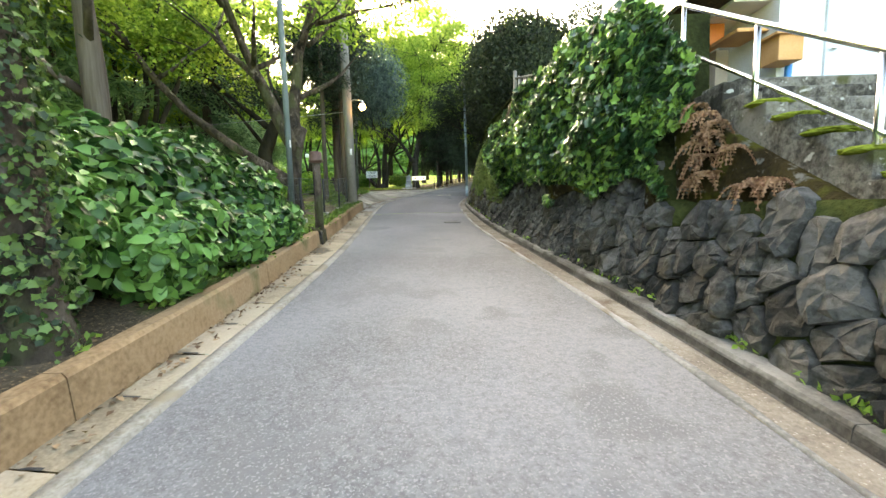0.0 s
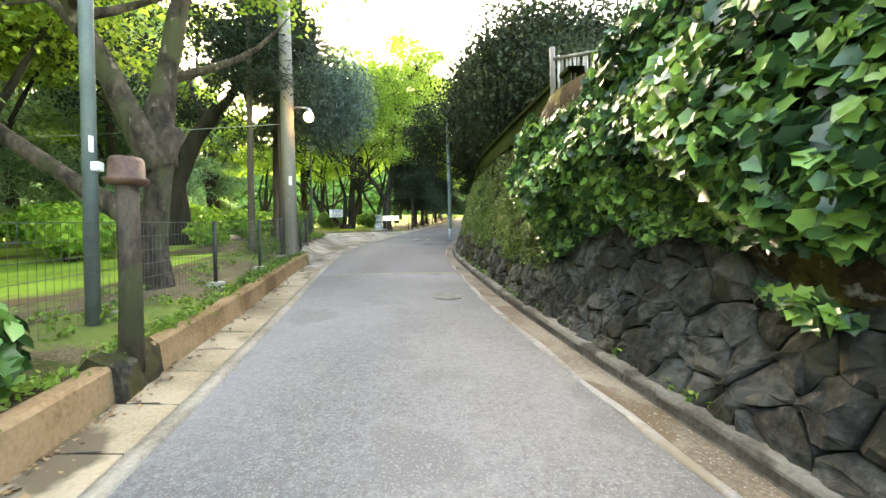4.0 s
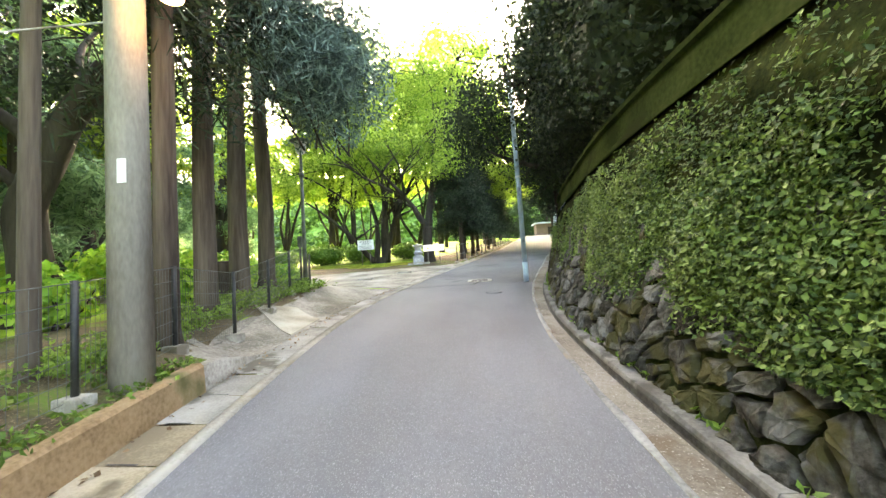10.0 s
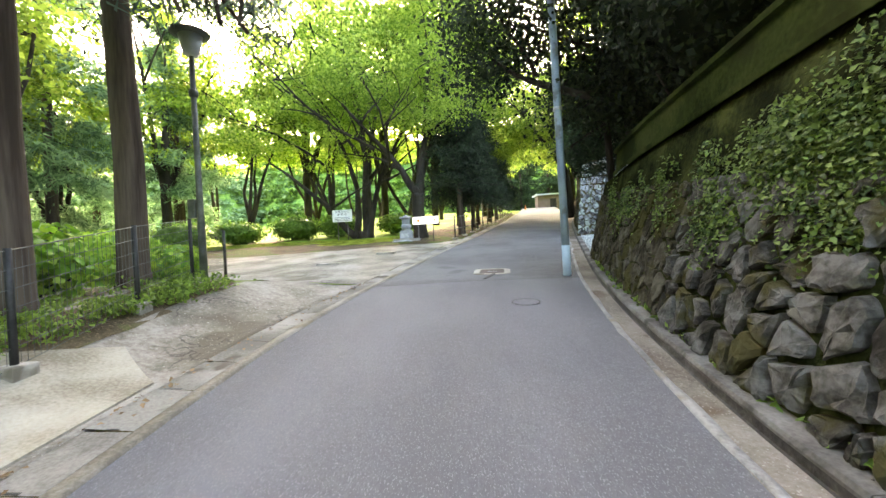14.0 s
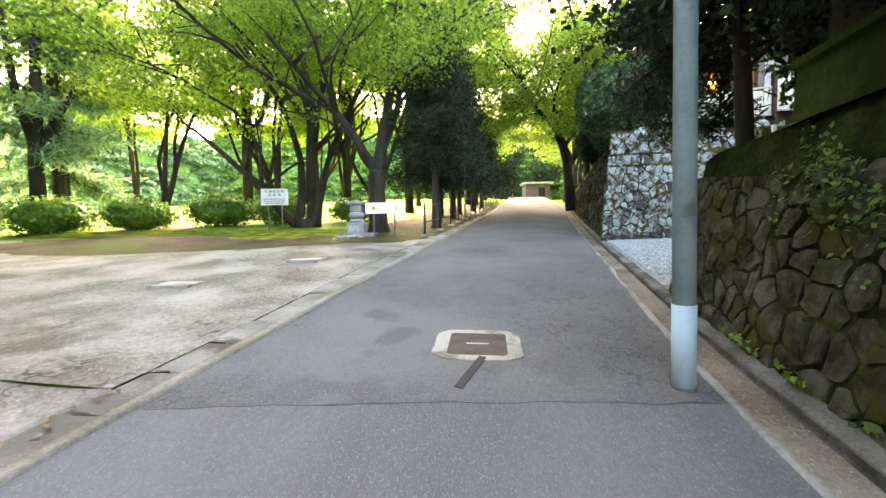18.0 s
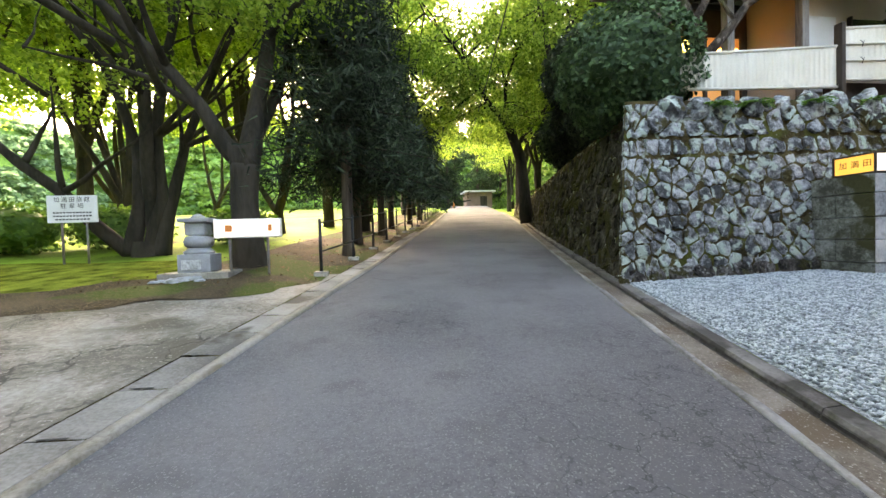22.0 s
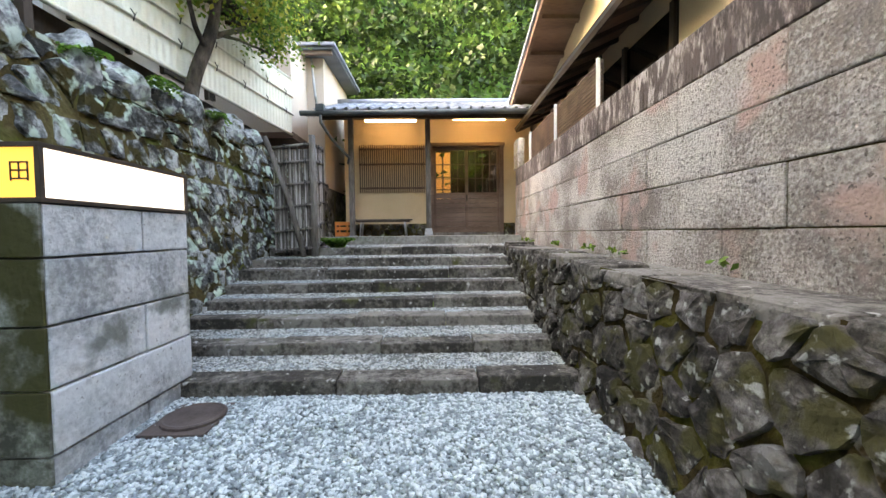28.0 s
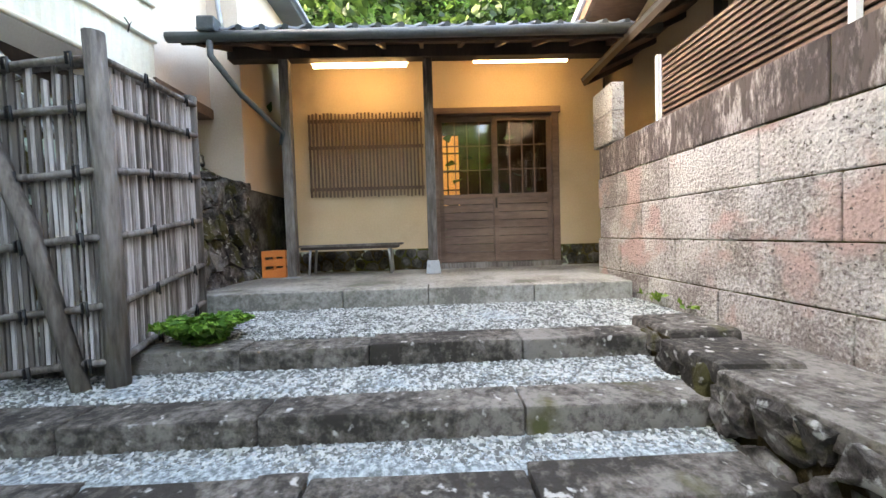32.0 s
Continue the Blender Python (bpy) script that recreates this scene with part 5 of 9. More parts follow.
def bamboo_panel():
    t = thing("bamboo_fence", "green artificial bamboo panel fence with rounded rails", "fence", at=(4, 27.1, 4.0))
    x0, x1, y = 4.05, 5.42, 27.1
    part("top_rail", tube_mesh("top_rail", [(x0, y, 4.57), (x1 + 0.03, y, 4.6)], 0.045, 10), M_BAMBOO_GREEN, t)
    part("bottom_rail", tube_mesh("bottom_rail", [(x0, y, 4.08), (x1, y, 4.1)], 0.04, 10), M_BAMBOO_GREEN, t)
    rng = random.Random(6)
    x = x0
    while x < x1 - 0.03:
        zn = rng.uniform(4.2, 4.48)
        pts = [(x + 0.025, y - 0.02, z) for z in (4.1, zn - 0.014, zn, zn + 0.014, 4.58)]
        cane = part("bamboo_cane", tube_mesh("bamboo_cane", pts, [0.0255, 0.0255, 0.0265, 0.0255, 0.0255], 12), M_BAMBOO_GREEN, t)
        part("node", tube_mesh("node", [(x + 0.025, y - 0.02, zn - 0.004), (x + 0.025, y - 0.02, zn + 0.004)], 0.0275, 12), M_BAMBOO_NODE, cane)
        x += 0.05
    for x in (5.3, 4.2):
        part("fence_post", tube_mesh("fence_post", [(x, y - 0.08, 3.72), (x, y - 0.08, 4.6)], 0.03, 8), M_STEEL, t)


bamboo_panel()


def sign_pillar():
    t = thing("sign_pillar", "grey dressed stone gate pillar with a lit sign box on top", "gate pillar", at=(7.4, 31, 2.8))
    x0, x1, y0, y1 = 6.95, 8.1, 30.7, 31.55
    z = 2.72
    rng = random.Random(2)
    for k, h in enumerate((0.33, 0.34, 0.33, 0.35, 0.28)):
        cuts = [x0, x1] if k % 2 else [x0, (x0 + x1) / 2 + 0.1, x1]
        for a, b2 in zip(cuts, cuts[1:]):
            part("pillar_block", box((a + 0.006, y0 + rng.uniform(-0.006, 0.006), z + 0.006), (b2 - 0.006, y1, z + h - 0.006), 0.012), M_PILLAR, t)
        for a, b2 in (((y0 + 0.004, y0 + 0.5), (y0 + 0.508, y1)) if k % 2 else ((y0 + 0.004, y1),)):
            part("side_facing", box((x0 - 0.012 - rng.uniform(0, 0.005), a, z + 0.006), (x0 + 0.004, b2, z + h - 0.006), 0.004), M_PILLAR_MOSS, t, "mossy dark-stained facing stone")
        z += h
    s = part("sign_box", box((x0 - 0.01, y0 - 0.01, z), (x1 + 0.01, y0 + 0.55, z + 0.025), 0.004), M_WOOD_DARK, t)
    part("sign_roof", box((x0 - 0.01, y0 - 0.01, z + 0.275), (x1 + 0.01, y0 + 0.55, z + 0.3), 0.004), M_WOOD_DARK, s)
    for x in (x0 - 0.008, x1 - 0.017):
        for y in (y0 - 0.008, y0 + 0.523):
            part("sign_frame", box((x, y, z + 0.02), (x + 0.025, y + 0.025, z + 0.28)), M_WOOD_DARK, s)
    part("warm_panel", box((x0 + 0.004, y0 + 0.02, z + 0.025), (x0 + 0.01, y0 + 0.52, z + 0.275)), G_WARM, s, "glowing yellow panel with dark characters")
    part("white_panel", box((x0 + 0.02, y0 + 0.004, z + 0.025), (x1 - 0.02, y0 + 0.01, z + 0.275)), G_WHITE, s, "glowing white panel")
    return x0, y0, z, s


SX, SY, SZ, SIGN = sign_pillar()


def lettering(text, size, m, material, parent, name="lettering", mirror=False):
    cu = bpy.data.curves.new(name, "FONT")
    cu.body, cu.size, cu.align_x, cu.align_y, cu.extrude = text, size, "CENTER", "CENTER", 0.001
    tmp = new(name, cu)
    me = bpy.data.meshes.new_from_object(tmp.evaluated_get(bpy.context.evaluated_depsgraph_get()))
    bpy.data.objects.remove(tmp)
    me.transform(m)
    me.materials.clear()
    return part(name, me, material, parent)


for ch, y in (("加", 31.11), ("満", 30.955), ("田", 30.8)):
    lettering(ch, 0.115, Matrix.Translation((SX + 0.0, y, SZ + 0.15)) @ Matrix.Rotation(radians(-90), 4, "Z") @ Matrix.Rotation(radians(90), 4, "X"), M_INK, SIGN, "character")

cover = thing("drain_cover", "rust-brown round iron cover in the gravel", "manhole cover", at=(7.62, 30.4, 2.86))
part("lid", mesh_of("lid", *lathe([(0.2, 0.0), (0.2, 0.02), (0.185, 0.026), (0.17, 0.022), (0.0, 0.024)], 24, (7.62, 30.4, 2.93))), M_RUST, cover)
part("plate", box((7.38, 30.2, 2.9), (7.86, 30.62, 2.932), 0.004), M_RUST, cover)


def bamboo_gate():
    t = thing("bamboo_screen_gate", "weathered split-bamboo screen with log posts beside the steps", "screen", at=(11.7, 31, 3.9))
    a, b2, c = Vector((11.45, 30.72, 3.86)), Vector((12.62, 30.92, 4.0)), Vector((11.42, 31.36, 3.8))
    rng = random.Random(9)

    def leaf(p, q, top, lean):
        way = (q - p).normalized()
        side = Vector((-way.y, way.x, 0))
        n = int((q - p).length / 0.028)
        for k in range(n):
            s = p.lerp(q, (k + 0.5) / n)
            z1 = s.z + top * rng.uniform(0.94, 1.0)
            off = lean * (1 - (k + 0.5) / n)
            part("bamboo_strip", mesh_of("bamboo_strip", *tube([s + Vector((0, off * 0.0, 0.08)), Vector((s.x, s.y, (s.z + z1) / 2)) + side * rng.uniform(-0.008, 0.008), Vector((s.x, s.y, z1)) + side * rng.uniform(-0.012, 0.012)], rng.uniform(0.009, 0.017), 5)), M_WOOD_PALE, t)
        for z in (0.1, 0.42, 0.8, 1.17, 1.52, 1.78):
            for s in (-1, 1):
                part("cross_bar", tube_mesh("cross_bar", wobble_path(p + Vector((0, 0, z)) + side * 0.03 * s, q + Vector((0, 0, z)) + side * 0.03 * s, 5, 0.006, rng), 0.022, 7), M_WOOD_GREY, t)
            for f in (0.3, 0.8):
                s2 = p.lerp(q, f) + Vector((0, 0, z))
                part("rope_tie", tube_mesh("rope_tie", [s2 - side * 0.055 + Vector((0, 0, -0.03)), s2 - side * 0.06 + Vector((0, 0, 0.03)), s2 + way * 0.02 - side * 0.055 + Vector((0, 0, 0.035)), s2 + way * 0.03 - side * 0.06 + Vector((0, 0, -0.05))], 0.008, 5), M_INK, t)

    leaf(a, b2, 1.82, 0)
    leaf(c, a, 1.8, 0)
    part("log_post", tube_mesh("log_post", [a + Vector((0, 0, -0.05)), a + Vector((0.0, 0, 0.95)), a + Vector((-0.03, 0, 1.92))], [0.06, 0.055, 0.052], 10), M_WOOD_GREY, t)
    part("log_post", tube_mesh("log_post", [b2 + Vector((0, 0, -0.1)), b2 + Vector((0.0, 0, 1.85))], 0.05, 10), M_WOOD_GREY, t)
    part("leaning_post", tube_mesh("leaning_post", [c + Vector((-0.02, -0.5, -0.1)), c + Vector((-0.05, -0.28, 0.9)), c + Vector((-0.05, 0.1, 1.95))], 0.045, 8), M_WOOD_GREY, t)


bamboo_gate()


# houses
def right_house():
    h = thing("inn_house", "ochre plastered inn wing with a sloping brown-soffit roof", "house", at=(11, 24, 4))
    part("wall", box((6.6, 22, 3.8), (16.5, 26.1, 7.2)), M_PLASTER, h)
    bm = bmesh.new()
    vs = [bm.verts.new(p) for p in ((6.6, 26.1, 7.1), (16.5, 26.1, 7.1), (16.5, 26.1, 7.2), (9.0, 26.1, 9.3), (6.6, 26.1, 8.6))]
    f = bm.faces.new(vs)
    r = bmesh.ops.extrude_face_region(bm, geom=[f])
    bmesh.ops.translate(bm, vec=(0, -4, 0), verts=[v for v in r["geom"] if isinstance(v, bmesh.types.BMVert)])
    part("gable", bm, M_PLASTER, h)
    m = Matrix.Translation((15.2, 0, 7.2)) @ Matrix.Rotation(math.atan(0.3), 4, "Y")
    roof = part("roof", box((-7.0, 22, 0.0), (0.6, 26.85, 0.06), 0.0, m), M_TILE_DARK, h)
    part("soffit", box((-7.0, 25.9, -0.05), (0.6, 26.83, -0.003), 0.0, m), M_WOOD, roof, "brown boarded soffit")
    part("barge_board", box((-7.0, 26.8, -0.14), (0.6, 26.86, 0.02), 0.0, m), M_WOOD, roof)
    part("barge_board", box((-7.0, 26.86, 0.0), (0.6, 26.9, 0.1), 0.0, m), M_TILE, roof, "pale tile edge")
    for k in range(9):
        part("purlin", box((-6.8 + k * 0.9, 25.9, -0.14), (-6.7 + k * 0.9, 26.8, -0.051), 0.0, m), M_WOOD, roof)
    m2 = Matrix.Translation((0, 26.1, 6.95)) @ Matrix.Rotation(radians(-24), 4, "X")
    pent = part("pent_roof", box((8.3, -0.02, 0.0), (14.6, 0.72, 0.035), 0.0, m2), M_TILE_DARK, h)
    part("pent_board", box((8.3, -0.02, -0.02), (14.6, 0.7, -0.002), 0.0, m2), M_WOOD, pent)
    for k in range(12):
        part("pent_rafter", box((8.35 + k * 0.56, 0.0, -0.075), (8.4 + k * 0.56, 0.7, -0.021), 0.0, m2), M_WOOD_DARK, pent)
    part("fascia", box((8.28, 0.69, -0.06), (14.62, 0.72, 0.05), 0.0, m2), M_WOOD_DARK, pent)
    win = part("window", box((9.2, 26.1, 5.6), (12.6, 26.12, 6.6)), M_GLASS_DARK, h, "dark window under the pent roof")
    for x in (9.2, 10.3, 11.4, 12.5):
        part("window_frame", box((x, 26.1, 5.55), (x + 0.08, 26.16, 6.65)), M_WOOD_DARK, win)
    for x in (8.2, 12.8):
        part("timber", box((x, 26.08, 3.9), (x + 0.12, 26.15, 6.95)), M_WOOD_DARK, h)


right_house()
# Stand-in wall, added to keep the planted space behind the fence dark.
bamboo_backing = structure("wall_behind_bamboo", box((3.6, 25.3, 3.6), (6.6, 25.5, 6.0)), M_WOOD_GREY, "added dark backing wall for the shady planting behind the bamboo fence", "wall")


def left_house():
    h = thing("inn_main_house", "timber and plaster main inn house above the stone wall", "house", at=(10, 36, 5.6))
    part("wall", box((8.9, 33.4, 5.6), (14.6, 41, 9.0)), M_PLASTER_PALE, h)
    part("wall", box((6.0, 34.6, 5.6), (8.9, 38, 8.9)), M_WOOD_DARK, h)
    part("floor_edge", box((5.2, 33.0, 5.9), (8.9, 34.6, 6.1), 0.01), M_WOOD_DARK, h)
    for x in (5.4, 7.0, 8.75):
        part("timber_post", box((x - 0.08, 33.1, 5.7), (x + 0.08, 33.26, 8.6), 0.008), M_WOOD_GREY, h)
    win = part("window", box((6.2, 34.52, 6.7), (8.6, 34.58, 8.2)), G_ROOM, h, "warm lit window")
    for k in range(6):
        part("window_bar", box((6.1 + k * 0.5, 34.46, 6.6), (6.18 + k * 0.5, 34.52, 8.3)), M_WOOD_DARK, win)
    part("window_rail", box((5.4, 34.45, 7.5), (8.7, 34.5, 7.58)), M_WOOD_DARK, win)
    lamp2 = part("room_lamp", box((7.9, 34.3, 7.75), (8.35, 34.42, 7.86), 0.02), glow("room_lamp_glow", (1.0, 0.6, 0.16), 0.5), h, "glowing orange room lamp")
    shut = part("shutter", box((8.95, 33.3, 6.5), (9.75, 33.38, 8.1), 0.01), M_WHITE, h, "pale grey shutter")
    part("shutter_frame", box((8.92, 33.27, 6.45), (8.98, 33.36, 8.15)), M_WOOD_DARK, shut)
    for x in (10.2, 11.9, 13.2):
        w = part("window", box((x, 33.34, 7.0), (x + 0.9, 33.41, 8.1)), M_GLASS_DARK, h, "dark window")
        part("window_frame", box((x - 0.05, 33.32, 6.95), (x, 33.42, 8.15)), M_WOOD_DARK, w)
        part("window_frame", box((x + 0.9, 33.32, 6.95), (x + 0.95, 33.42, 8.15)), M_WOOD_DARK, w)
    for x0, x1, y0, z, dz in ((5.4, 9.3, 32.4, 8.6, 0.5), (9.0, 14.9, 32.5, 8.75, 0.45)):
        m = Matrix.Translation((0, y0, z)) @ Matrix.Rotation(radians(17), 4, "X")
        roof = part("eave", box((x0, 0, 0), (x1, 3.4, 0.06), 0.0, m), M_TILE_DARK, h)
        part("eave_board", box((x0, 0.02, -0.03), (x1, 3.3, -0.002), 0.0, m), M_WOOD_DARK, roof)
        for k in range(int((x1 - x0) / 0.45)):
            part("rafter", box((x0 + 0.1 + k * 0.45, 0.03, -0.1), (x0 + 0.16 + k * 0.45, 2.6, -0.031), 0.0, m), M_WOOD_DARK, roof)
        part("fascia", box((x0, -0.03, -0.08), (x1, 0.02, 0.08), 0.0, m), M_WOOD_DARK, roof)
    part("upper_roof", box((6, 35, 9.0), (14.5, 40, 9.3)), M_TILE_DARK, h)


left_house()
lamp = thing("garden_lamp", "lit yellow lamp on the terrace edge", "lamp", at=(5.9, 32.9, 6.9))
part("shade", mesh_of("shade", *lathe([(0.05, 0), (0.16, 0.05), (0.13, 0.22), (0.03, 0.28)], 12, (6.0, 33.0, 7.1)), True), glow("terrace_lamp_glow", (1.0, 0.78, 0.2), 0.5), lamp)
part("stem", tube_mesh("stem", [(6.0, 33.0, 6.05), (6.0, 33.0, 7.12)], 0.02, 6), M_WOOD_DARK, lamp)


def cream_panels():
    t = thing("cream_panel_fence", "cream ribbed sheet-metal fence above the stone wall", "fence", at=(8, 32.3, 6))
    runs = (((5.2, 32.3), (8.42, 32.3), 6.08, 6.2, 6.68, 6.95, False), ((8.5, 32.28), (13.45, 31.75), 6.33, 6.3, 7.27, 7.45, True))
    for (xa, ya), (xb, yb), za, zb, ta, tb, poles in runs:
        n = int((xb - xa) / 0.11)
        verts, faces = [], []
        for k in range(n * 4 + 1):
            s = k / (n * 4)
            d = (0, 0.012, 0.012, 0)[k % 4]
            x, y = xa + (xb - xa) * s, ya + (yb - ya) * s - d
            verts += [(x, y, za + (zb - za) * s), (x, y, ta + (tb - ta) * s)]
        faces = [(2 * k, 2 * k + 2, 2 * k + 3, 2 * k + 1) for k in range(n * 4)]
        part("panel", mesh_of("panel", verts, faces), M_CREAM, t)
        part("cap_rail", tube_mesh("cap_rail", [(xa, ya, ta), (xb, yb, tb)], 0.028, 8), M_CREAM, t)
        part("foot_rail", tube_mesh("foot_rail", [(xa, ya, za), (xb, yb, zb)], 0.028, 8), M_CREAM, t)
        if poles:
            for f in (0.36, 0.68):
                part("pole", tube_mesh("pole", [(xa, ya - 0.03, za + (ta - za) * f), (xb, yb - 0.03, zb + (tb - zb) * f)], 0.02, 6), M_CREAM, t)
                for k in range(7):
                    s = (k + 0.5) / 7
                    x, y, z = xa + (xb - xa) * s, ya + (yb - ya) * s - 0.05, (za + (ta - za) * f) * (1 - s) + (zb + (tb - zb) * f) * s
                    part("rope_tie", tube_mesh("rope_tie", [(x - 0.05, y, z + 0.05), (x, y - 0.012, z), (x + 0.05, y, z + 0.06), (x, y - 0.012, z), (x - 0.01, y, z - 0.07)], 0.007, 5), M_INK, t)
    part("end_post", box((8.42, 32.2, 5.9), (8.5, 32.34, 7.35), 0.004), M_WOOD_DARK, t)
    part("under_beam", box((8.5, 32.45, 5.7), (13.6, 32.6, 6.35), 0.004), M_WOOD_DARK, t)


cream_panels()
wing = thing("inn_link_wing", "pale plaster link wing with a small tiled roof", "house", at=(15.5, 32.5, 4))
part("wall", box((14.5, 31.35, 5.3), (17, 33.6, 8.35)), M_PLASTER_PALE, wing)
part("stone_base", box((14.42, 31.3, 3.9), (17, 33.6, 5.3), 0.02), M_STONE_ROUGH, wing, "rough stone base")
part("gutter_pipe", tube_mesh("gutter_pipe", [(14.4, 31.6, 8.3), (14.42, 31.55, 7.6), (14.42, 31.5, 7.2)], 0.03, 8), M_GRANITE, wing)
roof = part("roof", box((14.05, 31.0, 8.35), (17, 33.8, 8.43), 0.01), M_TILE_DARK, wing)
part("verge", box((14.0, 30.95, 8.43), (17, 33.85, 8.5), 0.01), M_TILE, roof, "grey tile edge")
part("soffit_beam", box((14.1, 31.05, 8.27), (14.2, 33.7, 8.35)), M_WOOD, roof)
link = thing("link_balcony", "plaster bay with brown timber underside beside the porch", "bay", at=(13.8, 32, 6.4))
part("bay_wall", box((13.45, 31.75, 6.35), (14.55, 33.4, 8.4), 0.01), M_PLASTER_PALE, link)
part("underside", box((13.42, 31.72, 6.22), (14.55, 33.4, 6.35), 0.008), M_WOOD, link)


def back_wall_place(u, v, out):
    return Vector((12.7 + u, 31.2 + 0.12 * v - out, 3.9 + v))


rock = structure("wall_porch_side", mesh_of("wall_porch_side", [back_wall_place(u, v, -0.05) for u in (0, 1, 1.9) for v in (-0.3, 1.5)], [(0, 1, 3, 2), (2, 3, 5, 4)]), M_JOINT, "dark rubble wall beside the porch", "stone wall")


# ---- roadside things ----
def fence():
    t = thing("mesh_fence", "black post-and-wire mesh fence along the park", "fence", at=(-3.5, 12, 1.2))
    line = [(-3.1, 3.4), (-3.12, 5.3), (-3.2, 7.2), (-3.28, 9.15), (-3.37, 11.08), (-3.48, 12.98), (-3.72, 14.9), (-3.98, 16.3), (-4.09, 17.63), (-4.38, 19.2), (-4.69, 20.75), (-5.05, 22.2), (-5.4, 23.6)]
    tops = []
    for x, y in line:
        z = ground(x, y)
        part("base_block", box((x - 0.1, y - 0.1, z - 0.1), (x + 0.1, y + 0.1, z + 0.1), 0.015), M_SLAB, t, "pale concrete base block")
        p = part("fence_post", tube_mesh("fence_post", [(x, y, z), (x, y, z + 1.02)], 0.028, 8), M_BLACK, t)
        tops.append((Vector((x, y, z + 0.08)), Vector((x, y, z + 1.0))))
    for (a0, a1), (b0, b1) in zip(tops, tops[1:]):
        wires = []
        for k in range(7):
            f = k / 6
            wires.append(tube([a0.lerp(a1, f), b0.lerp(b1, f)], 0.005 if k == 6 else 0.0032, 4, False))
        n = 26
        for k in range(1, n):
            p, q = a0.lerp(b0, k / n), a1.lerp(b1, k / n)
            wires.append(tube([p, q], 0.0022, 3, False))
        part("wire_mesh", joined("wire_mesh", wires), M_WIRE, t)
    return t


fence()


def rail_fence():
    t = thing("roadside_rail_fence", "dark posts with thin rails along the upper lane", "fence", at=(-0.5, 36, 3.3))
    prev = None
    for y in np.arange(33.4, 62, 1.75):
        x = left_kerb(y) - 0.28
        z = ground(x, y)
        part("base_block", box((x - 0.12, y - 0.12, z - 0.1), (x + 0.12, y + 0.12, z + 0.09), 0.02), M_SLAB, t, "concrete base block")
        part("fence_post", tube_mesh("fence_post", [(x, y, z), (x, y, z + 1.05)], 0.03, 8), M_BLACK, t)
        if prev:
            for h in (0.45, 0.98):
                part("rail", tube_mesh("rail", [prev + Vector((0, 0, h)), Vector((x, y, z + h))], 0.014, 6), M_BLACK, t)
        prev = Vector((x, y, z))


rail_fence()

# utility pole with lamp
up = thing("utility_pole", "tall grey-brown utility pole with a lit street lamp arm", "utility pole", at=(-3.62, 15.33, 1.5))
part("pole", tube_mesh("pole", [(-3.62, 15.33, 1.3), (-3.66, 15.33, 6), (-3.72, 15.33, 12)], [0.175, 0.16, 0.13], 16), M_POLE, up)
part("number_plate", box((-3.6, 15.165, 3.4), (-3.52, 15.18, 3.62), 0.004), M_SIGN_WHITE, up)
arm = part("lamp_arm", tube_mesh("lamp_arm", [(-3.64, 15.33, 5.3), (-3.4, 15.25, 5.42), (-3.1, 15.17, 5.36)], 0.02, 8), M_STEEL, up)
part("lamp_shade", mesh_of("lamp_shade", *lathe([(0.11, 0.02), (0.1, 0.05), (0.05, 0.12), (0.03, 0.16)], 16, (-3.06, 15.16, 5.2)), True), M_STEEL, arm)
part("bulb", mesh_of("bulb", *lathe([(0.03, -0.16), (0.1, -0.12), (0.125, -0.04), (0.09, 0.045)], 14, (-3.06, 15.16, 5.17)), True), G_BULB, arm, "glowing warm bulb")

# lantern post
ln = thing("lantern_post", "log-like lantern post with a brown round cap", "lantern post", at=(-2.56, 8.2, 0.8))
part("log", tube_mesh("log", [(-2.56, 8.2, 0.75), (-2.55, 8.2, 1.5), (-2.56, 8.2, 2.3)], [0.09, 0.08, 0.078], 12), M_BARK, ln)
cap = part("lamp_cap", mesh_of("lamp_cap", *lathe([(0.08, 0.0), (0.13, 0.015), (0.15, 0.04), (0.15, 0.055), (0.125, 0.07), (0.12, 0.19), (0.105, 0.225), (0.02, 0.24)], 16, (-2.56, 8.2, 2.28)), True), M_BRONZE, ln, "brown metal lamp cap")
part("sensor", box((-2.72, 8.05, 2.38), (-2.66, 8.11, 2.45), 0.008), M_WHITE, cap)
foot_block = structure("lantern_foot", strip("lantern_foot", 7.9, 8.5, 0.06, lambda y: [(left_kerb(y) + dx + 0.05 * noise.noise((dx * 9, y * 6, 2)), y, rise(y) + dz + 0.05 * noise.noise((y * 7, dx * 8, 4))) for dx, dz in ((0.07, -0.03), (0.05, 0.12), (0.02, 0.26), (-0.06, 0.33), (-0.18, 0.34), (-0.26, 0.2))], False, True), M_STONE_ROUGH, "rough mossy stone foot of the lantern post", "stone")

gp = thing("steel_post", "grey-blue steel post behind the fence", "pole", at=(-3.35, 8.83, 1.1))
part("pole", tube_mesh("pole", [(-3.35, 8.83, 1.0), (-3.35, 8.83, 7.5)], 0.06, 12), mat("grey_green_post_paint", ((0.09, 0.115, 0.115), (0.14, 0.17, 0.165)), big=2.5, fine=40, rough=0.55, bump=0.1), gp)
part("sticker", box((-3.3, 8.76, 2.7), (-3.285, 8.8, 2.85)), M_WHITE, gp)

bp = thing("blue_steel_pole", "blue-grey steel pole at the edge of the lane", "pole", at=(1.13, 23.97, 2.1))
part("pole", tube_mesh("pole", [(1.13, 23.97, 2.0), (1.11, 23.97, 5), (1.07, 23.97, 8.5)], [0.075, 0.072, 0.07], 16), M_POLE_BLUE, bp)
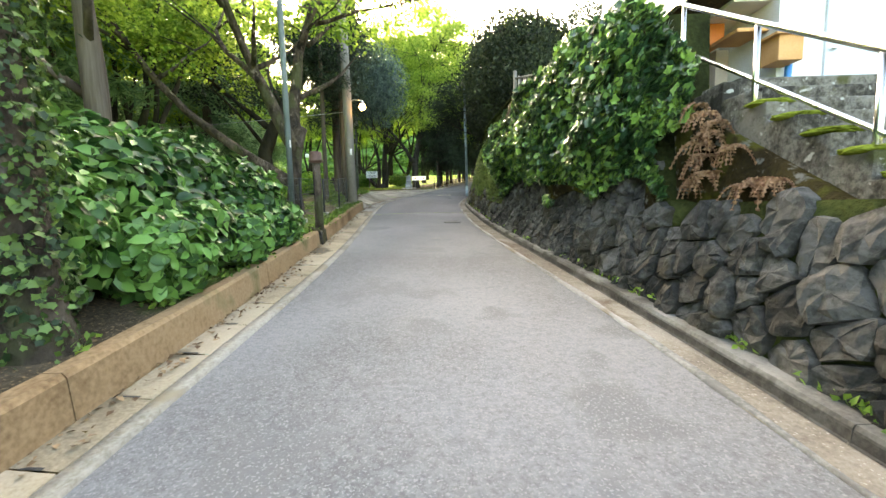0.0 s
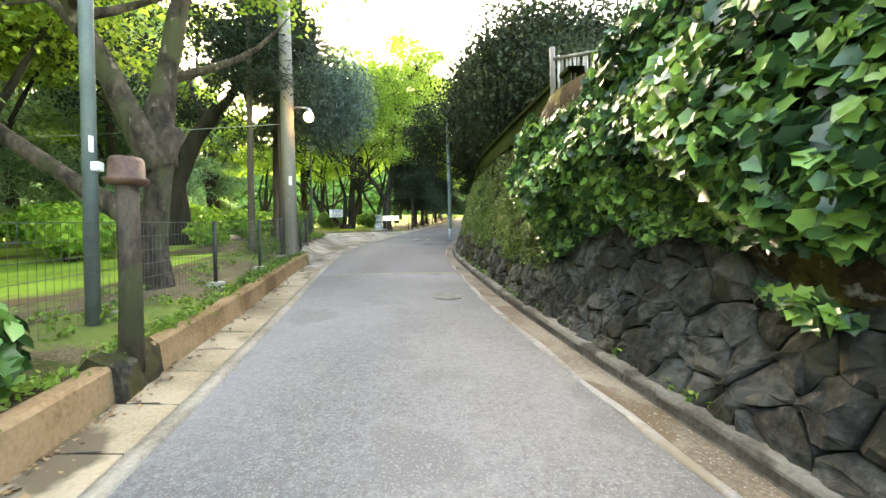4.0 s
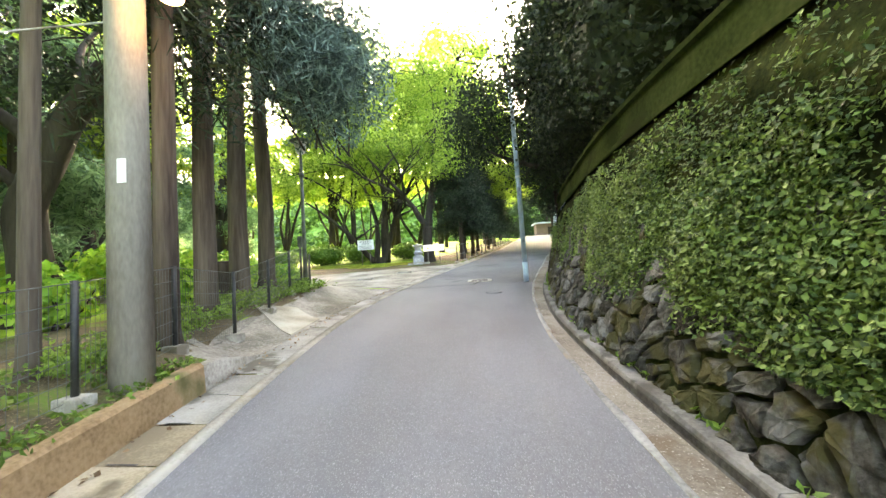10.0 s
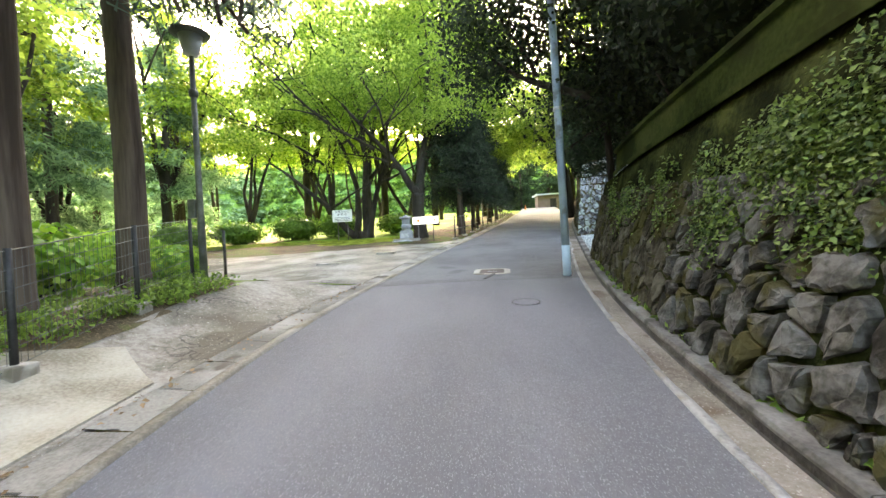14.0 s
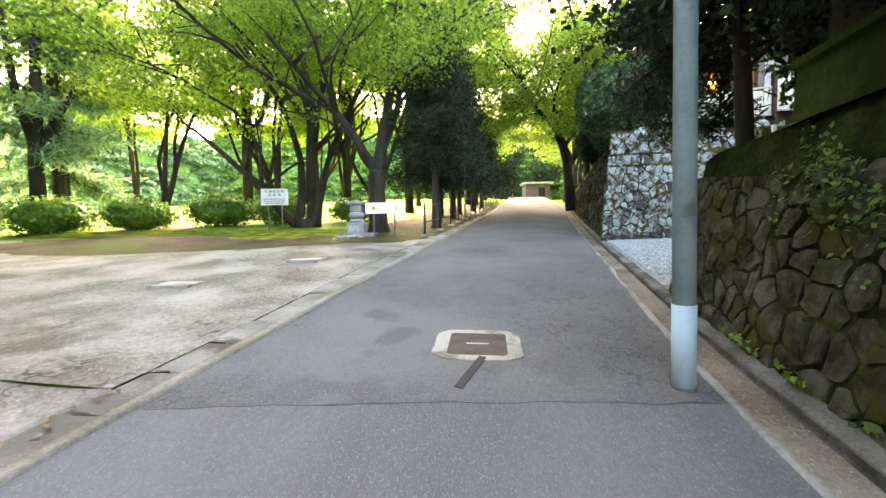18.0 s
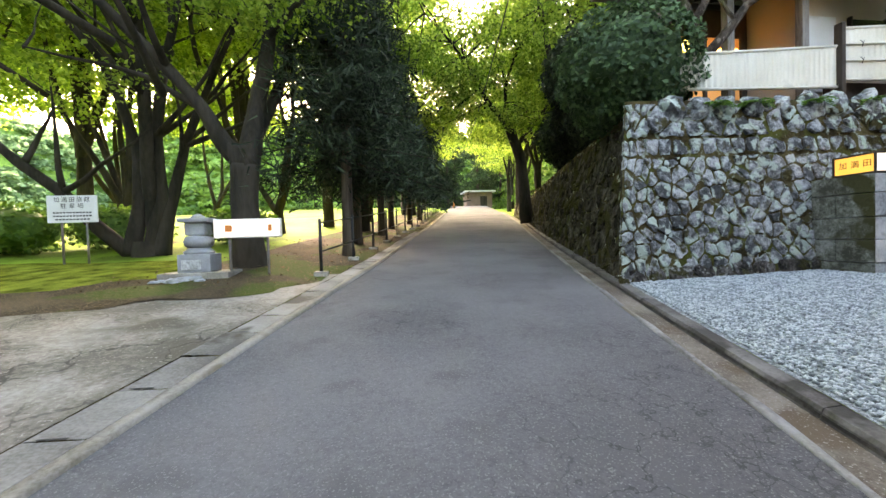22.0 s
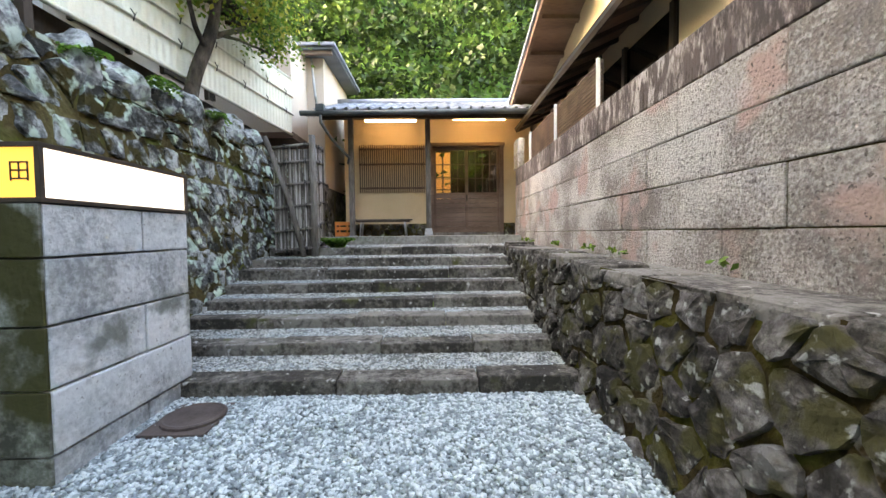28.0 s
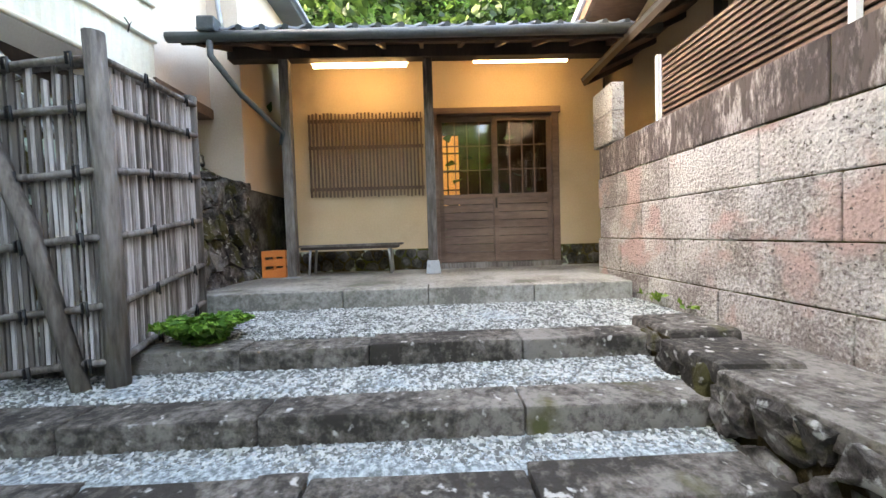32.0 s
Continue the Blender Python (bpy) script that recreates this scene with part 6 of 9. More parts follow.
part("pale_band", tube_mesh("pale_band", [(1.13, 23.97, 2.05), (1.127, 23.97, 2.62)], 0.078, 16), M_POLE_PALE, bp, "pale blue band at the foot")
part("ring", tube_mesh("ring", [(1.105, 23.97, 5.2), (1.105, 23.97, 5.26)], 0.085, 16), M_STEEL, bp)


def park_lamp():
    x, y = -5.05, 22.47
    z = ground(x, y)
    t = thing("park_lamp", "slender dark green park lamp with a white conical lantern", "street lamp", at=(x, y, z))
    part("post", tube_mesh("post", [(x, y, z), (x, y, z + 1.2), (x, y, z + 3.68)], [0.065, 0.05, 0.04], 12), M_LAMP_GREEN, t)
    part("collar", mesh_of("collar", *lathe([(0.05, 0), (0.07, 0.03), (0.07, 0.1), (0.05, 0.13)], 12, (x, y, z + 3.0)), True), M_LAMP_GREEN, t)
    part("switch_box", box((x - 0.16, y - 0.08, z + 1.05), (x - 0.04, y + 0.06, z + 1.35), 0.012), M_LAMP_GREEN, t)
    head = part("lantern", mesh_of("lantern", *lathe([(0.07, 0.0), (0.12, 0.05), (0.18, 0.34)], 16, (x, y, z + 3.66)), True), M_FROST, t, "frosted white glass")
    part("hood", mesh_of("hood", *lathe([(0.18, 0.33), (0.29, 0.36), (0.29, 0.38), (0.15, 0.45), (0.03, 0.49)], 20, (x, y, z + 3.66)), True), M_LAMP_GREEN, head, "dark flared hood")


park_lamp()


def board_sign(x, y, w, h, zb, zt, legs, name, label, lines):
    g = ground(x, y)
    t = thing(name, label, "sign", at=(x, y, g))
    b2 = part("board", box((x - w / 2, y - 0.015, zb), (x + w / 2, y + 0.015, zt), 0.006), M_SIGN_WHITE, t)
    for dx in legs:
        part("leg", tube_mesh("leg", [(x + dx, y + 0.03, ground(x + dx, y) - 0.05), (x + dx, y + 0.03, zt - 0.05)], 0.022, 8), M_WOOD_GREY, t)
    for k, (zz, ww, hh, n) in enumerate(lines):
        for j in range(n):
            cx = x - ww / 2 + ww * (j + 0.5) / n
            part("text_bar", box((cx - ww / n * 0.36, y - 0.019, zz - hh / 2), (cx + ww / n * 0.36, y - 0.016, zz + hh / 2)), M_INK, b2)
    return t


NOTICE = board_sign(-6.87, 35.75, 1.0, 0.6, 4.2, 4.8, (-0.25, 0.25), "notice_board", "white notice board with rows of dark writing on two posts", ((4.42, 0.78, 0.03, 12), (4.345, 0.78, 0.03, 12), (4.27, 0.7, 0.03, 10)))
for text, z, gap in (("加満田旅館", 4.7, 0.15), ("駐車場", 4.56, 0.17)):
    for k, ch in enumerate(text):
        lettering(ch, 0.125, Matrix.Translation((-6.87 + (k - (len(text) - 1) / 2) * gap, 35.732, z)) @ Matrix.Rotation(radians(90), 4, "X"), M_INK, NOTICE, "character")
guide = thing("lit_guide_sign", "glowing white guide sign on thin posts", "sign", at=(-2.5, 33.5, 3.0))
part("case", box((-3.05, 33.46, 3.72), (-1.9, 33.56, 4.06), 0.008), M_SIGN_WHITE, guide)
part("lit_face", box((-3.02, 33.452, 3.75), (-1.93, 33.459, 4.03)), glow("guide_glow", (1.0, 0.95, 0.86), 0.09), guide, "glowing face")
for x, w in ((-2.85, 0.07), (-2.78, 0.05), (-2.12, 0.07)):
    part("character_mark", box((x, 33.447, 3.83), (x + w, 33.45, 3.95)), M_ORANGE, guide)
for x in (-2.8, -2.15):
    part("leg", tube_mesh("leg", [(x, 33.52, 2.9), (x, 33.52, 3.75)], 0.025, 8), M_WOOD_GREY, guide)


def stone_lantern():
    x, y = -3.35, 33.6
    z = ground(x, y)
    t = thing("stone_guardian", "grey granite roadside stone pillar on a square base", "stone marker", at=(x, y, z))
    part("plate", box((x - 0.55, y - 0.35, z - 0.05), (x + 0.6, y + 0.35, z + 0.1), 0.02), M_SLAB, t)
    part("base", box((x - 0.27, y - 0.24, z + 0.1), (x + 0.27, y + 0.24, z + 0.42), 0.015), M_GRANITE, t)
    part("plaque", box((x - 0.2, y - 0.255, z + 0.15), (x + 0.12, y - 0.24, z + 0.32), 0.004), M_PILLAR, t)
    part("lotus_seat", mesh_of("lotus_seat", *lathe([(0.24, 0.42), (0.26, 0.46), (0.2, 0.5), (0.17, 0.53)], 20, (x, y, z)), True), M_GRANITE, t, "turned granite seat")
    part("drum", mesh_of("drum", *lathe([(0.17, 0.53), (0.23, 0.57), (0.245, 0.64), (0.225, 0.71), (0.16, 0.75)], 20, (x, y, z)), True), M_GRANITE, t, "rounded granite drum")
    part("head_block", box((x - 0.17, y - 0.17, z + 0.75), (x + 0.17, y + 0.17, z + 0.98), 0.03), M_GRANITE, t)
    cap = part("cap", box((x - 0.25, y - 0.25, z + 0.98), (x + 0.25, y + 0.25, z + 1.06), 0.03), M_GRANITE, t, "flat granite cap")
    part("finial", mesh_of("finial", *lathe([(0.13, 1.06), (0.1, 1.1), (0.03, 1.14)], 14, (x, y, z)), True), M_GRANITE, cap)
    rng = random.Random(44)
    for k in range(7):
        bm = bmesh.new()
        bmesh.ops.create_icosphere(bm, subdivisions=2, radius=1.0)
        px, py = x + rng.uniform(-0.65, 0.75), y - 0.42 + rng.uniform(-0.12, 0.1)
        s = rng.uniform(0.07, 0.13)
        for v in bm.verts:
            c = v.co * (1 + 0.3 * noise.noise(v.co * 1.8 + Vector((k, 0, 0))))
            v.co = Vector((px + c.x * s * 1.3, py + c.y * s, ground(px, py) + 0.02 + c.z * s * 0.6))
        part("edging_stone", bm, M_GRANITE, t)


stone_lantern()

# covers in the lane
mh = thing("manhole_cover", "round iron manhole cover in the asphalt", "manhole cover", at=(0.17, 11.44, 0.92))
zt = rise(11.44) + 0.021
dip = Matrix.Translation((0.17, 11.44, zt)) @ Matrix.Rotation(math.atan(0.088), 4, "X") @ Matrix.Translation((-0.17, -11.44, -zt))
for piece, prof in (("rim", [(0.25, -0.03), (0.25, 0.0), (0.232, 0.004), (0.227, -0.006)]), ("lid", [(0.222, -0.03), (0.222, 0.001), (0.185, 0.004), (0.176, 0.0), (0.148, 0.0), (0.143, 0.004), (0.0, 0.003)])):
    me = mesh_of(piece, *lathe(prof, 32, (0.17, 11.44, zt)))
    me.transform(dip)
    part(piece, me, M_IRON, mh)
patch = thing("round_patch", "pale round asphalt patch", "patch", at=(0.02, 21.9, 1.87))
me = mesh_of("disc", *lathe([(0.185, -0.04), (0.18, 0.0), (0.0, 0.002)], 28))
me.transform(Matrix.Translation((0.02, 21.9, rise(21.9) + 0.022)) @ Matrix.Rotation(math.atan(0.085), 4, "X"))
part("disc", me, M_ASPHALT_NEW, patch)
me = mesh_of("seam", *lathe([(0.202, -0.04), (0.2, 0.001), (0.183, 0.003), (0.181, -0.03)], 40))
me.transform(Matrix.Translation((0.02, 21.9, rise(21.9) + 0.022)) @ Matrix.Rotation(math.atan(0.085), 4, "X"))
part("seam", me, M_ASPHALT_DARK, patch, "dark tar seam")
hatch = thing("utility_hatch", "rusty square steel hatch in a pale concrete frame", "hatch", at=(-0.3, 24.85, 2.1))
tilt = Matrix.Translation((-0.25, 24.75, rise(24.75) + 0.016)) @ Matrix.Rotation(math.atan(0.098), 4, "X") @ Matrix.Rotation(radians(-6), 4, "Z")
bm = bmesh.new()
inner, outer = [], []
for k in range(48):
    a = 2 * math.pi * (k + 0.5) / 48
    c, d = math.cos(a), math.sin(a)
    r = 1 / max(abs(c), abs(d))
    inner.append((0.26 * c * r, 0.26 * d * r))
    r = min(r, 1.2) * (1 + 0.035 * noise.noise((c * 3, d * 3, 2)) + 0.02 * noise.noise((c * 11, d * 11, 2)))
    outer.append((0.385 * c * r, 0.345 * d * r))
rings = [[bm.verts.new(tilt @ Vector((x, y, z))) for x, y in pts] for pts, z in ((inner, -0.05), (inner, 0.012), (outer, 0.01), (outer, -0.05))]
for p, q in zip(rings, rings[1:]):
    for k in range(48):
        bm.faces.new((p[k], p[(k + 1) % 48], q[(k + 1) % 48], q[k]))
part("concrete_frame", bm, M_SLAB, hatch)
lid = part("steel_lid", box((-0.256, -0.256, -0.05), (0.256, 0.256, 0.008), 0.003, tilt), M_RUST, hatch, "brown steel lid")
part("lift_bar", box((-0.1, -0.012, 0.008), (0.1, 0.006, 0.014), 0.002, tilt), M_STEEL, lid)
part("tar_strip", box((0.1, -0.82, 0.0), (0.165, -0.26, 0.0145), 0.0, tilt @ Matrix.Rotation(radians(-17), 4, "Z")), M_INK, hatch, "black tar strip")
for x, y, s in ((-4.62, 27.2, 0.3), (-3.4, 29.25, 0.3)):
    c = thing("yard_cover", "pale square concrete drain cover in the yard", "drain cover", "yard covers", at=(x, y, ground(x, y)))
    part("slab", box((x - s, y - s, ground(x, y) - 0.05), (x + s, y + s, ground(x, y) + 0.03), 0.008, None), M_SLAB, c)
slab = thing("ramp_slab", "pale worn concrete slab on the sloping apron", "slab", at=(-4, 19, 1.8))
corners = [(-3.52, 18.25), (-3.54, 19.55), (-4.2, 20.0), (-4.72, 19.3)]
edge = [Vector(corners[k]).lerp(Vector(corners[(k + 1) % 4]), f) for k in range(4) for f in (0, 0.25, 0.5, 0.75)]
mid = Vector((-3.98, 19.25))
verts = [(mid.x, mid.y, ground(mid.x, mid.y) + 0.035)] + [(*mid.lerp(p, 0.6), ground(*mid.lerp(p, 0.6)) + 0.035) for p in edge] + [(p.x, p.y, ground(p.x, p.y) + 0.03) for p in edge] + [(p.x, p.y, ground(p.x, p.y) - 0.03) for p in edge]
faces = [(0, 1 + k, 1 + (k + 1) % 16) for k in range(16)] + [(1 + r * 16 + k, 17 + r * 16 + k, 17 + r * 16 + (k + 1) % 16, 1 + r * 16 + (k + 1) % 16) for r in (0, 1) for k in range(16)]
part("slab", mesh_of("slab", verts, faces), mat("tan_worn_slab", ((0.2, 0.175, 0.13), (0.34, 0.31, 0.25), (0.42, 0.39, 0.33)), big=1.2, fine=40, rough=0.9, bump=0.4), slab)

cable = thing("overhead_cable", "thin black overhead cable above the lane", "cable", at=(1.07, 23.97, 8.4))
part("wire", tube_mesh("wire", [(1.07 + 6.5 * k / 12, 23.97 + 42 * k / 12, 8.4 + 4.3 * k / 12 - 1.6 * math.sin(math.pi * k / 12)) for k in range(13)], 0.014, 5), M_INK, cable)
cable2 = thing("park_cable", "thin cable strung through the park trees", "cable", at=(-8, 14, 5))
part("wire", tube_mesh("wire", [(-22 + 18.3 * k / 8, 12 + 3.3 * k / 8, 4.4 + 0.6 * k / 8 - 0.5 * math.sin(math.pi * k / 8)) for k in range(9)], 0.009, 5), M_GRANITE, cable2)

# shed at the end of the lane
sh = thing("roadside_shed", "small open-fronted wooden shed at the top of the lane", "shed", at=(13.5, 82, 8))
part("wall", box((11.6, 82.4, 8.0), (15.4, 85, 10.2), 0.02), mat("pinkish_shed_board", ((0.2, 0.13, 0.1), (0.3, 0.2, 0.155)), big=1, fine=20, rough=0.85, bump=0.3), sh)
part("doorway", box((13.6, 82.3, 8.1), (14.6, 82.42, 9.6), 0.01), M_WOOD_DARK, sh)
part("roof", box((11.2, 81.8, 10.2), (15.8, 85.4, 10.4), 0.02), M_WHITE, sh)
cone = thing("traffic_cone", "orange traffic cone by the lane", "cone", at=(8.2, 74, 7.2))
part("cone_body", mesh_of("cone_body", *lathe([(0.16, 0), (0.03, 0.65)], 12, (8.2, 74, rise(74))), True), M_ORANGE, cone)
part("base", box((8.0, 73.8, rise(74) - 0.02), (8.4, 74.2, rise(74) + 0.04), 0.01), M_ORANGE, cone)

# upper right steps, rail and house seen at the start
stairs = thing("side_steps", "mossy worn concrete steps up to the roadside house", "steps", at=(3.5, 3, 1.3))
srng = random.Random(31)
for k in range(7):
    y0, z = 2.38 + k * 0.277, 1.46 + k * 0.166
    bm = box((2.86, y0, z - 0.4), (5.6, y0 + 0.42, z), 0.018)
    for v in bm.verts:
        v.co += Vector((0, 0.01 * noise.noise(v.co * 6), 0.008 * noise.noise(v.co * 4)))
    part("side_step", bm, M_STEP, stairs)
    bm = box((2.68 + 0.03 * srng.random(), y0 - 0.02, z - 0.45), (2.865, y0 + 0.3, z - 0.03 + srng.uniform(-0.015, 0.01)), 0.025)
    for v in bm.verts:
        v.co += Vector((0.015 * noise.noise(v.co * 5), 0.012 * noise.noise(v.co * 7), 0.012 * noise.noise(v.co * 4)))
    string = part("edge_block", bm, M_STEP, stairs, "crumbling mossy edge block")
    if k < 5:
        lump = bmesh.new()
        bmesh.ops.create_icosphere(lump, subdivisions=3, radius=1.0)
        for v in lump.verts:
            c = v.co * (1 + 0.25 * noise.noise(v.co * 3 + Vector((k * 5, 0, 0))))
            v.co = Vector((2.82 + 0.2 * c.x, y0 + 0.1 + 0.13 * c.y, z - 0.02 + 0.035 * c.z))
        part("moss_cushion", lump, M_MOSS, string, "yellow-green moss cushion")
structure("steps_bank", strip("steps_bank", 2.0, 4.6, 0.1, lambda y: [(2.5 + 0.05 * noise.noise((y * 3, 0, 1)), y, 1.12), (2.54 + 0.06 * noise.noise((y * 4, 1, 1)), y, 1.14 + 0.22 * max(0, y - 2.4)), (2.62 + 0.05 * noise.noise((y * 4, 2, 1)), y, 1.16 + 0.56 * max(0, y - 2.45)), (2.95, y, 1.16 + 0.56 * max(0, y - 2.45))], True, False), M_JOINT_DARK, "dark earth bank beside the steps", "ground")
structure("steps_base", mesh_of("steps_base", [(2.6, -4, 1.22), (14, -4, 1.22), (14, 2.45, 1.15), (2.64, 2.45, 1.15), (2.64, 4.3, 2.2), (14, 4.3, 2.2), (14, 6.0, 2.42), (2.8, 6.0, 2.42)], [(0, 1, 2, 3), (3, 2, 5, 4), (4, 5, 6, 7)]), M_SOIL, "earth bank under the steps", "ground")
hr = thing("hand_rail", "bright stainless steel handrail", "handrail", at=(2.76, 2.5, 1.4))
pts = [(2.76, 1.9, 1.72), (2.76, 2.69, 2.19), (2.76, 3.72, 2.8), (2.76, 4.86, 3.5), (2.76, 4.94, 3.53), (2.77, 5.3, 3.53)]
part("top_bar", tube_mesh("top_bar", pts, 0.027, 10), M_STAINLESS, hr)
part("mid_bar", tube_mesh("mid_bar", [(2.76, 1.9, 1.24), (2.76, 2.69, 1.71), (2.76, 3.71, 2.33), (2.76, 4.8, 2.98)], 0.02, 10), M_STAINLESS, hr)
for y, z0, z1 in ((2.69, 1.28, 2.19), (3.71, 1.75, 2.8), (4.8, 2.4, 3.47)):
    part("rail_post", tube_mesh("rail_post", [(2.76, y, z0), (2.76, y, z1)], 0.024, 10), M_STAINLESS, hr)
rh = thing("roadside_house", "white rendered house with an orange-red canopy above the steps", "house", at=(6, 6, 2.5))
part("wall", box((4.42, 5.6, 2.4), (10, 9.5, 6.5)), M_WHITE, rh)
part("wall", box((3.6, 6.75, 2.4), (4.415, 9.5, 6.2)), M_WHITE, rh)
door = part("door", box((5.0, 5.565, 2.5), (5.62, 5.597, 4.6), 0.006), M_DOOR_BLUE, rh, "pale blue-grey sheet door")
part("door_knob", mesh_of("door_knob", *lathe([(0.012, 0), (0.035, 0.01), (0.035, 0.03), (0.01, 0.05)], 10, (5.08, 5.54, 3.2)), True), M_STAINLESS, door)
part("downpipe", tube_mesh("downpipe", [(6.3, 5.54, 2.45), (6.3, 5.54, 6.4)], 0.035, 8), M_WHITE, rh)
part("pillar", box((4.22, 6.5, 2.45), (4.41, 6.74, 3.6), 0.01), M_PLASTER_PALE, rh)
part("doorway", box((3.7, 6.7, 2.45), (4.2, 6.748, 3.7)), M_GLASS_DARK, rh, "dark doorway")
aw = part("canopy", box((3.98, 6.3, 3.6), (4.2, 6.74, 3.9), 0.015), M_ORANGE, rh, "orange-red canopy end")
part("canopy_soffit", box((4.0, 5.75, 3.55), (4.41, 6.29, 3.6), 0.008), M_WOODBOX, aw, "orange-brown boarded soffit")
part("canopy_top", box((3.9, 5.7, 3.905), (4.415, 6.74, 3.97), 0.01), M_WHITE, aw)
bx = part("meter_box", box((4.2, 5.3, 3.02), (4.5, 5.597, 3.32), 0.01), M_WOODBOX, rh, "orange wooden box")
part("box_lid", box((4.14, 5.26, 3.32), (4.52, 5.597, 3.35), 0.005), M_WOODBOX, bx)
part("pipe", tube_mesh("pipe", [(4.5, 5.53, 2.45), (4.52, 5.53, 3.03)], 0.04, 8), M_BLUE, rh, "blue pipe")
part("gutter", tube_mesh("gutter", [(4.6, 5.4, 4.75), (8.5, 5.4, 4.75)], 0.05, 8), M_POLE, rh)
part("landing", box((2.84, 4.32, 2.3), (10, 6.76, 2.445), 0.015), M_STEP, rh)
vh = thing("villa_roof_house", "house with a brown eave above the ivy wall", "house", at=(9, 18, 4))
part("wall", box((7.0, 17.2, 3.9), (13, 22, 7.9)), M_PLASTER_PALE, vh)
m = Matrix.Translation((6.3, 16.4, 8.2)) @ Matrix.Rotation(radians(-14), 4, "Y")
rf = part("roof", box((0, 0, 0), (5.5, 6.4, 0.08), 0.01, m), M_TILE_DARK, vh)
part("soffit", box((0.02, 0.02, -0.05), (5.5, 6.3, -0.003), 0.0, m), M_WOOD, rf)
part("fascia", box((-0.03, -0.03, -0.1), (5.5, 0.02, 0.1), 0.0, m), M_WOOD, rf)


def bamboo_hedge():
    t = thing("split_bamboo_fence", "weathered grey bamboo fence on top of the wall", "fence", at=(2, 11.2, 4))
    a, b2 = Vector((1.95, 11.25, 3.9)), Vector((4.4, 10.6, 4.05))
    n = 40
    rng = random.Random(14)
    for k in range(n):
        p = a.lerp(b2, (k + 0.5) / n)
        part("bamboo_cane", tube_mesh("bamboo_cane", [p, p + Vector((rng.uniform(-0.02, 0.02), 0, 0.86 + rng.uniform(-0.05, 0.05)))], 0.022, 6), M_WOOD_PALE, t)
    for z in (0.25, 0.85):
        part("rail", tube_mesh("rail", [a + Vector((0, -0.03, z)), b2 + Vector((0, -0.03, z))], 0.03, 7), M_WOOD_GREY, t)
    part("end_post", tube_mesh("end_post", [a + Vector((0, 0, -0.1)), a + Vector((0, 0, 1.05))], 0.045, 8), M_WOOD_GREY, t)


bamboo_hedge()


# ---- plants ----
def limb(a, b, r0, r1, rng, bend=0.12, n=7):
    a, b = Vector(a), Vector(b)
    size = (b - a).length
    side = Vector((rng.uniform(-1, 1), rng.uniform(-1, 1), rng.uniform(-0.3, 0.6)))
    pts = []
    for k in range(n):
        s = k / (n - 1)
        pts.append(a.lerp(b, s) + side * (size * bend * math.sin(math.pi * s)) + Vector((rng.uniform(-1, 1), rng.uniform(-1, 1), rng.uniform(-1, 1))) * size * 0.012)
    return pts, [r0 + (r1 - r0) * (k / (n - 1)) ** 0.8 for k in range(n)]


def bark_mesh(name, pts, rad, seed, sides=14, step=0.16):
    """A trunk with ridges, lumps and hollows along a path with radii."""
    pts = [Vector(p) for p in pts]
    run = [0.0]
    for a, b in zip(pts, pts[1:]):
        run.append(run[-1] + (b - a).length)
    n = max(4, min(44, int(run[-1] / step)))
    s = np.linspace(0, run[-1], n)
    path = np.c_[[np.interp(s, run, [p[k] for p in pts]) for k in range(3)]].T
    soft = path.copy()
    soft[1:-1] = (path[:-2] + 2 * path[1:-1] + path[2:]) / 4
    verts, faces = tube([tuple(p) for p in soft], [float(r) for r in np.interp(s, run, rad)], sides)
    for k in range(n):
        c = Vector(soft[k])
        for j in range(sides):
            v = verts[k * sides + j]
            d = v - c
            ridge = 0.16 * noise.noise(Vector((j * 1.1, s[k] * 0.9, seed))) + 0.2 * noise.noise(d.normalized() * 1.4 + Vector((0, 0, s[k] * 0.8 + seed)))
            verts[k * sides + j] = c + d * (1 + float(ridge))
    return mesh_of(name, verts, faces, True)


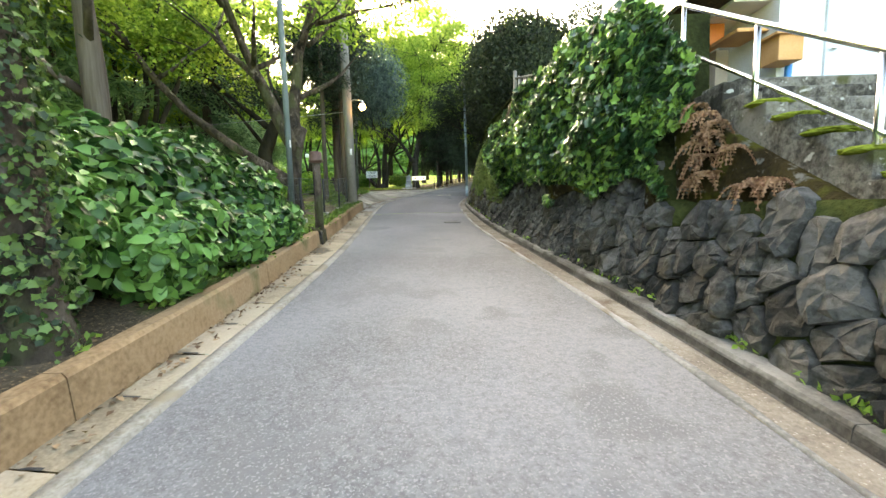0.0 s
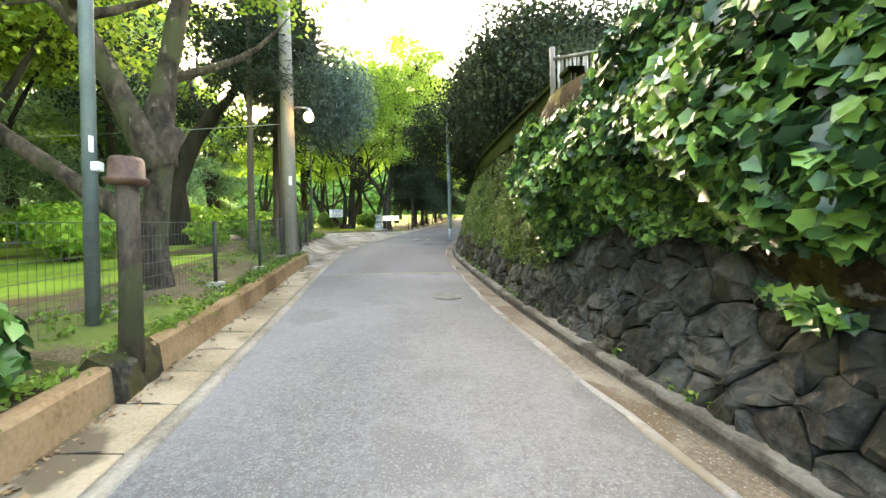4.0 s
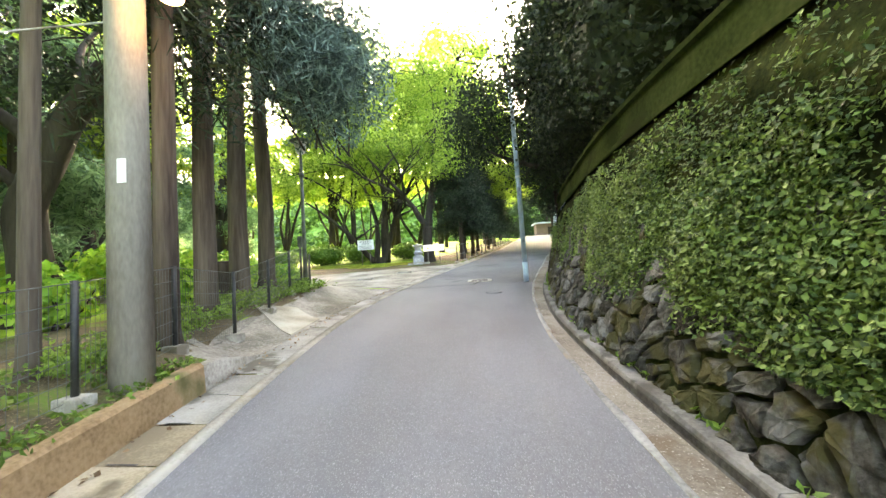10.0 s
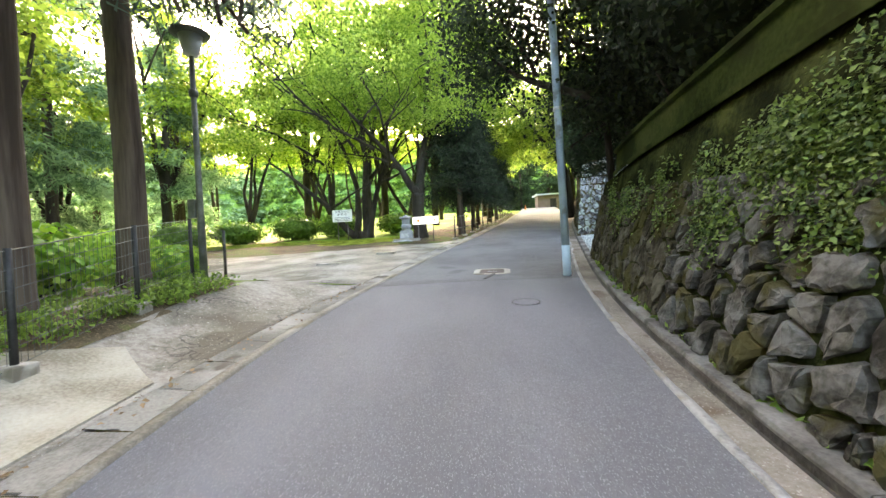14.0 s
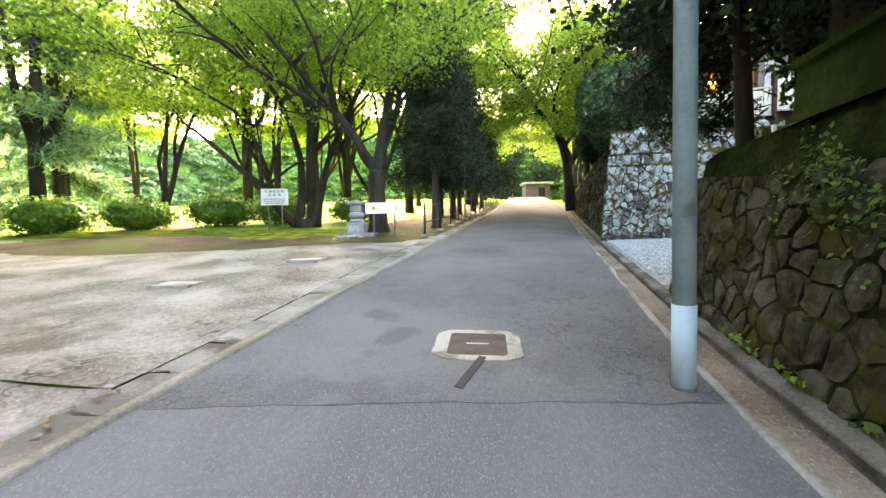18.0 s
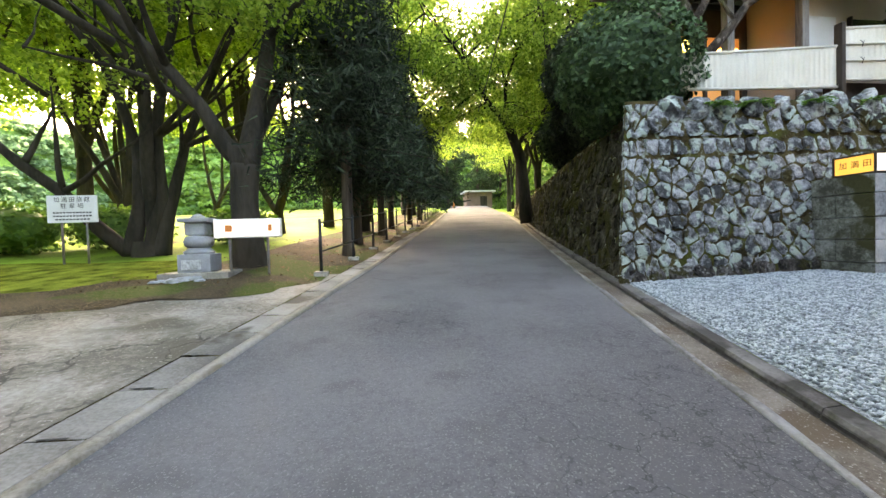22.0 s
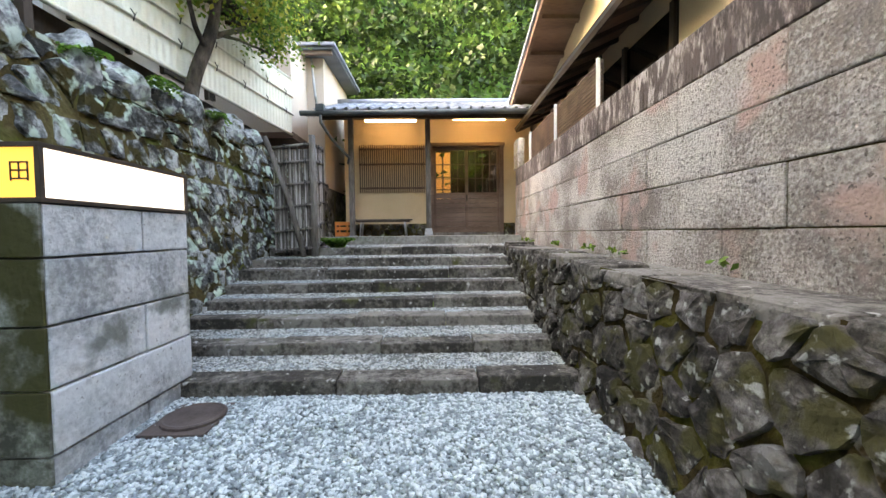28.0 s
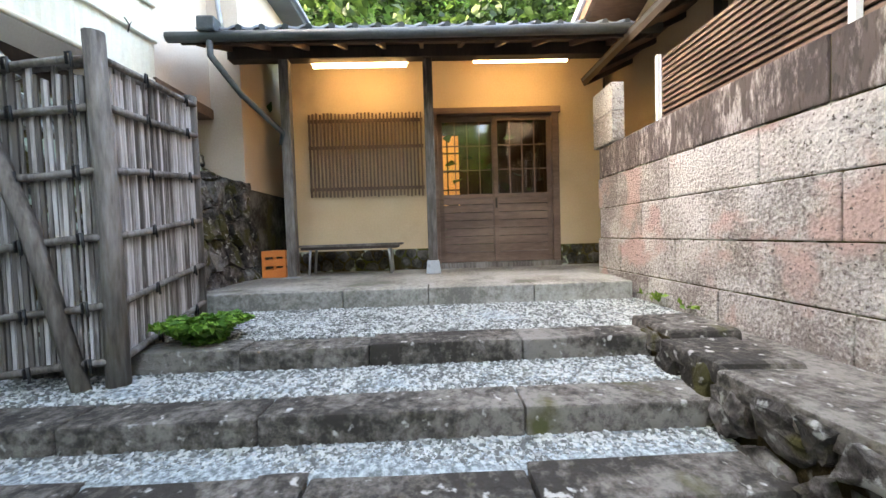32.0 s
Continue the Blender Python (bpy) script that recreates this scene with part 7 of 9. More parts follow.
def tree(name, label, at, trunk, limbs, clumps, bark, leafing, leaf=0.09, per=350, clump=0.7, flat=0.5, seed=1, twigs=True, group="", shape="leaf", long=1.0, forks=0):
    """trunk: points with radii; limbs: (from, to, r0, r1); clumps: centres of leaf masses."""
    rng, nr = random.Random(seed), np.random.default_rng(seed)
    t = thing(name, label, "tree", group, at=at)
    part("trunk", bark_mesh("trunk", [p for p, _ in trunk], [r for _, r in trunk], seed), bark, t)
    ends = []
    for a, b2, r0, r1 in limbs:
        pts, rad = limb(a, b2, r0, r1, rng)
        part("limb", bark_mesh("limb", pts, rad, seed) if r0 > 0.09 else tube_mesh("limb", pts, rad, 7), bark, t)
        ends.append(pts)
        if forks and r0 > 0.06:
            for _ in range(forks):
                src = pts[rng.randint(2, len(pts) - 2)]
                way = (pts[-1] - pts[0]).normalized() * rng.uniform(0.3, 1.0) + Vector((rng.uniform(-1, 1), rng.uniform(-1, 1), rng.uniform(-0.1, 0.7)))
                far = src + way.normalized() * (pts[-1] - pts[0]).length * rng.uniform(0.35, 0.6)
                sub_pts, sub_rad = limb(src, far, r0 * 0.42, 0.014, rng, 0.1, 6)
                part("branch", tube_mesh("branch", sub_pts, sub_rad, 6), bark, t)
                ends.append(sub_pts)
    twig = []
    spots, ups = [], []
    for c in clumps:
        c = Vector(c)
        if twigs and ends:
            src = min((p for pts in ends for p in pts[2:]), key=lambda p: (p - c).length)
            if (src - c).length < 4.5:
                pts, rad = limb(src, c, 0.028, 0.007, rng, 0.1, 5)
                twig.append(tube(pts, rad, 4, False))
        s = clump * rng.uniform(0.7, 1.3)
        off = nr.normal(size=(per, 3)) * (s, s, s * flat) * 0.6
        spots.append(np.asarray(c) + off)
    if twig:
        tagged(part("twig", joined("twig", twig, True), bark, t), kind="stuff")
    if spots:
        spots = np.concatenate(spots)
        tagged(part("crown", cards("crown", spots, leaf * nr.uniform(0.6, 1.3, len(spots)), spread=0.8, rng=nr, shape=shape, long=long), leafing, t), kind="stuff")
    return t


def blob_points(rng, centre, radii, n, shell=0.75, under=0.0):
    """Points in the outer part of an uneven rounded mass."""
    v = rng.normal(size=(n, 3))
    v /= np.linalg.norm(v, axis=1, keepdims=True)
    k = shell + (1 - shell) * rng.random(n)
    lump = 1 + 0.16 * np.array([noise.noise(Vector(w) * 2.2 + Vector(centre)) for w in v])
    p = v * (k * lump)[:, None] * radii + centre
    return p, v


def shrub(name, label, centre, radii, n, leaf, leafing, seed=1, shape="leaf", spread=0.7, core=True, group="", shell=0.7, category="bush", stems=None, long=1.0):
    nr = np.random.default_rng(seed)
    t = thing(name, label, category, group, at=(centre[0], centre[1], centre[2] - radii[2]))
    p, v = blob_points(nr, np.array(centre), np.array(radii), n, shell)
    tagged(part("foliage", cards("foliage", p, leaf * nr.uniform(0.6, 1.25, n), ups=v * 1.0 + np.array((0, 0, 0.35)), spread=spread, rng=nr, shape=shape, long=long), leafing, t), kind="stuff")
    rng = random.Random(seed)
    twig = []
    for k in range(stems or 6):
        a = (centre[0] + rng.uniform(-0.3, 0.3) * radii[0], centre[1] + rng.uniform(-0.3, 0.3) * radii[1], centre[2] - radii[2] * 1.05)
        b2 = (centre[0] + rng.uniform(-0.7, 0.7) * radii[0], centre[1] + rng.uniform(-0.7, 0.7) * radii[1], centre[2] + rng.uniform(0, 0.6) * radii[2])
        pts, rad = limb(a, b2, 0.025, 0.008, rng, 0.1, 5)
        twig.append(tube(pts, rad, 5, False))
    tagged(part("stem", joined("stem", twig, True), M_BARK_DARK, t), kind="stuff")
    if core:
        bm = bmesh.new()
        bmesh.ops.create_icosphere(bm, subdivisions=3, radius=1.0)
        for q in bm.verts:
            k = 0.74 * (1 + 0.16 * noise.noise(q.co.normalized() * 2.2 + Vector(centre)))
            q.co = Vector((q.co.x * radii[0] * k, q.co.y * radii[1] * k, q.co.z * radii[2] * k)) + Vector(centre)
        part("inner_shade", bm, leafing, t)
    return t


def ring(rng, centre, radii, n, low=-0.4):
    """Centres of leaf masses spread through an uneven dome."""
    out = []
    while len(out) < n:
        v = Vector((rng.uniform(-1, 1), rng.uniform(-1, 1), rng.uniform(low, 1)))
        if 0.35 < v.length < 1.0 and noise.noise(v * 1.7 + Vector(centre)) > -0.35:
            out.append((centre[0] + v.x * radii[0], centre[1] + v.y * radii[1], centre[2] + v.z * radii[2]))
    return out


rt = random.Random(77)
# maple by the fence
gz = ground(-4.0, 10.7)
tree("maple_tree", "forked mossy maple with spreading limbs by the fence", (-4.0, 10.7, gz),
     [((-4.0, 10.7, gz - 0.1), 0.25), ((-4.02, 10.68, gz + 0.5), 0.18), ((-3.98, 10.72, gz + 1.2), 0.165), ((-3.95, 10.75, gz + 1.9), 0.19), ((-3.8, 10.9, gz + 2.3), 0.15)],
     [((-3.95, 10.75, gz + 1.8), (-3.5, 11.4, 6.8), 0.22, 0.08), ((-3.95, 10.75, gz + 1.7), (-5.2, 10.0, 6.6), 0.2, 0.06), ((-4.0, 10.7, gz + 0.8), (-8.3, 10.3, 6.3), 0.15, 0.06), ((-3.5, 11.4, 6.4), (-0.6, 12.2, 7.3), 0.07, 0.02), ((-4.6, 10.4, 4.6), (-6.6, 12.6, 7.4), 0.09, 0.03), ((-5.2, 10.0, 6.2), (-6.4, 7.0, 7.6), 0.07, 0.02), ((-3.6, 11.2, 5.8), (-3.0, 14.0, 8.3), 0.07, 0.02)],
     ring(rt, (-5.0, 10.4, 7.3), (4.6, 4.2, 1.6), 34, -0.5) + [(-8.4, 10.2, 6.3), (-7.6, 9.4, 5.9), (-6.8, 10.4, 5.2), (-1.2, 12, 7.4), (-2.0, 12.2, 7.6)], M_BARK, L_MAPLE, 0.12, 260, 0.85, 0.26, 3, forks=3)
# second maple further in the bed
gz = ground(-5.4, 6.5)
tree("maple_tree", "slender maple behind the hydrangeas", (-5.6, 6.6, gz), [((-5.6, 6.6, gz - 0.1), 0.2), ((-5.5, 6.6, gz + 2), 0.17), ((-5.6, 6.5, 8), 0.1)],
     [((-5.55, 6.6, 3.2), (-8.0, 5.5, 5.8), 0.08, 0.02), ((-5.55, 6.6, 4.0), (-3.8, 5.2, 6.4), 0.07, 0.02), ((-5.6, 6.5, 6), (-6.4, 8.2, 8.5), 0.06, 0.02)],
     ring(rt, (-6.4, 6.4, 6.9), (3.4, 3.2, 1.9), 30, -0.6), M_BARK_CEDAR, L_MAPLE, 0.12, 260, 0.9, 0.3, 4)
# ivy-clad trunk close by the start
iv = thing("ivy_clad_tree", "mossy tree trunk wrapped in small ivy beside the gutter", "tree", at=(-2.4, 2.5, 0.3))
part("trunk", bark_mesh("trunk", [(-2.4, 2.5, 0.2), (-2.47, 2.5, 0.7), (-2.5, 2.5, 1.6), (-2.58, 2.48, 3), (-2.6, 2.5, 5.5)], [0.24, 0.18, 0.16, 0.15, 0.13], 5, 16, 0.1), M_BARK, iv)
nr = np.random.default_rng(21)
zz, aa = 0.45 + 4.7 * nr.random(6500) ** 0.9, nr.uniform(0, 2 * np.pi, 6500)
rr = 0.17 + np.abs(nr.normal(size=6500)) * 0.075 * (0.35 + 0.5 * np.sin(zz * 4.1 + aa) ** 2 + zz / 4)
tagged(part("ivy", cards("ivy", np.c_[-2.47 - 0.03 * zz + rr * np.cos(aa), 2.5 + rr * np.sin(aa), zz], 0.05 * nr.uniform(0.6, 1.3, 6500), ups=np.c_[np.cos(aa), np.sin(aa), 0.3 + 0 * aa], spread=0.6, rng=nr, shape="ivy"), L_FENCE, iv), kind="stuff")
# dark leaning tree in the park
gz = ground(-8.2, 18.4)
tree("dark_tree", "dark crooked tree on the lawn", (-8.2, 18.4, gz), [((-8.2, 18.4, gz - 0.2), 0.5), ((-8.2, 18.4, gz + 0.5), 0.33), ((-8.3, 18.3, gz + 2), 0.3), ((-7.7, 18.4, gz + 3.4), 0.26), ((-7.0, 18.6, gz + 4.6), 0.2)],
     [((-7.0, 18.6, gz + 4.4), (-5.6, 18.2, 9.5), 0.16, 0.05), ((-7.9, 18.4, gz + 3), (-10.6, 17, 7.6), 0.15, 0.04), ((-8.2, 18.4, gz + 2.2), (-9.5, 16.6, 6.4), 0.1, 0.03), ((-7.4, 18.5, gz + 4), (-8.6, 20.5, 9), 0.1, 0.03)],
     ring(rt, (-8, 18, 8.0), (4.0, 3.2, 2.6), 44, -0.8), M_BARK_DARK, L_DARK, 0.12, 300, 0.8, 0.5, 6)


def cedar(x, y, r, top, low, crown_r, seed, n=60, leafing=None, label="tall straight cedar with drooping dark branches", group="cedar grove", per=300, leaf=0.16):
    z = ground(x, y)
    rng, nr = random.Random(seed), np.random.default_rng(seed)
    t = thing("cedar_tree", label, "tree", group, at=(x, y, z))
    part("trunk", tube_mesh("trunk", [(x, y, z - 0.2), (x, y, z + 0.25), (x + rng.uniform(-0.03, 0.03), y, z + 2), (x + rng.uniform(-0.1, 0.1), y, z + 6), (x, y, top)], [r * 1.5, r * 1.1, r, r * 0.85, 0.03], 12), M_BARK_CEDAR, t)
    spots, boughs, ups = [], [], []
    for k in range(n):
        f = (k + rng.random()) / n
        h = low + (top - low) * f
        a = rng.uniform(0, 2 * math.pi)
        reach = crown_r * (1.05 - 0.85 * f) * rng.uniform(0.6, 1.1)
        end = Vector((x + reach * math.cos(a), y + reach * math.sin(a), h - reach * rng.uniform(0.15, 0.4)))
        pts, rad = limb((x, y, h), end, 0.035, 0.008, rng, 0.06, 5)
        boughs.append(tube(pts, rad, 4, False))
        s = nr.random((per, 1)) ** 0.7
        base = np.array((x, y, h)) + s * (np.array(end) - (x, y, h))
        base += nr.normal(size=(per, 3)) * (0.22, 0.22, 0.12) * (0.5 + s)
        base[:, 2] -= np.abs(nr.normal(size=per)) * 0.22
        spots.append(base)
    tagged(part("bough", joined("bough", boughs, True), M_BARK_DARK, t), kind="stuff")
    spots = np.concatenate(spots)
    tagged(part("crown", cards("crown", spots, leaf * nr.uniform(0.6, 1.4, len(spots)), ups=np.array((0, 0, 0.4)), spread=0.9, rng=nr, shape="needle", long=1.6), leafing or L_DARK, t), kind="stuff")
    return t


cedar(-4.15, 16.4, 0.13, 13, 5.2, 1.8, 11, 34)
cedar(-4.6, 15.3, 0.08, 9, 6, 1.2, 12, 16)
cedar(-4.95, 18.25, 0.17, 15, 7.4, 2.4, 13, 44)
cedar(-5.45, 20.05, 0.19, 15, 7.4, 2.6, 14, 46)
cedar(-6.0, 22.2, 0.2, 15, 7.6, 2.6, 15, 46)
shrub("cedar_bough", "hanging mass of dusty green cedar foliage over the lane edge", (-3.5, 20.2, 7.4), (1.7, 1.9, 2.1), 16000, 0.17, leaf_mat("dusty_cedar_needle", (0.04, 0.07, 0.06), (0.16, 0.24, 0.2), 0.75, 0.3), 41, "needle", 0.8, False, category="tree bough", long=1.8, shell=0.15)
# park trees further back
k = 0
for x, y in ((-13, 22), (-16, 27), (-19, 20), (-22, 30), (-12.5, 12), (-15, 7), (-18, 14), (-24, 10), (-23, 22), (-14, 2), (-20, 3), (-28, 16), (-27, 30), (-17, 38), (-24, 40), (-31, 36), (-9.5, 3.5), (-8, -1), (-20, 25), (-26, 25), (-17, 31), (-21, 17), (-26, 36), (-14.5, 15), (-30, 24), (-19, 9)):
    k += 1
    cedar(x, y, 0.2 + 0.04 * (k % 3), 14 + (k * 37 % 5) + (6 if k > 19 else 0), 3.4 + (k % 3) * 1.0, 3.3 + (0.5 if k > 19 else 0), 100 + k, 44, L_CEDAR, "tall cedar with hanging green sprays in the park", "park cedars", 330, 0.32)
for k, (x, y, r) in enumerate(((-8.5, 15.0, 0.8), (-10.4, 16.6, 0.9), (-12.2, 15.5, 0.9), (-6.9, 20.5, 0.7), (-9.5, 21.5, 0.9), (-11.8, 20.2, 0.9), (-8.2, 24.2, 0.8), (-14.5, 17.5, 1.0), (-9.2, 12.2, 0.7), (-11, 11, 0.8))):
    shrub("park_shrub", "bright green broad-leaved shrub on the lawn", (x, y, ground(x, y) + r * 0.8), (r * 1.3, r * 1.2, r * 0.8), 1500, 0.17, L_SHRUB, 200 + k, group="park shrubs")
for k, (x, y, r) in enumerate(((-13, 37, 1.0), (-10.5, 38.5, 1.1), (-15.5, 36, 1.1), (-8.2, 39.5, 1.0), (-18.5, 35.5, 1.2), (-4.9, 40, 0.9), (-21, 33, 1.2))):
    shrub("yard_shrub", "dark green rounded shrub behind the yard", (x, y, ground(x, y) + r * 0.6), (r * 1.5, r * 1.2, r * 0.75), 1300, 0.15, L_GREEN, 230 + k, group="yard shrubs")
for k, (x, y, r) in enumerate(((-6.0, 19.1, 0.5), (-6.5, 21.3, 0.6), (-5.9, 23.0, 0.4), (-6.8, 17.4, 0.55))):
    shrub("fence_side_shrub", "bright leafy shrub behind the mesh fence", (x, y, ground(x, y) + r * 0.85), (r * 1.1, r * 1.1, r * 0.95), 900, 0.15, L_SHRUB, 260 + k, "broad", 0.6, False, "fence side shrubs", 0.3, stems=9)
stump = thing("tree_stump", "cut brown tree stump behind the fence", "tree stump", at=(-5.75, 20.2, ground(-5.75, 20.2)))
sz = ground(-5.75, 20.2)
part("stump_body", bark_mesh("stump_body", [(-5.75, 20.2, sz - 0.1), (-5.75, 20.2, sz + 0.15), (-5.76, 20.2, sz + 0.5), (-5.76, 20.2, sz + 0.8)], [0.36, 0.28, 0.26, 0.26], 8, 18, 0.08), M_BARK_CEDAR, stump)
part("cut_face", mesh_of("cut_face", *lathe([(0.25, 0.0), (0.24, 0.012), (0.0, 0.016)], 22, (-5.76, 20.2, sz + 0.795))), M_WOOD_GREY, stump, "weathered cut face")
# hydrangeas in the bed
k = 0
for x, y, r, h in ((-3.6, 2.0, 0.7, 1.6), (-5.2, 3.9, 1.0, 1.9), (-5.4, 5.6, 1.0, 1.7), (-4.2, 6.4, 0.8, 1.4), (-2.95, 2.9, 0.6, 1.25), (-3.3, 3.9, 0.85, 1.5), (-2.75, 4.3, 0.55, 0.85), (-3.5, 5.2, 0.9, 1.55), (-2.85, 5.5, 0.5, 0.8), (-3.3, 6.4, 0.75, 1.2), (-2.95, 7.2, 0.42, 0.6), (-4.3, 3.0, 0.9, 1.7), (-4.5, 4.8, 0.9, 1.7), (-2.5, 3.6, 0.5, 0.75), (-2.5, 4.9, 0.45, 0.7), (-2.6, 6.2, 0.4, 0.6), (-2.9, 1.2, 0.5, 0.8), (-3.6, 0.6, 0.9, 1.5)):
    k += 1
    shrub("hydrangea", "leafy green hydrangea bush in the planting bed", (x, y, ground(x, y) + h * 0.52), (r, r, h * 0.55), 2300, 0.15, L_HYDRANGEA, 300 + k, "broad", 0.5, False, "hydrangeas", 0.45, stems=9)
# maples round the yard
gz = ground(-6.2, 37.3)
stems = [((-6.5, 37.2, gz), (-8.6, 36.6, 10.5)), ((-6.2, 37.5, gz), (-6.8, 37.8, 14)), ((-6.0, 37.3, gz), (-4.6, 37.6, 13)), ((-6.7, 37.4, gz), (-11, 37.0, 7.6)), ((-5.9, 37.2, gz), (-3.4, 36.2, 9.0))]
limbs = [(a, b2, 0.2, 0.05) for a, b2 in stems] + [((-8.0, 36.8, 7.4), (-11.5, 33.5, 9.2), 0.07, 0.02), ((-6.6, 37.7, 8), (-7.5, 33, 10.2), 0.08, 0.02), ((-4.9, 37.5, 8.4), (-3.0, 33.6, 9.8), 0.07, 0.02)]
tree("maple_tree", "many-stemmed maple behind the notice board", (-6.2, 37.3, gz), [((-6.2, 37.3, gz - 0.2), 0.42), ((-6.2, 37.3, gz + 0.35), 0.3)], limbs, ring(rt, (-7.0, 35.6, 9.2), (6.4, 5.2, 2.4), 36, -0.9) + ring(rt, (-7.5, 38, 14.5), (6.4, 4.5, 5.0), 110, -0.8), M_BARK_DARK, L_MAPLE, 0.12, 380, 1.15, 0.17, 23, forks=4)
gz = ground(-2.85, 34.6)
limbs = [((-2.85, 34.6, gz + 2.0), (-5.8, 33.0, 9.0), 0.2, 0.05), ((-2.85, 34.6, gz + 2.0), (-1.8, 35.4, 14), 0.22, 0.05), ((-2.85, 34.6, gz + 2.2), (-3.6, 37, 14), 0.16, 0.04), ((-4.6, 33.7, 7.2), (-7.4, 30.2, 9.4), 0.09, 0.02), ((-2.3, 34.8, 8), (0.4, 32.2, 9.6), 0.08, 0.02), ((-4.0, 34, 6.4), (-4.2, 30.5, 9), 0.08, 0.02)]
tree("maple_tree", "large maple beside the lit guide sign", (-2.85, 34.6, gz), [((-2.85, 34.6, gz - 0.2), 0.42), ((-2.85, 34.6, gz + 0.3), 0.3), ((-2.9, 34.6, gz + 1.2), 0.27), ((-2.85, 34.6, gz + 2.1), 0.27)], limbs, ring(rt, (-3.4, 32.8, 9.4), (5.8, 5.2, 2.2), 34, -0.8) + ring(rt, (-2.4, 36.5, 14.6), (6.2, 4.5, 5.2), 125, -0.8), M_BARK_DARK, L_MAPLE, 0.12, 380, 1.15, 0.17, 24, forks=4)
for k, (x, y, top) in enumerate(((-9.5, 42, 12), (-14, 40, 10), (-4.5, 43.5, 14), (-1.0, 50, 17), (2.0, 56, 18), (-19, 33, 9), (-12, 46, 10), (-7.5, 48, 11), (-3, 56, 12), (-12, 56, 12), (-20, 46, 11), (-9.5, 5.5, 10), (-8.5, 1.0, 9.5), (-13, 9.5, 11), (-11, 14.5, 10), (-16, 19, 11), (-12, -4, 10), (-15, 25, 10))):
    gz = ground(x, y)
    limbs = [((x, y, gz + 0.9), (x + rt.uniform(-3, 3), y + rt.uniform(-2, 2), gz + top * 0.8), 0.13, 0.03) for _ in range(4)]
    tree("park_maple", "maple with layered yellow-green foliage", (x, y, gz), [((x, y, gz - 0.2), 0.24), ((x, y, gz + 1.0), 0.17)], limbs, ring(rt, (x, y, gz + top * 0.74), (3.8, 3.6, top * 0.3), 60, -0.8), M_BARK_DARK, L_MAPLE, 0.19, 250, 1.1, 0.28, 400 + k, group="park maples")
# dark conifers along the upper lane
for k, (x, y, h) in enumerate(((-0.95, 35.9, 11), (-0.9, 38.4, 12.2), (-0.2, 41, 12), (0.2, 44, 11.5), (1.2, 47, 11), (2.0, 50.5, 11))):
    cedar(x, y, 0.13, h + 0.6 * (k % 2), ground(x, y) + 2.2, 2.5, 500 + k, 64, L_DARK, "dark roadside conifer with a dense crown", "roadside conifers", 260, 0.2)
# tree leaning over the lane from the upper wall
tree("roadside_maple", "mossy maple leaning over the upper lane", (6.6, 44, 5.6), [((6.6, 44, 4.2), 0.3), ((6.4, 44, 7.2), 0.24), ((5.6, 43.5, 8.8), 0.2)],
     [((5.6, 43.5, 8.6), (3.2, 42, 11.5), 0.14, 0.04), ((6.2, 44, 7.8), (8.5, 43, 11), 0.12, 0.04), ((5.8, 43.6, 8.4), (5.4, 40, 11), 0.1, 0.03), ((4.4, 43, 10), (1.5, 40, 12), 0.08, 0.02)],
     ring(rt, (4.8, 42, 11.4), (5.2, 5.0, 2.6), 70, -0.7) + ring(rt, (5.0, 43.5, 9.2), (3.6, 3.4, 1.6), 26, -0.8), M_BARK_DARK, L_MAPLE, 0.12, 380, 1.0, 0.24, 51, forks=3)
for k, (x, y) in enumerate(((9, 52), (12, 60), (14, 70), (13.8, 64), (4, 68), (0, 76), (17, 78), (10.5, 46))):
    gz = rise(y) + 1.5
    tree("lane_maple", "maple with bright layered foliage above the lane", (x, y, gz), [((x, y, gz - 2), 0.25), ((x, y, gz + 2), 0.2)], [((x, y, gz + 1.5), (x + rt.uniform(-3, 3), y - 2, gz + 8), 0.13, 0.03) for _ in range(3)],
         ring(rt, (x, y, gz + 6.5), (4.2, 4.0, 3.6), 46, -0.9), M_BARK_DARK, L_MAPLE, 0.17, 280, 1.1, 0.3, 600 + k, group="lane maples")
for k, (x, y) in enumerate(((6, 90), (10.5, 93), (15, 90), (19.5, 92), (24, 88), (1, 92), (12.5, 97), (8, 98), (18, 98))):
    cedar(x, y, 0.25, 24 + (k * 3 % 5), 9.0, 3.8, 560 + k, 46, L_DARKWOOD, "dark cedar at the edge of the woods", "woodland cedars", 200, 0.5)
for name2, tx, ty, c, r, seed2 in (("lane_maple", 9.6, 50.0, (5.6, 48.0, 12.6), (4.8, 4.0, 3.4), 661), ("lane_maple", 1.4, 57.0, (4.0, 56.0, 15.0), (5.2, 4.0, 4.6), 662)):
    gz = rise(ty) + 0.6
    tree(name2, "maple with bright layered foliage above the lane", (tx, ty, gz), [((tx, ty, gz - 1), 0.26), ((tx, ty, gz + 3), 0.2)], [((tx, ty, gz + 2.5), (c[0], c[1], c[2]), 0.14, 0.03), ((tx, ty, gz + 2.8), ((tx + c[0]) / 2, c[1] - 1.5, c[2] + 1), 0.12, 0.03), ((tx, ty, gz + 2), (tx, ty - 2, c[2]), 0.1, 0.03)],
         ring(rt, c, r, 45, -0.9), M_BARK_DARK, L_MAPLE, 0.15, 300, 1.1, 0.24, seed2, group="lane maples", forks=2)
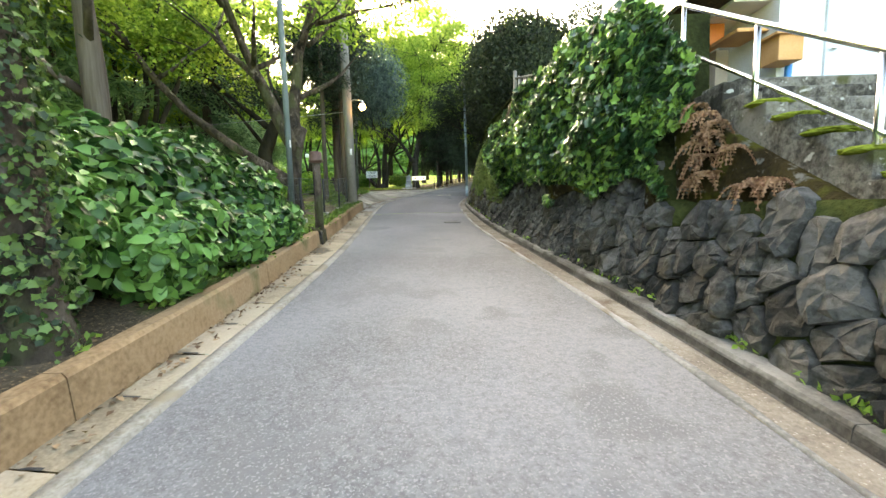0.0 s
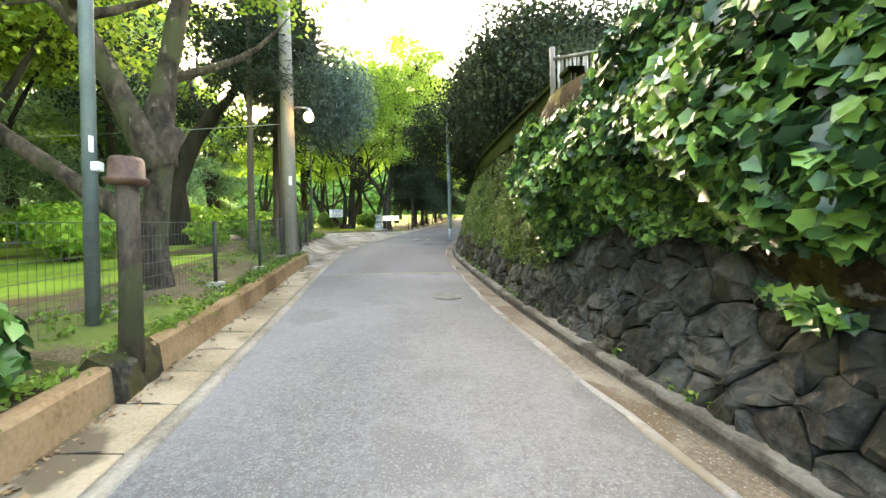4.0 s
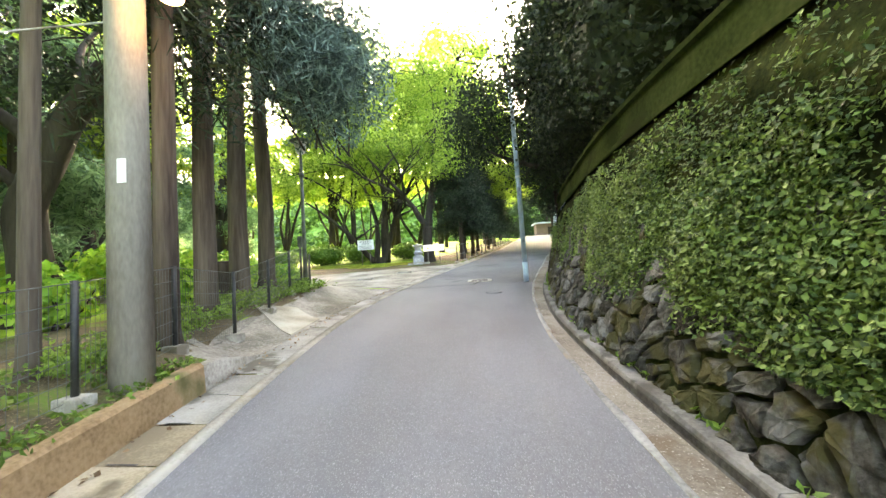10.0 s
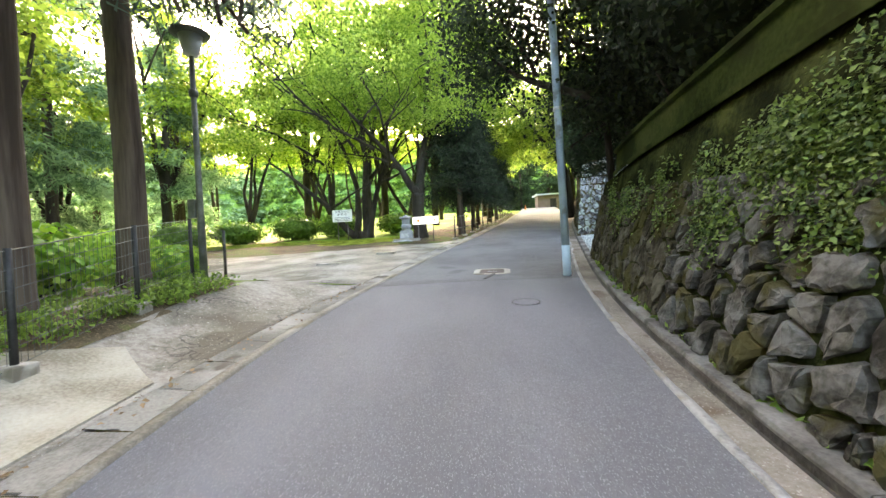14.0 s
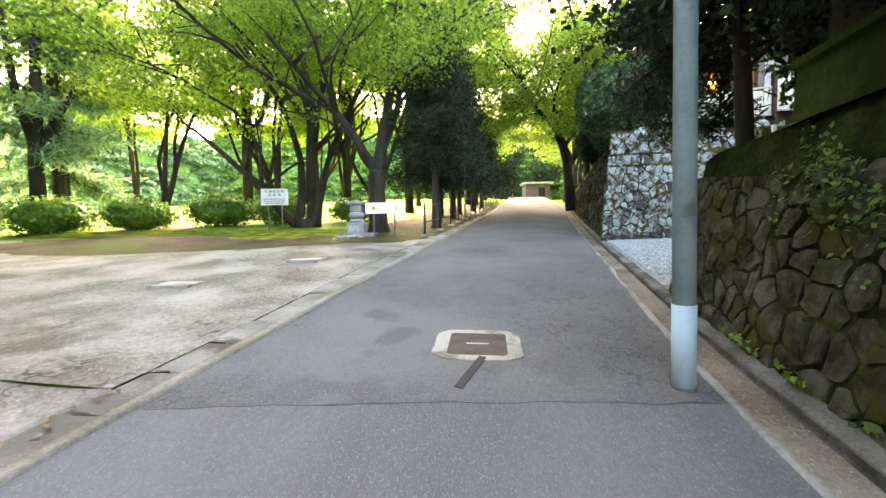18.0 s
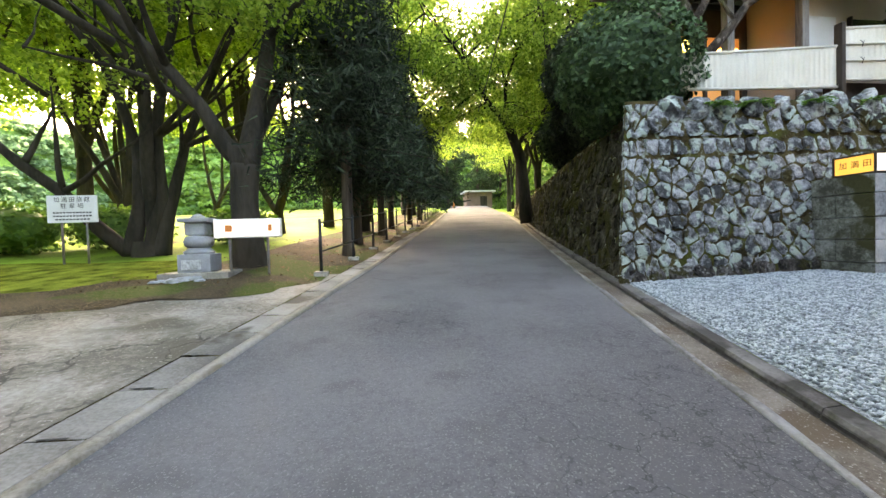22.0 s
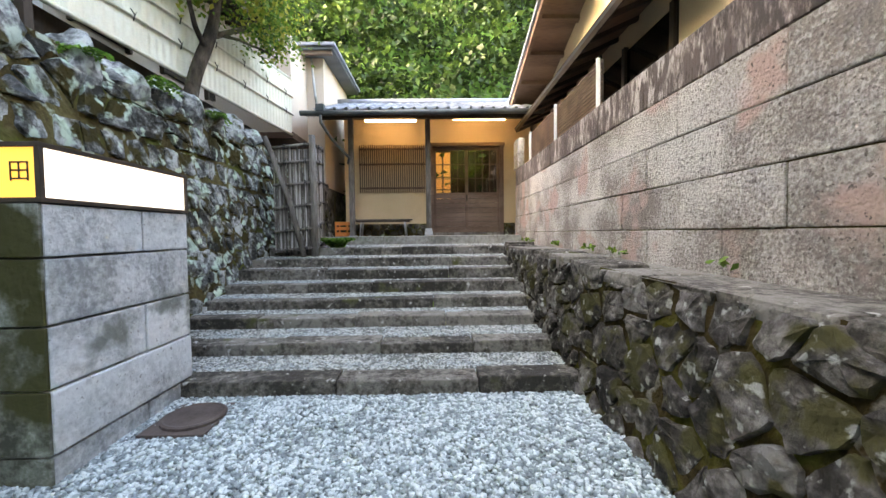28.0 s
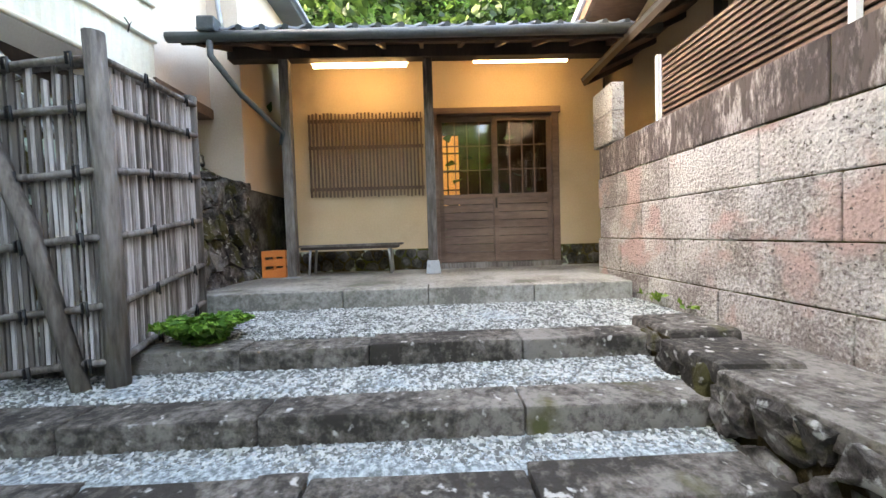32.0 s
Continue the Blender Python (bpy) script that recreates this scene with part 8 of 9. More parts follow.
# clipped evergreens over the right hand wall
for k, (c, r) in enumerate((((2.75, 18.2, 6.0), (1.7, 1.9, 1.9)), ((2.7, 21.3, 6.1), (1.6, 1.7, 1.9)), ((3.5, 15.2, 6.0), (1.6, 1.7, 1.9)), ((3.1, 24.0, 5.9), (1.4, 1.5, 1.5)))):
    shrub("clipped_evergreen", "dense dark clipped evergreen above the parapet", c, r, 11000, 0.1, L_YEW, 700 + k, "leaf", 0.8, True, "clipped evergreens", 0.7)
shrub("round_topiary", "round clipped evergreen on the wall corner", (4.75, 33.2, 6.75), (1.35, 1.35, 1.3), 8000, 0.11, leaf_mat("topiary_leaf", (0.022, 0.055, 0.018), (0.085, 0.16, 0.06), 0.7, 0.15), 711, "leaf", 0.5, True, shell=0.86)
tree("overhanging_tree", "dark gnarled tree hanging over the wall end", (2.95, 24.4, 3.9), [((3.0, 24.6, 3.6), 0.22), ((2.75, 24.4, 4.6), 0.2), ((2.7, 24.3, 6.2), 0.17), ((2.4, 24.4, 8.4), 0.1)],
     [((2.7, 24.3, 5.6), (1.2, 24.6, 6.9), 0.1, 0.03), ((2.7, 24.3, 6.4), (4.4, 26, 6.4), 0.1, 0.03), ((2.5, 24.3, 7.2), (0.7, 22.6, 8.0), 0.08, 0.02), ((2.7, 24.3, 6), (2.8, 26.4, 5.6), 0.08, 0.02), ((2.6, 24.3, 5.4), (-0.3, 24.9, 6.9), 0.11, 0.02), ((0.9, 24.7, 6.2), (-0.2, 24.6, 8.0), 0.05, 0.015)],
     [(-0.3, 24.9, 7.0), (0.1, 24.6, 7.5), (-0.5, 25.0, 7.6), (0.3, 25.1, 6.6), (0.6, 24.7, 8.0), (0.0, 24.6, 8.4), (0.8, 24.9, 7.2), (-0.1, 25.2, 6.4), (1.3, 24.6, 6.8), (1.7, 24.8, 6.2), (0.9, 23, 8), (1.4, 23.4, 7.4), (2.2, 25.6, 6.2), (2.9, 26.3, 5.6), (3.4, 26, 6.2), (4.2, 26, 6.5), (3.2, 25.2, 7), (2.3, 24.3, 8.3), (2.6, 26.6, 6.3), (1.9, 25.2, 5.6), (3.8, 26.8, 6.0), (3.0, 27.0, 6.6), (2.2, 23.4, 7.6), (3.2, 24, 7.6)], M_BARK_DARK, L_YEW, 0.11, 700, 0.75, 0.6, 52)
tree("slender_tree", "slender dark tree rising behind the parapet", (2.6, 26.0, 4.0), [((2.6, 25.4, 3.9), 0.08), ((2.4, 25.4, 7), 0.06), ((2.3, 25.4, 11.5), 0.02)], [((2.4, 25.4, 7.5), (1.6, 25, 9), 0.03, 0.01), ((2.35, 25.4, 8.5), (3.2, 25.8, 10), 0.03, 0.01)], [(2.3, 25.4, z) for z in (8, 8.7, 9.4, 10.1, 10.8, 11.4)] + [(1.6, 25, 9), (3.1, 25.8, 9.9), (1.8, 25.2, 10)], M_BARK_DARK, L_YEW, 0.12, 300, 0.55, 0.7, 53)
for k, (x, y, h, r) in enumerate(((4.0, 15.2, 7.4, 1.6), (3.6, 18.0, 8.2, 1.8), (3.9, 20.6, 9.4, 2.0), (3.5, 23.0, 10, 1.9), (7.0, 17.0, 9, 2.2), (7.4, 21.6, 9.6, 2.2))):
    nr2 = np.random.default_rng(800 + k)
    t2 = tree("terrace_evergreen", "dark evergreen tree on the terrace above the wall", (x, y, 3.9), [((x, y, 3.8), 0.14), ((x + 0.1, y, 6.5), 0.11), ((x, y, h), 0.03)], [((x, y, 5.5), (x - 1.2, y + 0.4, 7.6), 0.06, 0.02), ((x, y, 6.2), (x - 0.8, y - 1.0, 8.4), 0.05, 0.02)],
              ring(rt, (x - 0.3, y, (h + 5.2) / 2), (r, r, (h - 4.6) / 2), 46, -1.0), M_BARK_DARK, L_YEW, 0.12, 330, 0.75, 0.8, 810 + k, group="terrace evergreens")
for k, (x, y, h) in enumerate(((3.1, 16.6, 8.6), (3.0, 19.5, 9.6), (2.9, 22.4, 10))):
    tree("overhanging_evergreen", "dark evergreen leaning out over the parapet", (x, y, 3.95), [((x, y, 3.8), 0.13), ((x - 0.1, y, 5.6), 0.11), ((x - 0.5, y + 0.1, h - 1.5), 0.04)], [((x - 0.1, y, 5.5), (x - 1.3, y + 0.6, 7.2), 0.06, 0.02), ((x - 0.2, y, 6.3), (x - 1.2, y - 0.9, 8.2), 0.05, 0.02)],
         ring(rt, (x - 0.35, y, 4.1 + 0.19 * y), (1.3, 1.7, 1.5), 36, -1.0), M_BARK_DARK, L_YEW, 0.11, 320, 0.7, 0.8, 840 + k, group="overhanging evergreens")
for k, (x, y, z) in enumerate(((5.6, 35.3, 6.6), (6.2, 37.6, 7.0), (6.6, 40.0, 7.2), (5.5, 36.6, 8.2))):
    shrub("wall_top_shrub", "dark evergreen shrub along the wall top", (x, y, z), (1.0, 1.2, 1.1), 3000, 0.14, L_YEW, 730 + k, "leaf", 0.6, True, "wall top shrubs", 0.8)
tree("hanging_fir", "dark fir with drooping boughs over the wall corner", (3.3, 25.3, 3.9), [((3.3, 25.3, 3.8), 0.06), ((3.2, 25.3, 6.0), 0.05), ((3.2, 25.3, 9.5), 0.02)],
     [((3.2, 25.3, 5.6), (1.9, 26.6, 5.0), 0.05, 0.012), ((3.2, 25.3, 5.8), (2.6, 26.9, 4.8), 0.05, 0.012), ((3.2, 25.3, 5.4), (3.2, 26.9, 4.6), 0.05, 0.012), ((3.2, 25.3, 6.4), (1.7, 26.2, 5.9), 0.05, 0.012), ((3.2, 25.3, 6.8), (2.6, 27, 6.2), 0.05, 0.012)],
     [(1.95, 26.6, 4.95), (2.2, 26.5, 4.75), (2.6, 26.6, 4.75), (2.6, 26.7, 4.45), (3.0, 26.6, 4.5), (2.9, 26.5, 5.0), (2.3, 26.6, 5.25), (1.8, 26.3, 5.6), (2.1, 26.4, 5.9), (2.6, 26.8, 5.6), (3.2, 26.8, 5.4), (2.5, 27.0, 6.2), (3.0, 26.4, 6.2), (1.7, 26.1, 6.2), (2.2, 26.2, 6.6), (3.3, 26.6, 4.7), (2.4, 26.3, 5.0)], M_BARK_DARK, L_DARK, 0.12, 290, 0.34, 0.5, 57, shape="needle", long=1.8)
tree("gnarled_tree", "gnarled lichen-grey tree with twisted limbs beside the clipped evergreen", (5.5, 33.0, 5.6), [((5.5, 33.0, 5.5), 0.16), ((5.65, 32.8, 6.3), 0.14), ((5.95, 32.7, 6.9), 0.12), ((5.7, 32.6, 7.4), 0.1), ((5.45, 32.6, 8.0), 0.07)],
     [((5.75, 32.75, 6.5), (7.1, 32.55, 8.2), 0.11, 0.04), ((5.7, 32.6, 7.4), (6.5, 32.4, 9.0), 0.08, 0.025), ((5.45, 32.6, 7.9), (4.2, 32.2, 8.9), 0.06, 0.02), ((7.0, 32.55, 8.0), (8.4, 32.3, 8.9), 0.05, 0.015)],
     ring(rt, (5.8, 32.4, 9.6), (2.2, 1.4, 0.9), 14, -0.8), M_BARK, L_GREEN, 0.1, 200, 0.6, 0.4, 58, forks=3)
# little maple on the forecourt wall
tree("young_maple", "young maple with an orange-tinged crown on the wall top", (10.2, 32.0, 5.7), [((10.2, 32.0, 5.6), 0.1), ((10.3, 31.9, 6.3), 0.085), ((10.5, 31.75, 7.0), 0.075), ((10.6, 31.7, 7.6), 0.05)],
     [((10.5, 31.75, 6.9), (11.6, 31.5, 7.9), 0.045, 0.012), ((10.4, 31.8, 6.7), (9.6, 31.5, 7.8), 0.04, 0.012), ((10.6, 31.7, 7.5), (10.8, 31.6, 8.9), 0.04, 0.01), ((10.5, 31.8, 7), (11.9, 31.4, 7.2), 0.03, 0.01)],
     ring(rt, (10.65, 31.6, 8.2), (1.4, 1.1, 1.05), 42, -0.8) + [(11.7, 31.4, 7.3), (11.9, 31.5, 7.6), (9.7, 31.5, 7.7)], M_BARK, mat("young_maple_leaf", ((0.05, 0.12, 0.015), (0.14, 0.25, 0.03), (0.32, 0.32, 0.05)), big=0.8, fine=6, rough=0.6, bump=0, island=0.6, through_light=0.4), 0.075, 330, 0.38, 0.6, 54)
# shrub behind the bamboo fence
for k, (c, r) in enumerate((((5.6, 26.4, 5.6), (0.7, 0.4, 0.75)), ((6.3, 26.45, 6.0), (0.6, 0.32, 0.65)), ((7.0, 26.5, 6.45), (0.5, 0.3, 0.5)), ((5.0, 26.4, 5.2), (0.7, 0.5, 0.8)), ((4.2, 26.3, 5.4), (0.7, 0.5, 0.9)), ((6.0, 26.45, 6.8), (0.6, 0.32, 0.5)), ((5.2, 26.3, 6.3), (0.8, 0.5, 0.7)))):
    shrub("fence_shrub", "dark glossy shrub behind the bamboo fence", c, r, 1500, 0.1, L_FENCE, 720 + k, "leaf", 0.9, False, "fence shrubs", 0.15, stems=10, long=1.5)


def hill(name, x0, x1, y0, y1, height, label, leafing, seed, n, leaf, facing):
    """A wooded slope: a bumpy bank under layered sprays of leaves."""
    nr = np.random.default_rng(seed)
    us, vs = np.linspace(0, 1, 26), np.linspace(0, 1, 18)
    pts = [[facing(u, v) + Vector((0, 0, 0.6 * noise.noise((u * 9, v * 6, seed)))) for v in vs] for u in us]
    verts = [p for row in pts for p in row]
    t = tagged(part(name, mesh_of(name, verts, [(i * 18 + j, i * 18 + j + 1, (i + 1) * 18 + j + 1, (i + 1) * 18 + j) for i in range(25) for j in range(17)], True), M_FOREST), label, "wooded hill", "", "structure")
    spots, ups = [], []
    for _ in range(n):
        u, v = nr.random(2)
        c = np.array(facing(u, v)) + nr.normal(size=3) * (0.8, 0.8, 0.5)
        m = 70
        off = nr.normal(size=(m, 3)) * (0.85, 0.85, 0.1) * nr.uniform(0.7, 1.6)
        off[:, 2] -= 0.22 * np.hypot(off[:, 0], off[:, 1])
        spots.append(c + off)
    spots = np.concatenate(spots)
    tagged(part("spray", cards("spray", spots, leaf * nr.uniform(0.6, 1.4, len(spots)), spread=0.45, rng=nr), leafing, t), kind="stuff")


for k, (x, y, top) in enumerate(((-1.0, 43, 15), (10.2, 48, 15), (7.5, 39.5, 13), (-6.5, 45, 14), (1.5, 60, 18), (-11.5, 43, 16), (-17, 37, 15), (-3, 47, 18))):
    gz = rise(y) + 0.3
    tree("tall_maple", "tall maple with light layered foliage behind the yard", (x, y, gz), [((x, y, gz - 1), 0.3), ((x, y, gz + 3), 0.22), ((x + 0.3, y, gz + 8), 0.15)], [((x, y, gz + 3), (x + rt.uniform(-3, 3), y + rt.uniform(-2, 2), gz + top * 0.9), 0.15, 0.03) for _ in range(4)],
         ring(rt, (x, y, gz + top * 0.8), (4.4, 4.0, top * 0.4), 74, -1.0), M_BARK_DARK, L_MAPLE, 0.17, 230, 1.0, 0.22, 900 + k, group="tall maples", forks=2)
hill("hill_behind_inn", 0, 0, 0, 0, 0, "steep wooded hill behind the inn", mat("hill_leaf", ((0.007, 0.02, 0.006), (0.026, 0.056, 0.013), (0.085, 0.145, 0.033)), big=0.8, fine=3, rough=0.6, bump=0, island=0.25, through_light=0.35), 31, 1750, 0.27, lambda u, v: Vector((20 + 9 * v + 2 * math.sin(u * 7), 12 + 34 * u, 4.5 + 19 * v)))
hill("hill_far", 0, 0, 0, 0, 0, "green wooded hills beyond the lane", L_GREEN, 32, 1300, 0.9, lambda u, v: Vector((-60 + 110 * u, 100 + 25 * v - 10 * math.sin(u * 5), 4 + 26 * v)))
hill("hill_left", 0, 0, 0, 0, 0, "dark wooded slope at the far side of the park", L_CEDAR, 33, 1300, 0.7, lambda u, v: Vector((-38 - 12 * v + 4 * math.sin(u * 6), -25 + 130 * u, -1 + 20 * v + 4 * u)))
hill("hill_right", 0, 0, 0, 0, 0, "wooded slope above the lane", L_GREEN, 34, 700, 0.5, lambda u, v: Vector((16 + 10 * v + 4 * u, 42 + 60 * u, 6 + 15 * v + 3 * u)))


# ---- leaves on the walls ----
def creeper(name, label, y0, y1, lo, hi, n, leaf, leafing, seed, bulge, shape="leaf", clumpy=0.35):
    nr = np.random.default_rng(seed)
    spots, ups = [], []
    while len(spots) < n:
        y, f = nr.uniform(y0, y1), nr.random()
        v = lo(y) + (hi(y) - lo(y)) * f
        if noise.noise(Vector((y * 1.1, v * 1.6, seed))) < -clumpy + 0.45 * (0.5 - f) * (1 if f < 0.5 else 0):
            continue
        d = bulge(y, f) * nr.uniform(0.55, 1.05) + 0.05
        spots.append(wall_place(y + 4, v, d))
        ups.append((-0.9, 0.0, 0.45))
    t = thing(name, label, "climbing plant", at=tuple(spots[0]))
    spots, ups = np.array([tuple(s) for s in spots]), np.array(ups)
    which = ((spots[:, 1] - y0) / 1.1).astype(int)
    for k in range(which.max() + 1):
        mine = which == k
        if mine.any():
            tagged(part("trailing_stem", cards("trailing_stem", spots[mine], leaf * nr.uniform(0.55, 1.25, mine.sum()), ups=ups[mine], spread=0.5, rng=nr, shape=shape), leafing, t), kind="stuff")
    return t


def ivy_low(y):
    return 0.95 + 0.16 * math.sin(y * 1.7) + 0.1 * math.sin(y * 4.3) + 1.7 * ramp01(y, 10.2, 12.2)


def ivy_high(y):
    return (2.1 + 1.0 * ramp01(y, 4.0, 5.2)) * (1 - 0.26 * ramp01(y, 6.5, 11)) + 0.15


def ivy_bulge(y, f):
    return (0.16 + 0.62 * ramp01(f, 0.0, 0.4)) * (1 - 0.75 * ramp01(y, 10.4, 12.3)) * (0.12 + 0.88 * ramp01(y, 4.1, 5.3)) * (0.75 + 0.4 * noise.noise(Vector((y * 0.9, f * 3, 2))))


def tufted_creeper(name, label, y0, y1, tufts, leaf, leafing, seed):
    """Small leaves in hanging tufts over the wall: thick in the middle band, thin under the parapet and towards the far end."""
    nr = np.random.default_rng(seed)
    spots, rows = [], []
    while len(spots) < tufts:
        y, f = nr.uniform(y0, y1), nr.random()
        low = 0.8 + 0.14 * math.sin(y * 2.1) + 0.12 * math.sin(y * 5.3) + 0.35 * ramp01(y, 13, 19)
        top = wall_high(y) - 0.05
        v = low + (top - low) * f
        keep = (1 - 0.93 * ramp01(f, 0.42, 0.85) * ramp01(y, 9.5, 13)) * (1 - 0.96 * ramp01(y, 17.0, 20.5)) * ramp01(y, 9.7, 11.2)
        patch = noise.noise(Vector((y * 0.9, v * 1.3, seed))) + 0.5 * noise.noise(Vector((y * 2.7, v * 2.9, seed)))
        if nr.random() > keep * (0.5 + 1.1 * (patch + 0.25)):
            continue
        m = int(nr.integers(16, 34))
        size = nr.uniform(0.05, 0.11)
        out = 0.05 + 0.13 * max(0.0, patch + 0.2) * nr.uniform(0.6, 1.5)
        hang = np.abs(nr.normal(size=m)) * size * 1.9
        for h, dy, d in zip(hang, nr.normal(size=m) * size, nr.random(m)):
            rows.append(wall_place(y + dy + 4, max(0.55, v - h), out * (0.35 + 0.8 * d) * (1 - 0.3 * h / (size * 4))))
        spots.append(y)
    rows = np.array([tuple(p) for p in rows])
    t = thing(name, label, "climbing plant", at=tuple(rows[0]))
    which = ((rows[:, 1] - y0) / 1.1).clip(0).astype(int)
    for k in range(which.max() + 1):
        mine = which == k
        if mine.any():
            tagged(part("trailing_stem", cards("trailing_stem", rows[mine], leaf * nr.uniform(0.55, 1.3, mine.sum()), ups=np.array((-0.7, 0.0, 0.75)), spread=0.6, rng=nr, shape="leaf", long=1.15), leafing, t), kind="stuff")
    return t


tufted_creeper("wall_creeper", "small-leaved green creeper hanging in tufts over the upper wall", 9.3, 24.5, 4600, 0.042, L_CREEPER, 81)
creeper("ivy_mass", "thick mass of glossy dark ivy hanging over the wall", 4.12, 12.2, ivy_low, lambda y: max(ivy_high(y), ivy_low(y) + 0.2), 22500, 0.115, L_IVY, 82, ivy_bulge, shape="ivy", clumpy=0.5)
# One smooth dark sheet fills in behind the ivy leaf cards.
structure("ivy_bank", strip("ivy_bank", 4.3, 11.8, 0.3, lambda y: [wall_place(y + 4, v, 0.62 * ivy_bulge(y, max(0.0, (v - ivy_low(y)) / 2.2)) * (1 if v > ivy_low(y) + 0.05 else 0.0)) for v in np.linspace(min(ivy_low(y) + 0.08, wall_high(y) - 0.4), wall_high(y) - 0.1, 8)] + [wall_place(y + 4, wall_high(y) - 0.15, -0.35), wall_place(y + 4, 0.9, -0.4)], True, True), M_JOINT_DARK, "dark sheet behind the ivy leaves", "bank")


def fern(name, label, at, n, size, leafing, seed, droop=0.5, category="fern", loose=0.25, reach=1.0):
    rng = random.Random(seed)
    nr = np.random.default_rng(seed)
    t = thing(name, label, category, at=at)
    for k in range(n):
        a, r = rng.uniform(0, 2 * math.pi), size * rng.uniform(0.6, 1.1)
        spots, pts = [], []
        for j in range(12):
            s = j / 11
            p = Vector(at) + Vector((math.cos(a) * r * reach * s, math.sin(a) * r * reach * s, size * (0.9 * s - droop * 1.6 * s * s)))
            pts.append(p)
            w = 0.28 * size * math.sin(math.pi * min(1, 0.15 + s * 0.85))
            for side in (-1, 1):
                for q in (0.35, 0.75):
                    spots.append(p + Vector((-math.sin(a), math.cos(a), 0)) * side * w * q)
        me = joined("frond", [tube(pts, 0.004, 3, False)])
        part("frond_stem", me, leafing, t)
        m = cards("frond", np.array([tuple(p) for p in spots]), size * 0.17, ups=np.array((0, 0, 1.0)), spread=loose, rng=nr)
        tagged(part("frond", m, leafing, t), kind="stuff")


L_DRY = mat("dry_fern_frond", ((0.1, 0.07, 0.02), (0.26, 0.19, 0.06), (0.2, 0.2, 0.05)), big=3, fine=20, rough=0.8, bump=0, island=0.5, through_light=0.3)
fern("fern", "fresh green fern at the foot of the bamboo screen", (11.85, 30.45, 3.86), 24, 0.5, L_FERN, 91, 0.28, loose=0.55, reach=0.55)
for k, p in enumerate(((4.9, 27.38, 3.84), (5.3, 27.36, 3.86), (4.6, 27.36, 3.84), (5.6, 27.36, 3.87), (5.1, 27.42, 3.8), (4.75, 27.4, 3.78), (4.4, 27.3, 3.85), (5.45, 27.4, 3.82))):
    fern("dry_fern", "withered yellow-brown fern on the wall top", p, 16, 0.3, L_DRY, 93 + k, 0.45 + 0.15 * (k % 4), loose=0.7)
for k, (y, z, size) in enumerate(((3.95, 2.1, 0.2), (3.9, 1.92, 0.2), (3.97, 1.72, 0.2), (3.86, 1.55, 0.22), (3.6, 1.75, 0.18), (3.25, 1.45, 0.22), (3.12, 1.44, 0.16), (4.1, 2.22, 0.18), (4.1, 1.5, 0.16), (3.42, 1.42, 0.16), (3.8, 2.0, 0.16), (4.02, 1.85, 0.22))):
    fern("withered_fern", "withered reddish fern beside the steps", (2.5, y, z), 9, size, L_BRONZE, 110 + k, 0.95 + 0.1 * (k % 3), loose=1.6)
for k, (x, z) in enumerate(((7.4, 5.7), (8.6, 5.75), (9.3, 5.8), (5.4, 5.6), (6.2, 5.65), (10.6, 5.8))):
    fern("wall_fern", "green fern growing from the wall top", (x, 31.85, z), 9, 0.34, L_FERN, 130 + k, 0.6)


def pebbles(name, label, spots, size, seed, parent=None, material=M_GRAVEL):
    """Loose crushed stones, each a small squashed solid."""
    nr = np.random.default_rng(seed)
    n = len(spots)
    pat = np.array([(1, 0, 0), (-1, 0, 0), (0, 1, 0), (0, -1, 0), (0, 0, 1), (0, 0, -1)], float)
    tri = np.array([(0, 2, 4), (2, 1, 4), (1, 3, 4), (3, 0, 4), (2, 0, 5), (1, 2, 5), (3, 1, 5), (0, 3, 5)])
    q = nr.normal(size=(n, 3, 3))
    q = np.linalg.qr(q)[0]
    s = size * nr.uniform(0.5, 1.25, (n, 1, 1)) * (nr.uniform(0.6, 1.1, (n, 6, 1)))
    v = np.einsum("nij,kj->nki", q, pat) * s * (1, 1, 0.75) + np.asarray(spots)[:, None]
    f = (np.arange(n)[:, None, None] * 6 + tri[None]).reshape(-1, 3)
    me = bpy.data.meshes.new(name)
    me.vertices.add(n * 6)
    me.vertices.foreach_set("co", v.ravel())
    me.loops.add(f.size)
    me.loops.foreach_set("vertex_index", f.ravel())
    me.polygons.add(len(f))
    me.polygons.foreach_set("loop_start", np.arange(0, f.size, 3))
    me.update(calc_edges=True)
    return tagged(part(name, me, material, parent), label, "" if parent else "gravel", kind="stuff")


weeds, wrng = [], random.Random(17)
for _ in range(170):
    y = 16 * math.sqrt(wrng.random())
    x = left_kerb(y) - wrng.choice((wrng.uniform(0.12, 0.3), wrng.uniform(0.3, 1.6)))
    z = ground(x, y) + 0.03
    weeds += [(x + wrng.gauss(0, 0.07), y + wrng.gauss(0, 0.07), z + wrng.uniform(0, 0.09)) for _ in range(22)]
for _ in range(260):
    y = wrng.uniform(15.2, 22.4)
    x = left_kerb(y) - 0.75 - 0.4 * ramp01(y, 16, 18.5) - abs(wrng.gauss(0, 0.5))
    z = ground(x, y) + 0.04
    weeds += [(x + wrng.gauss(0, 0.09), y + wrng.gauss(0, 0.09), z + wrng.uniform(0, 0.16)) for _ in range(26)]
for _ in range(120):
    y = wrng.uniform(-1, 25)
    x = foot(y) - 0.01 - 0.11 * (1 - ramp01(y, 20.0, 24.5))
    weeds += [(x + wrng.gauss(0, 0.02), y + wrng.gauss(0, 0.06), rise(y) + 0.1 + wrng.uniform(0, 0.06)) for _ in range(9)]
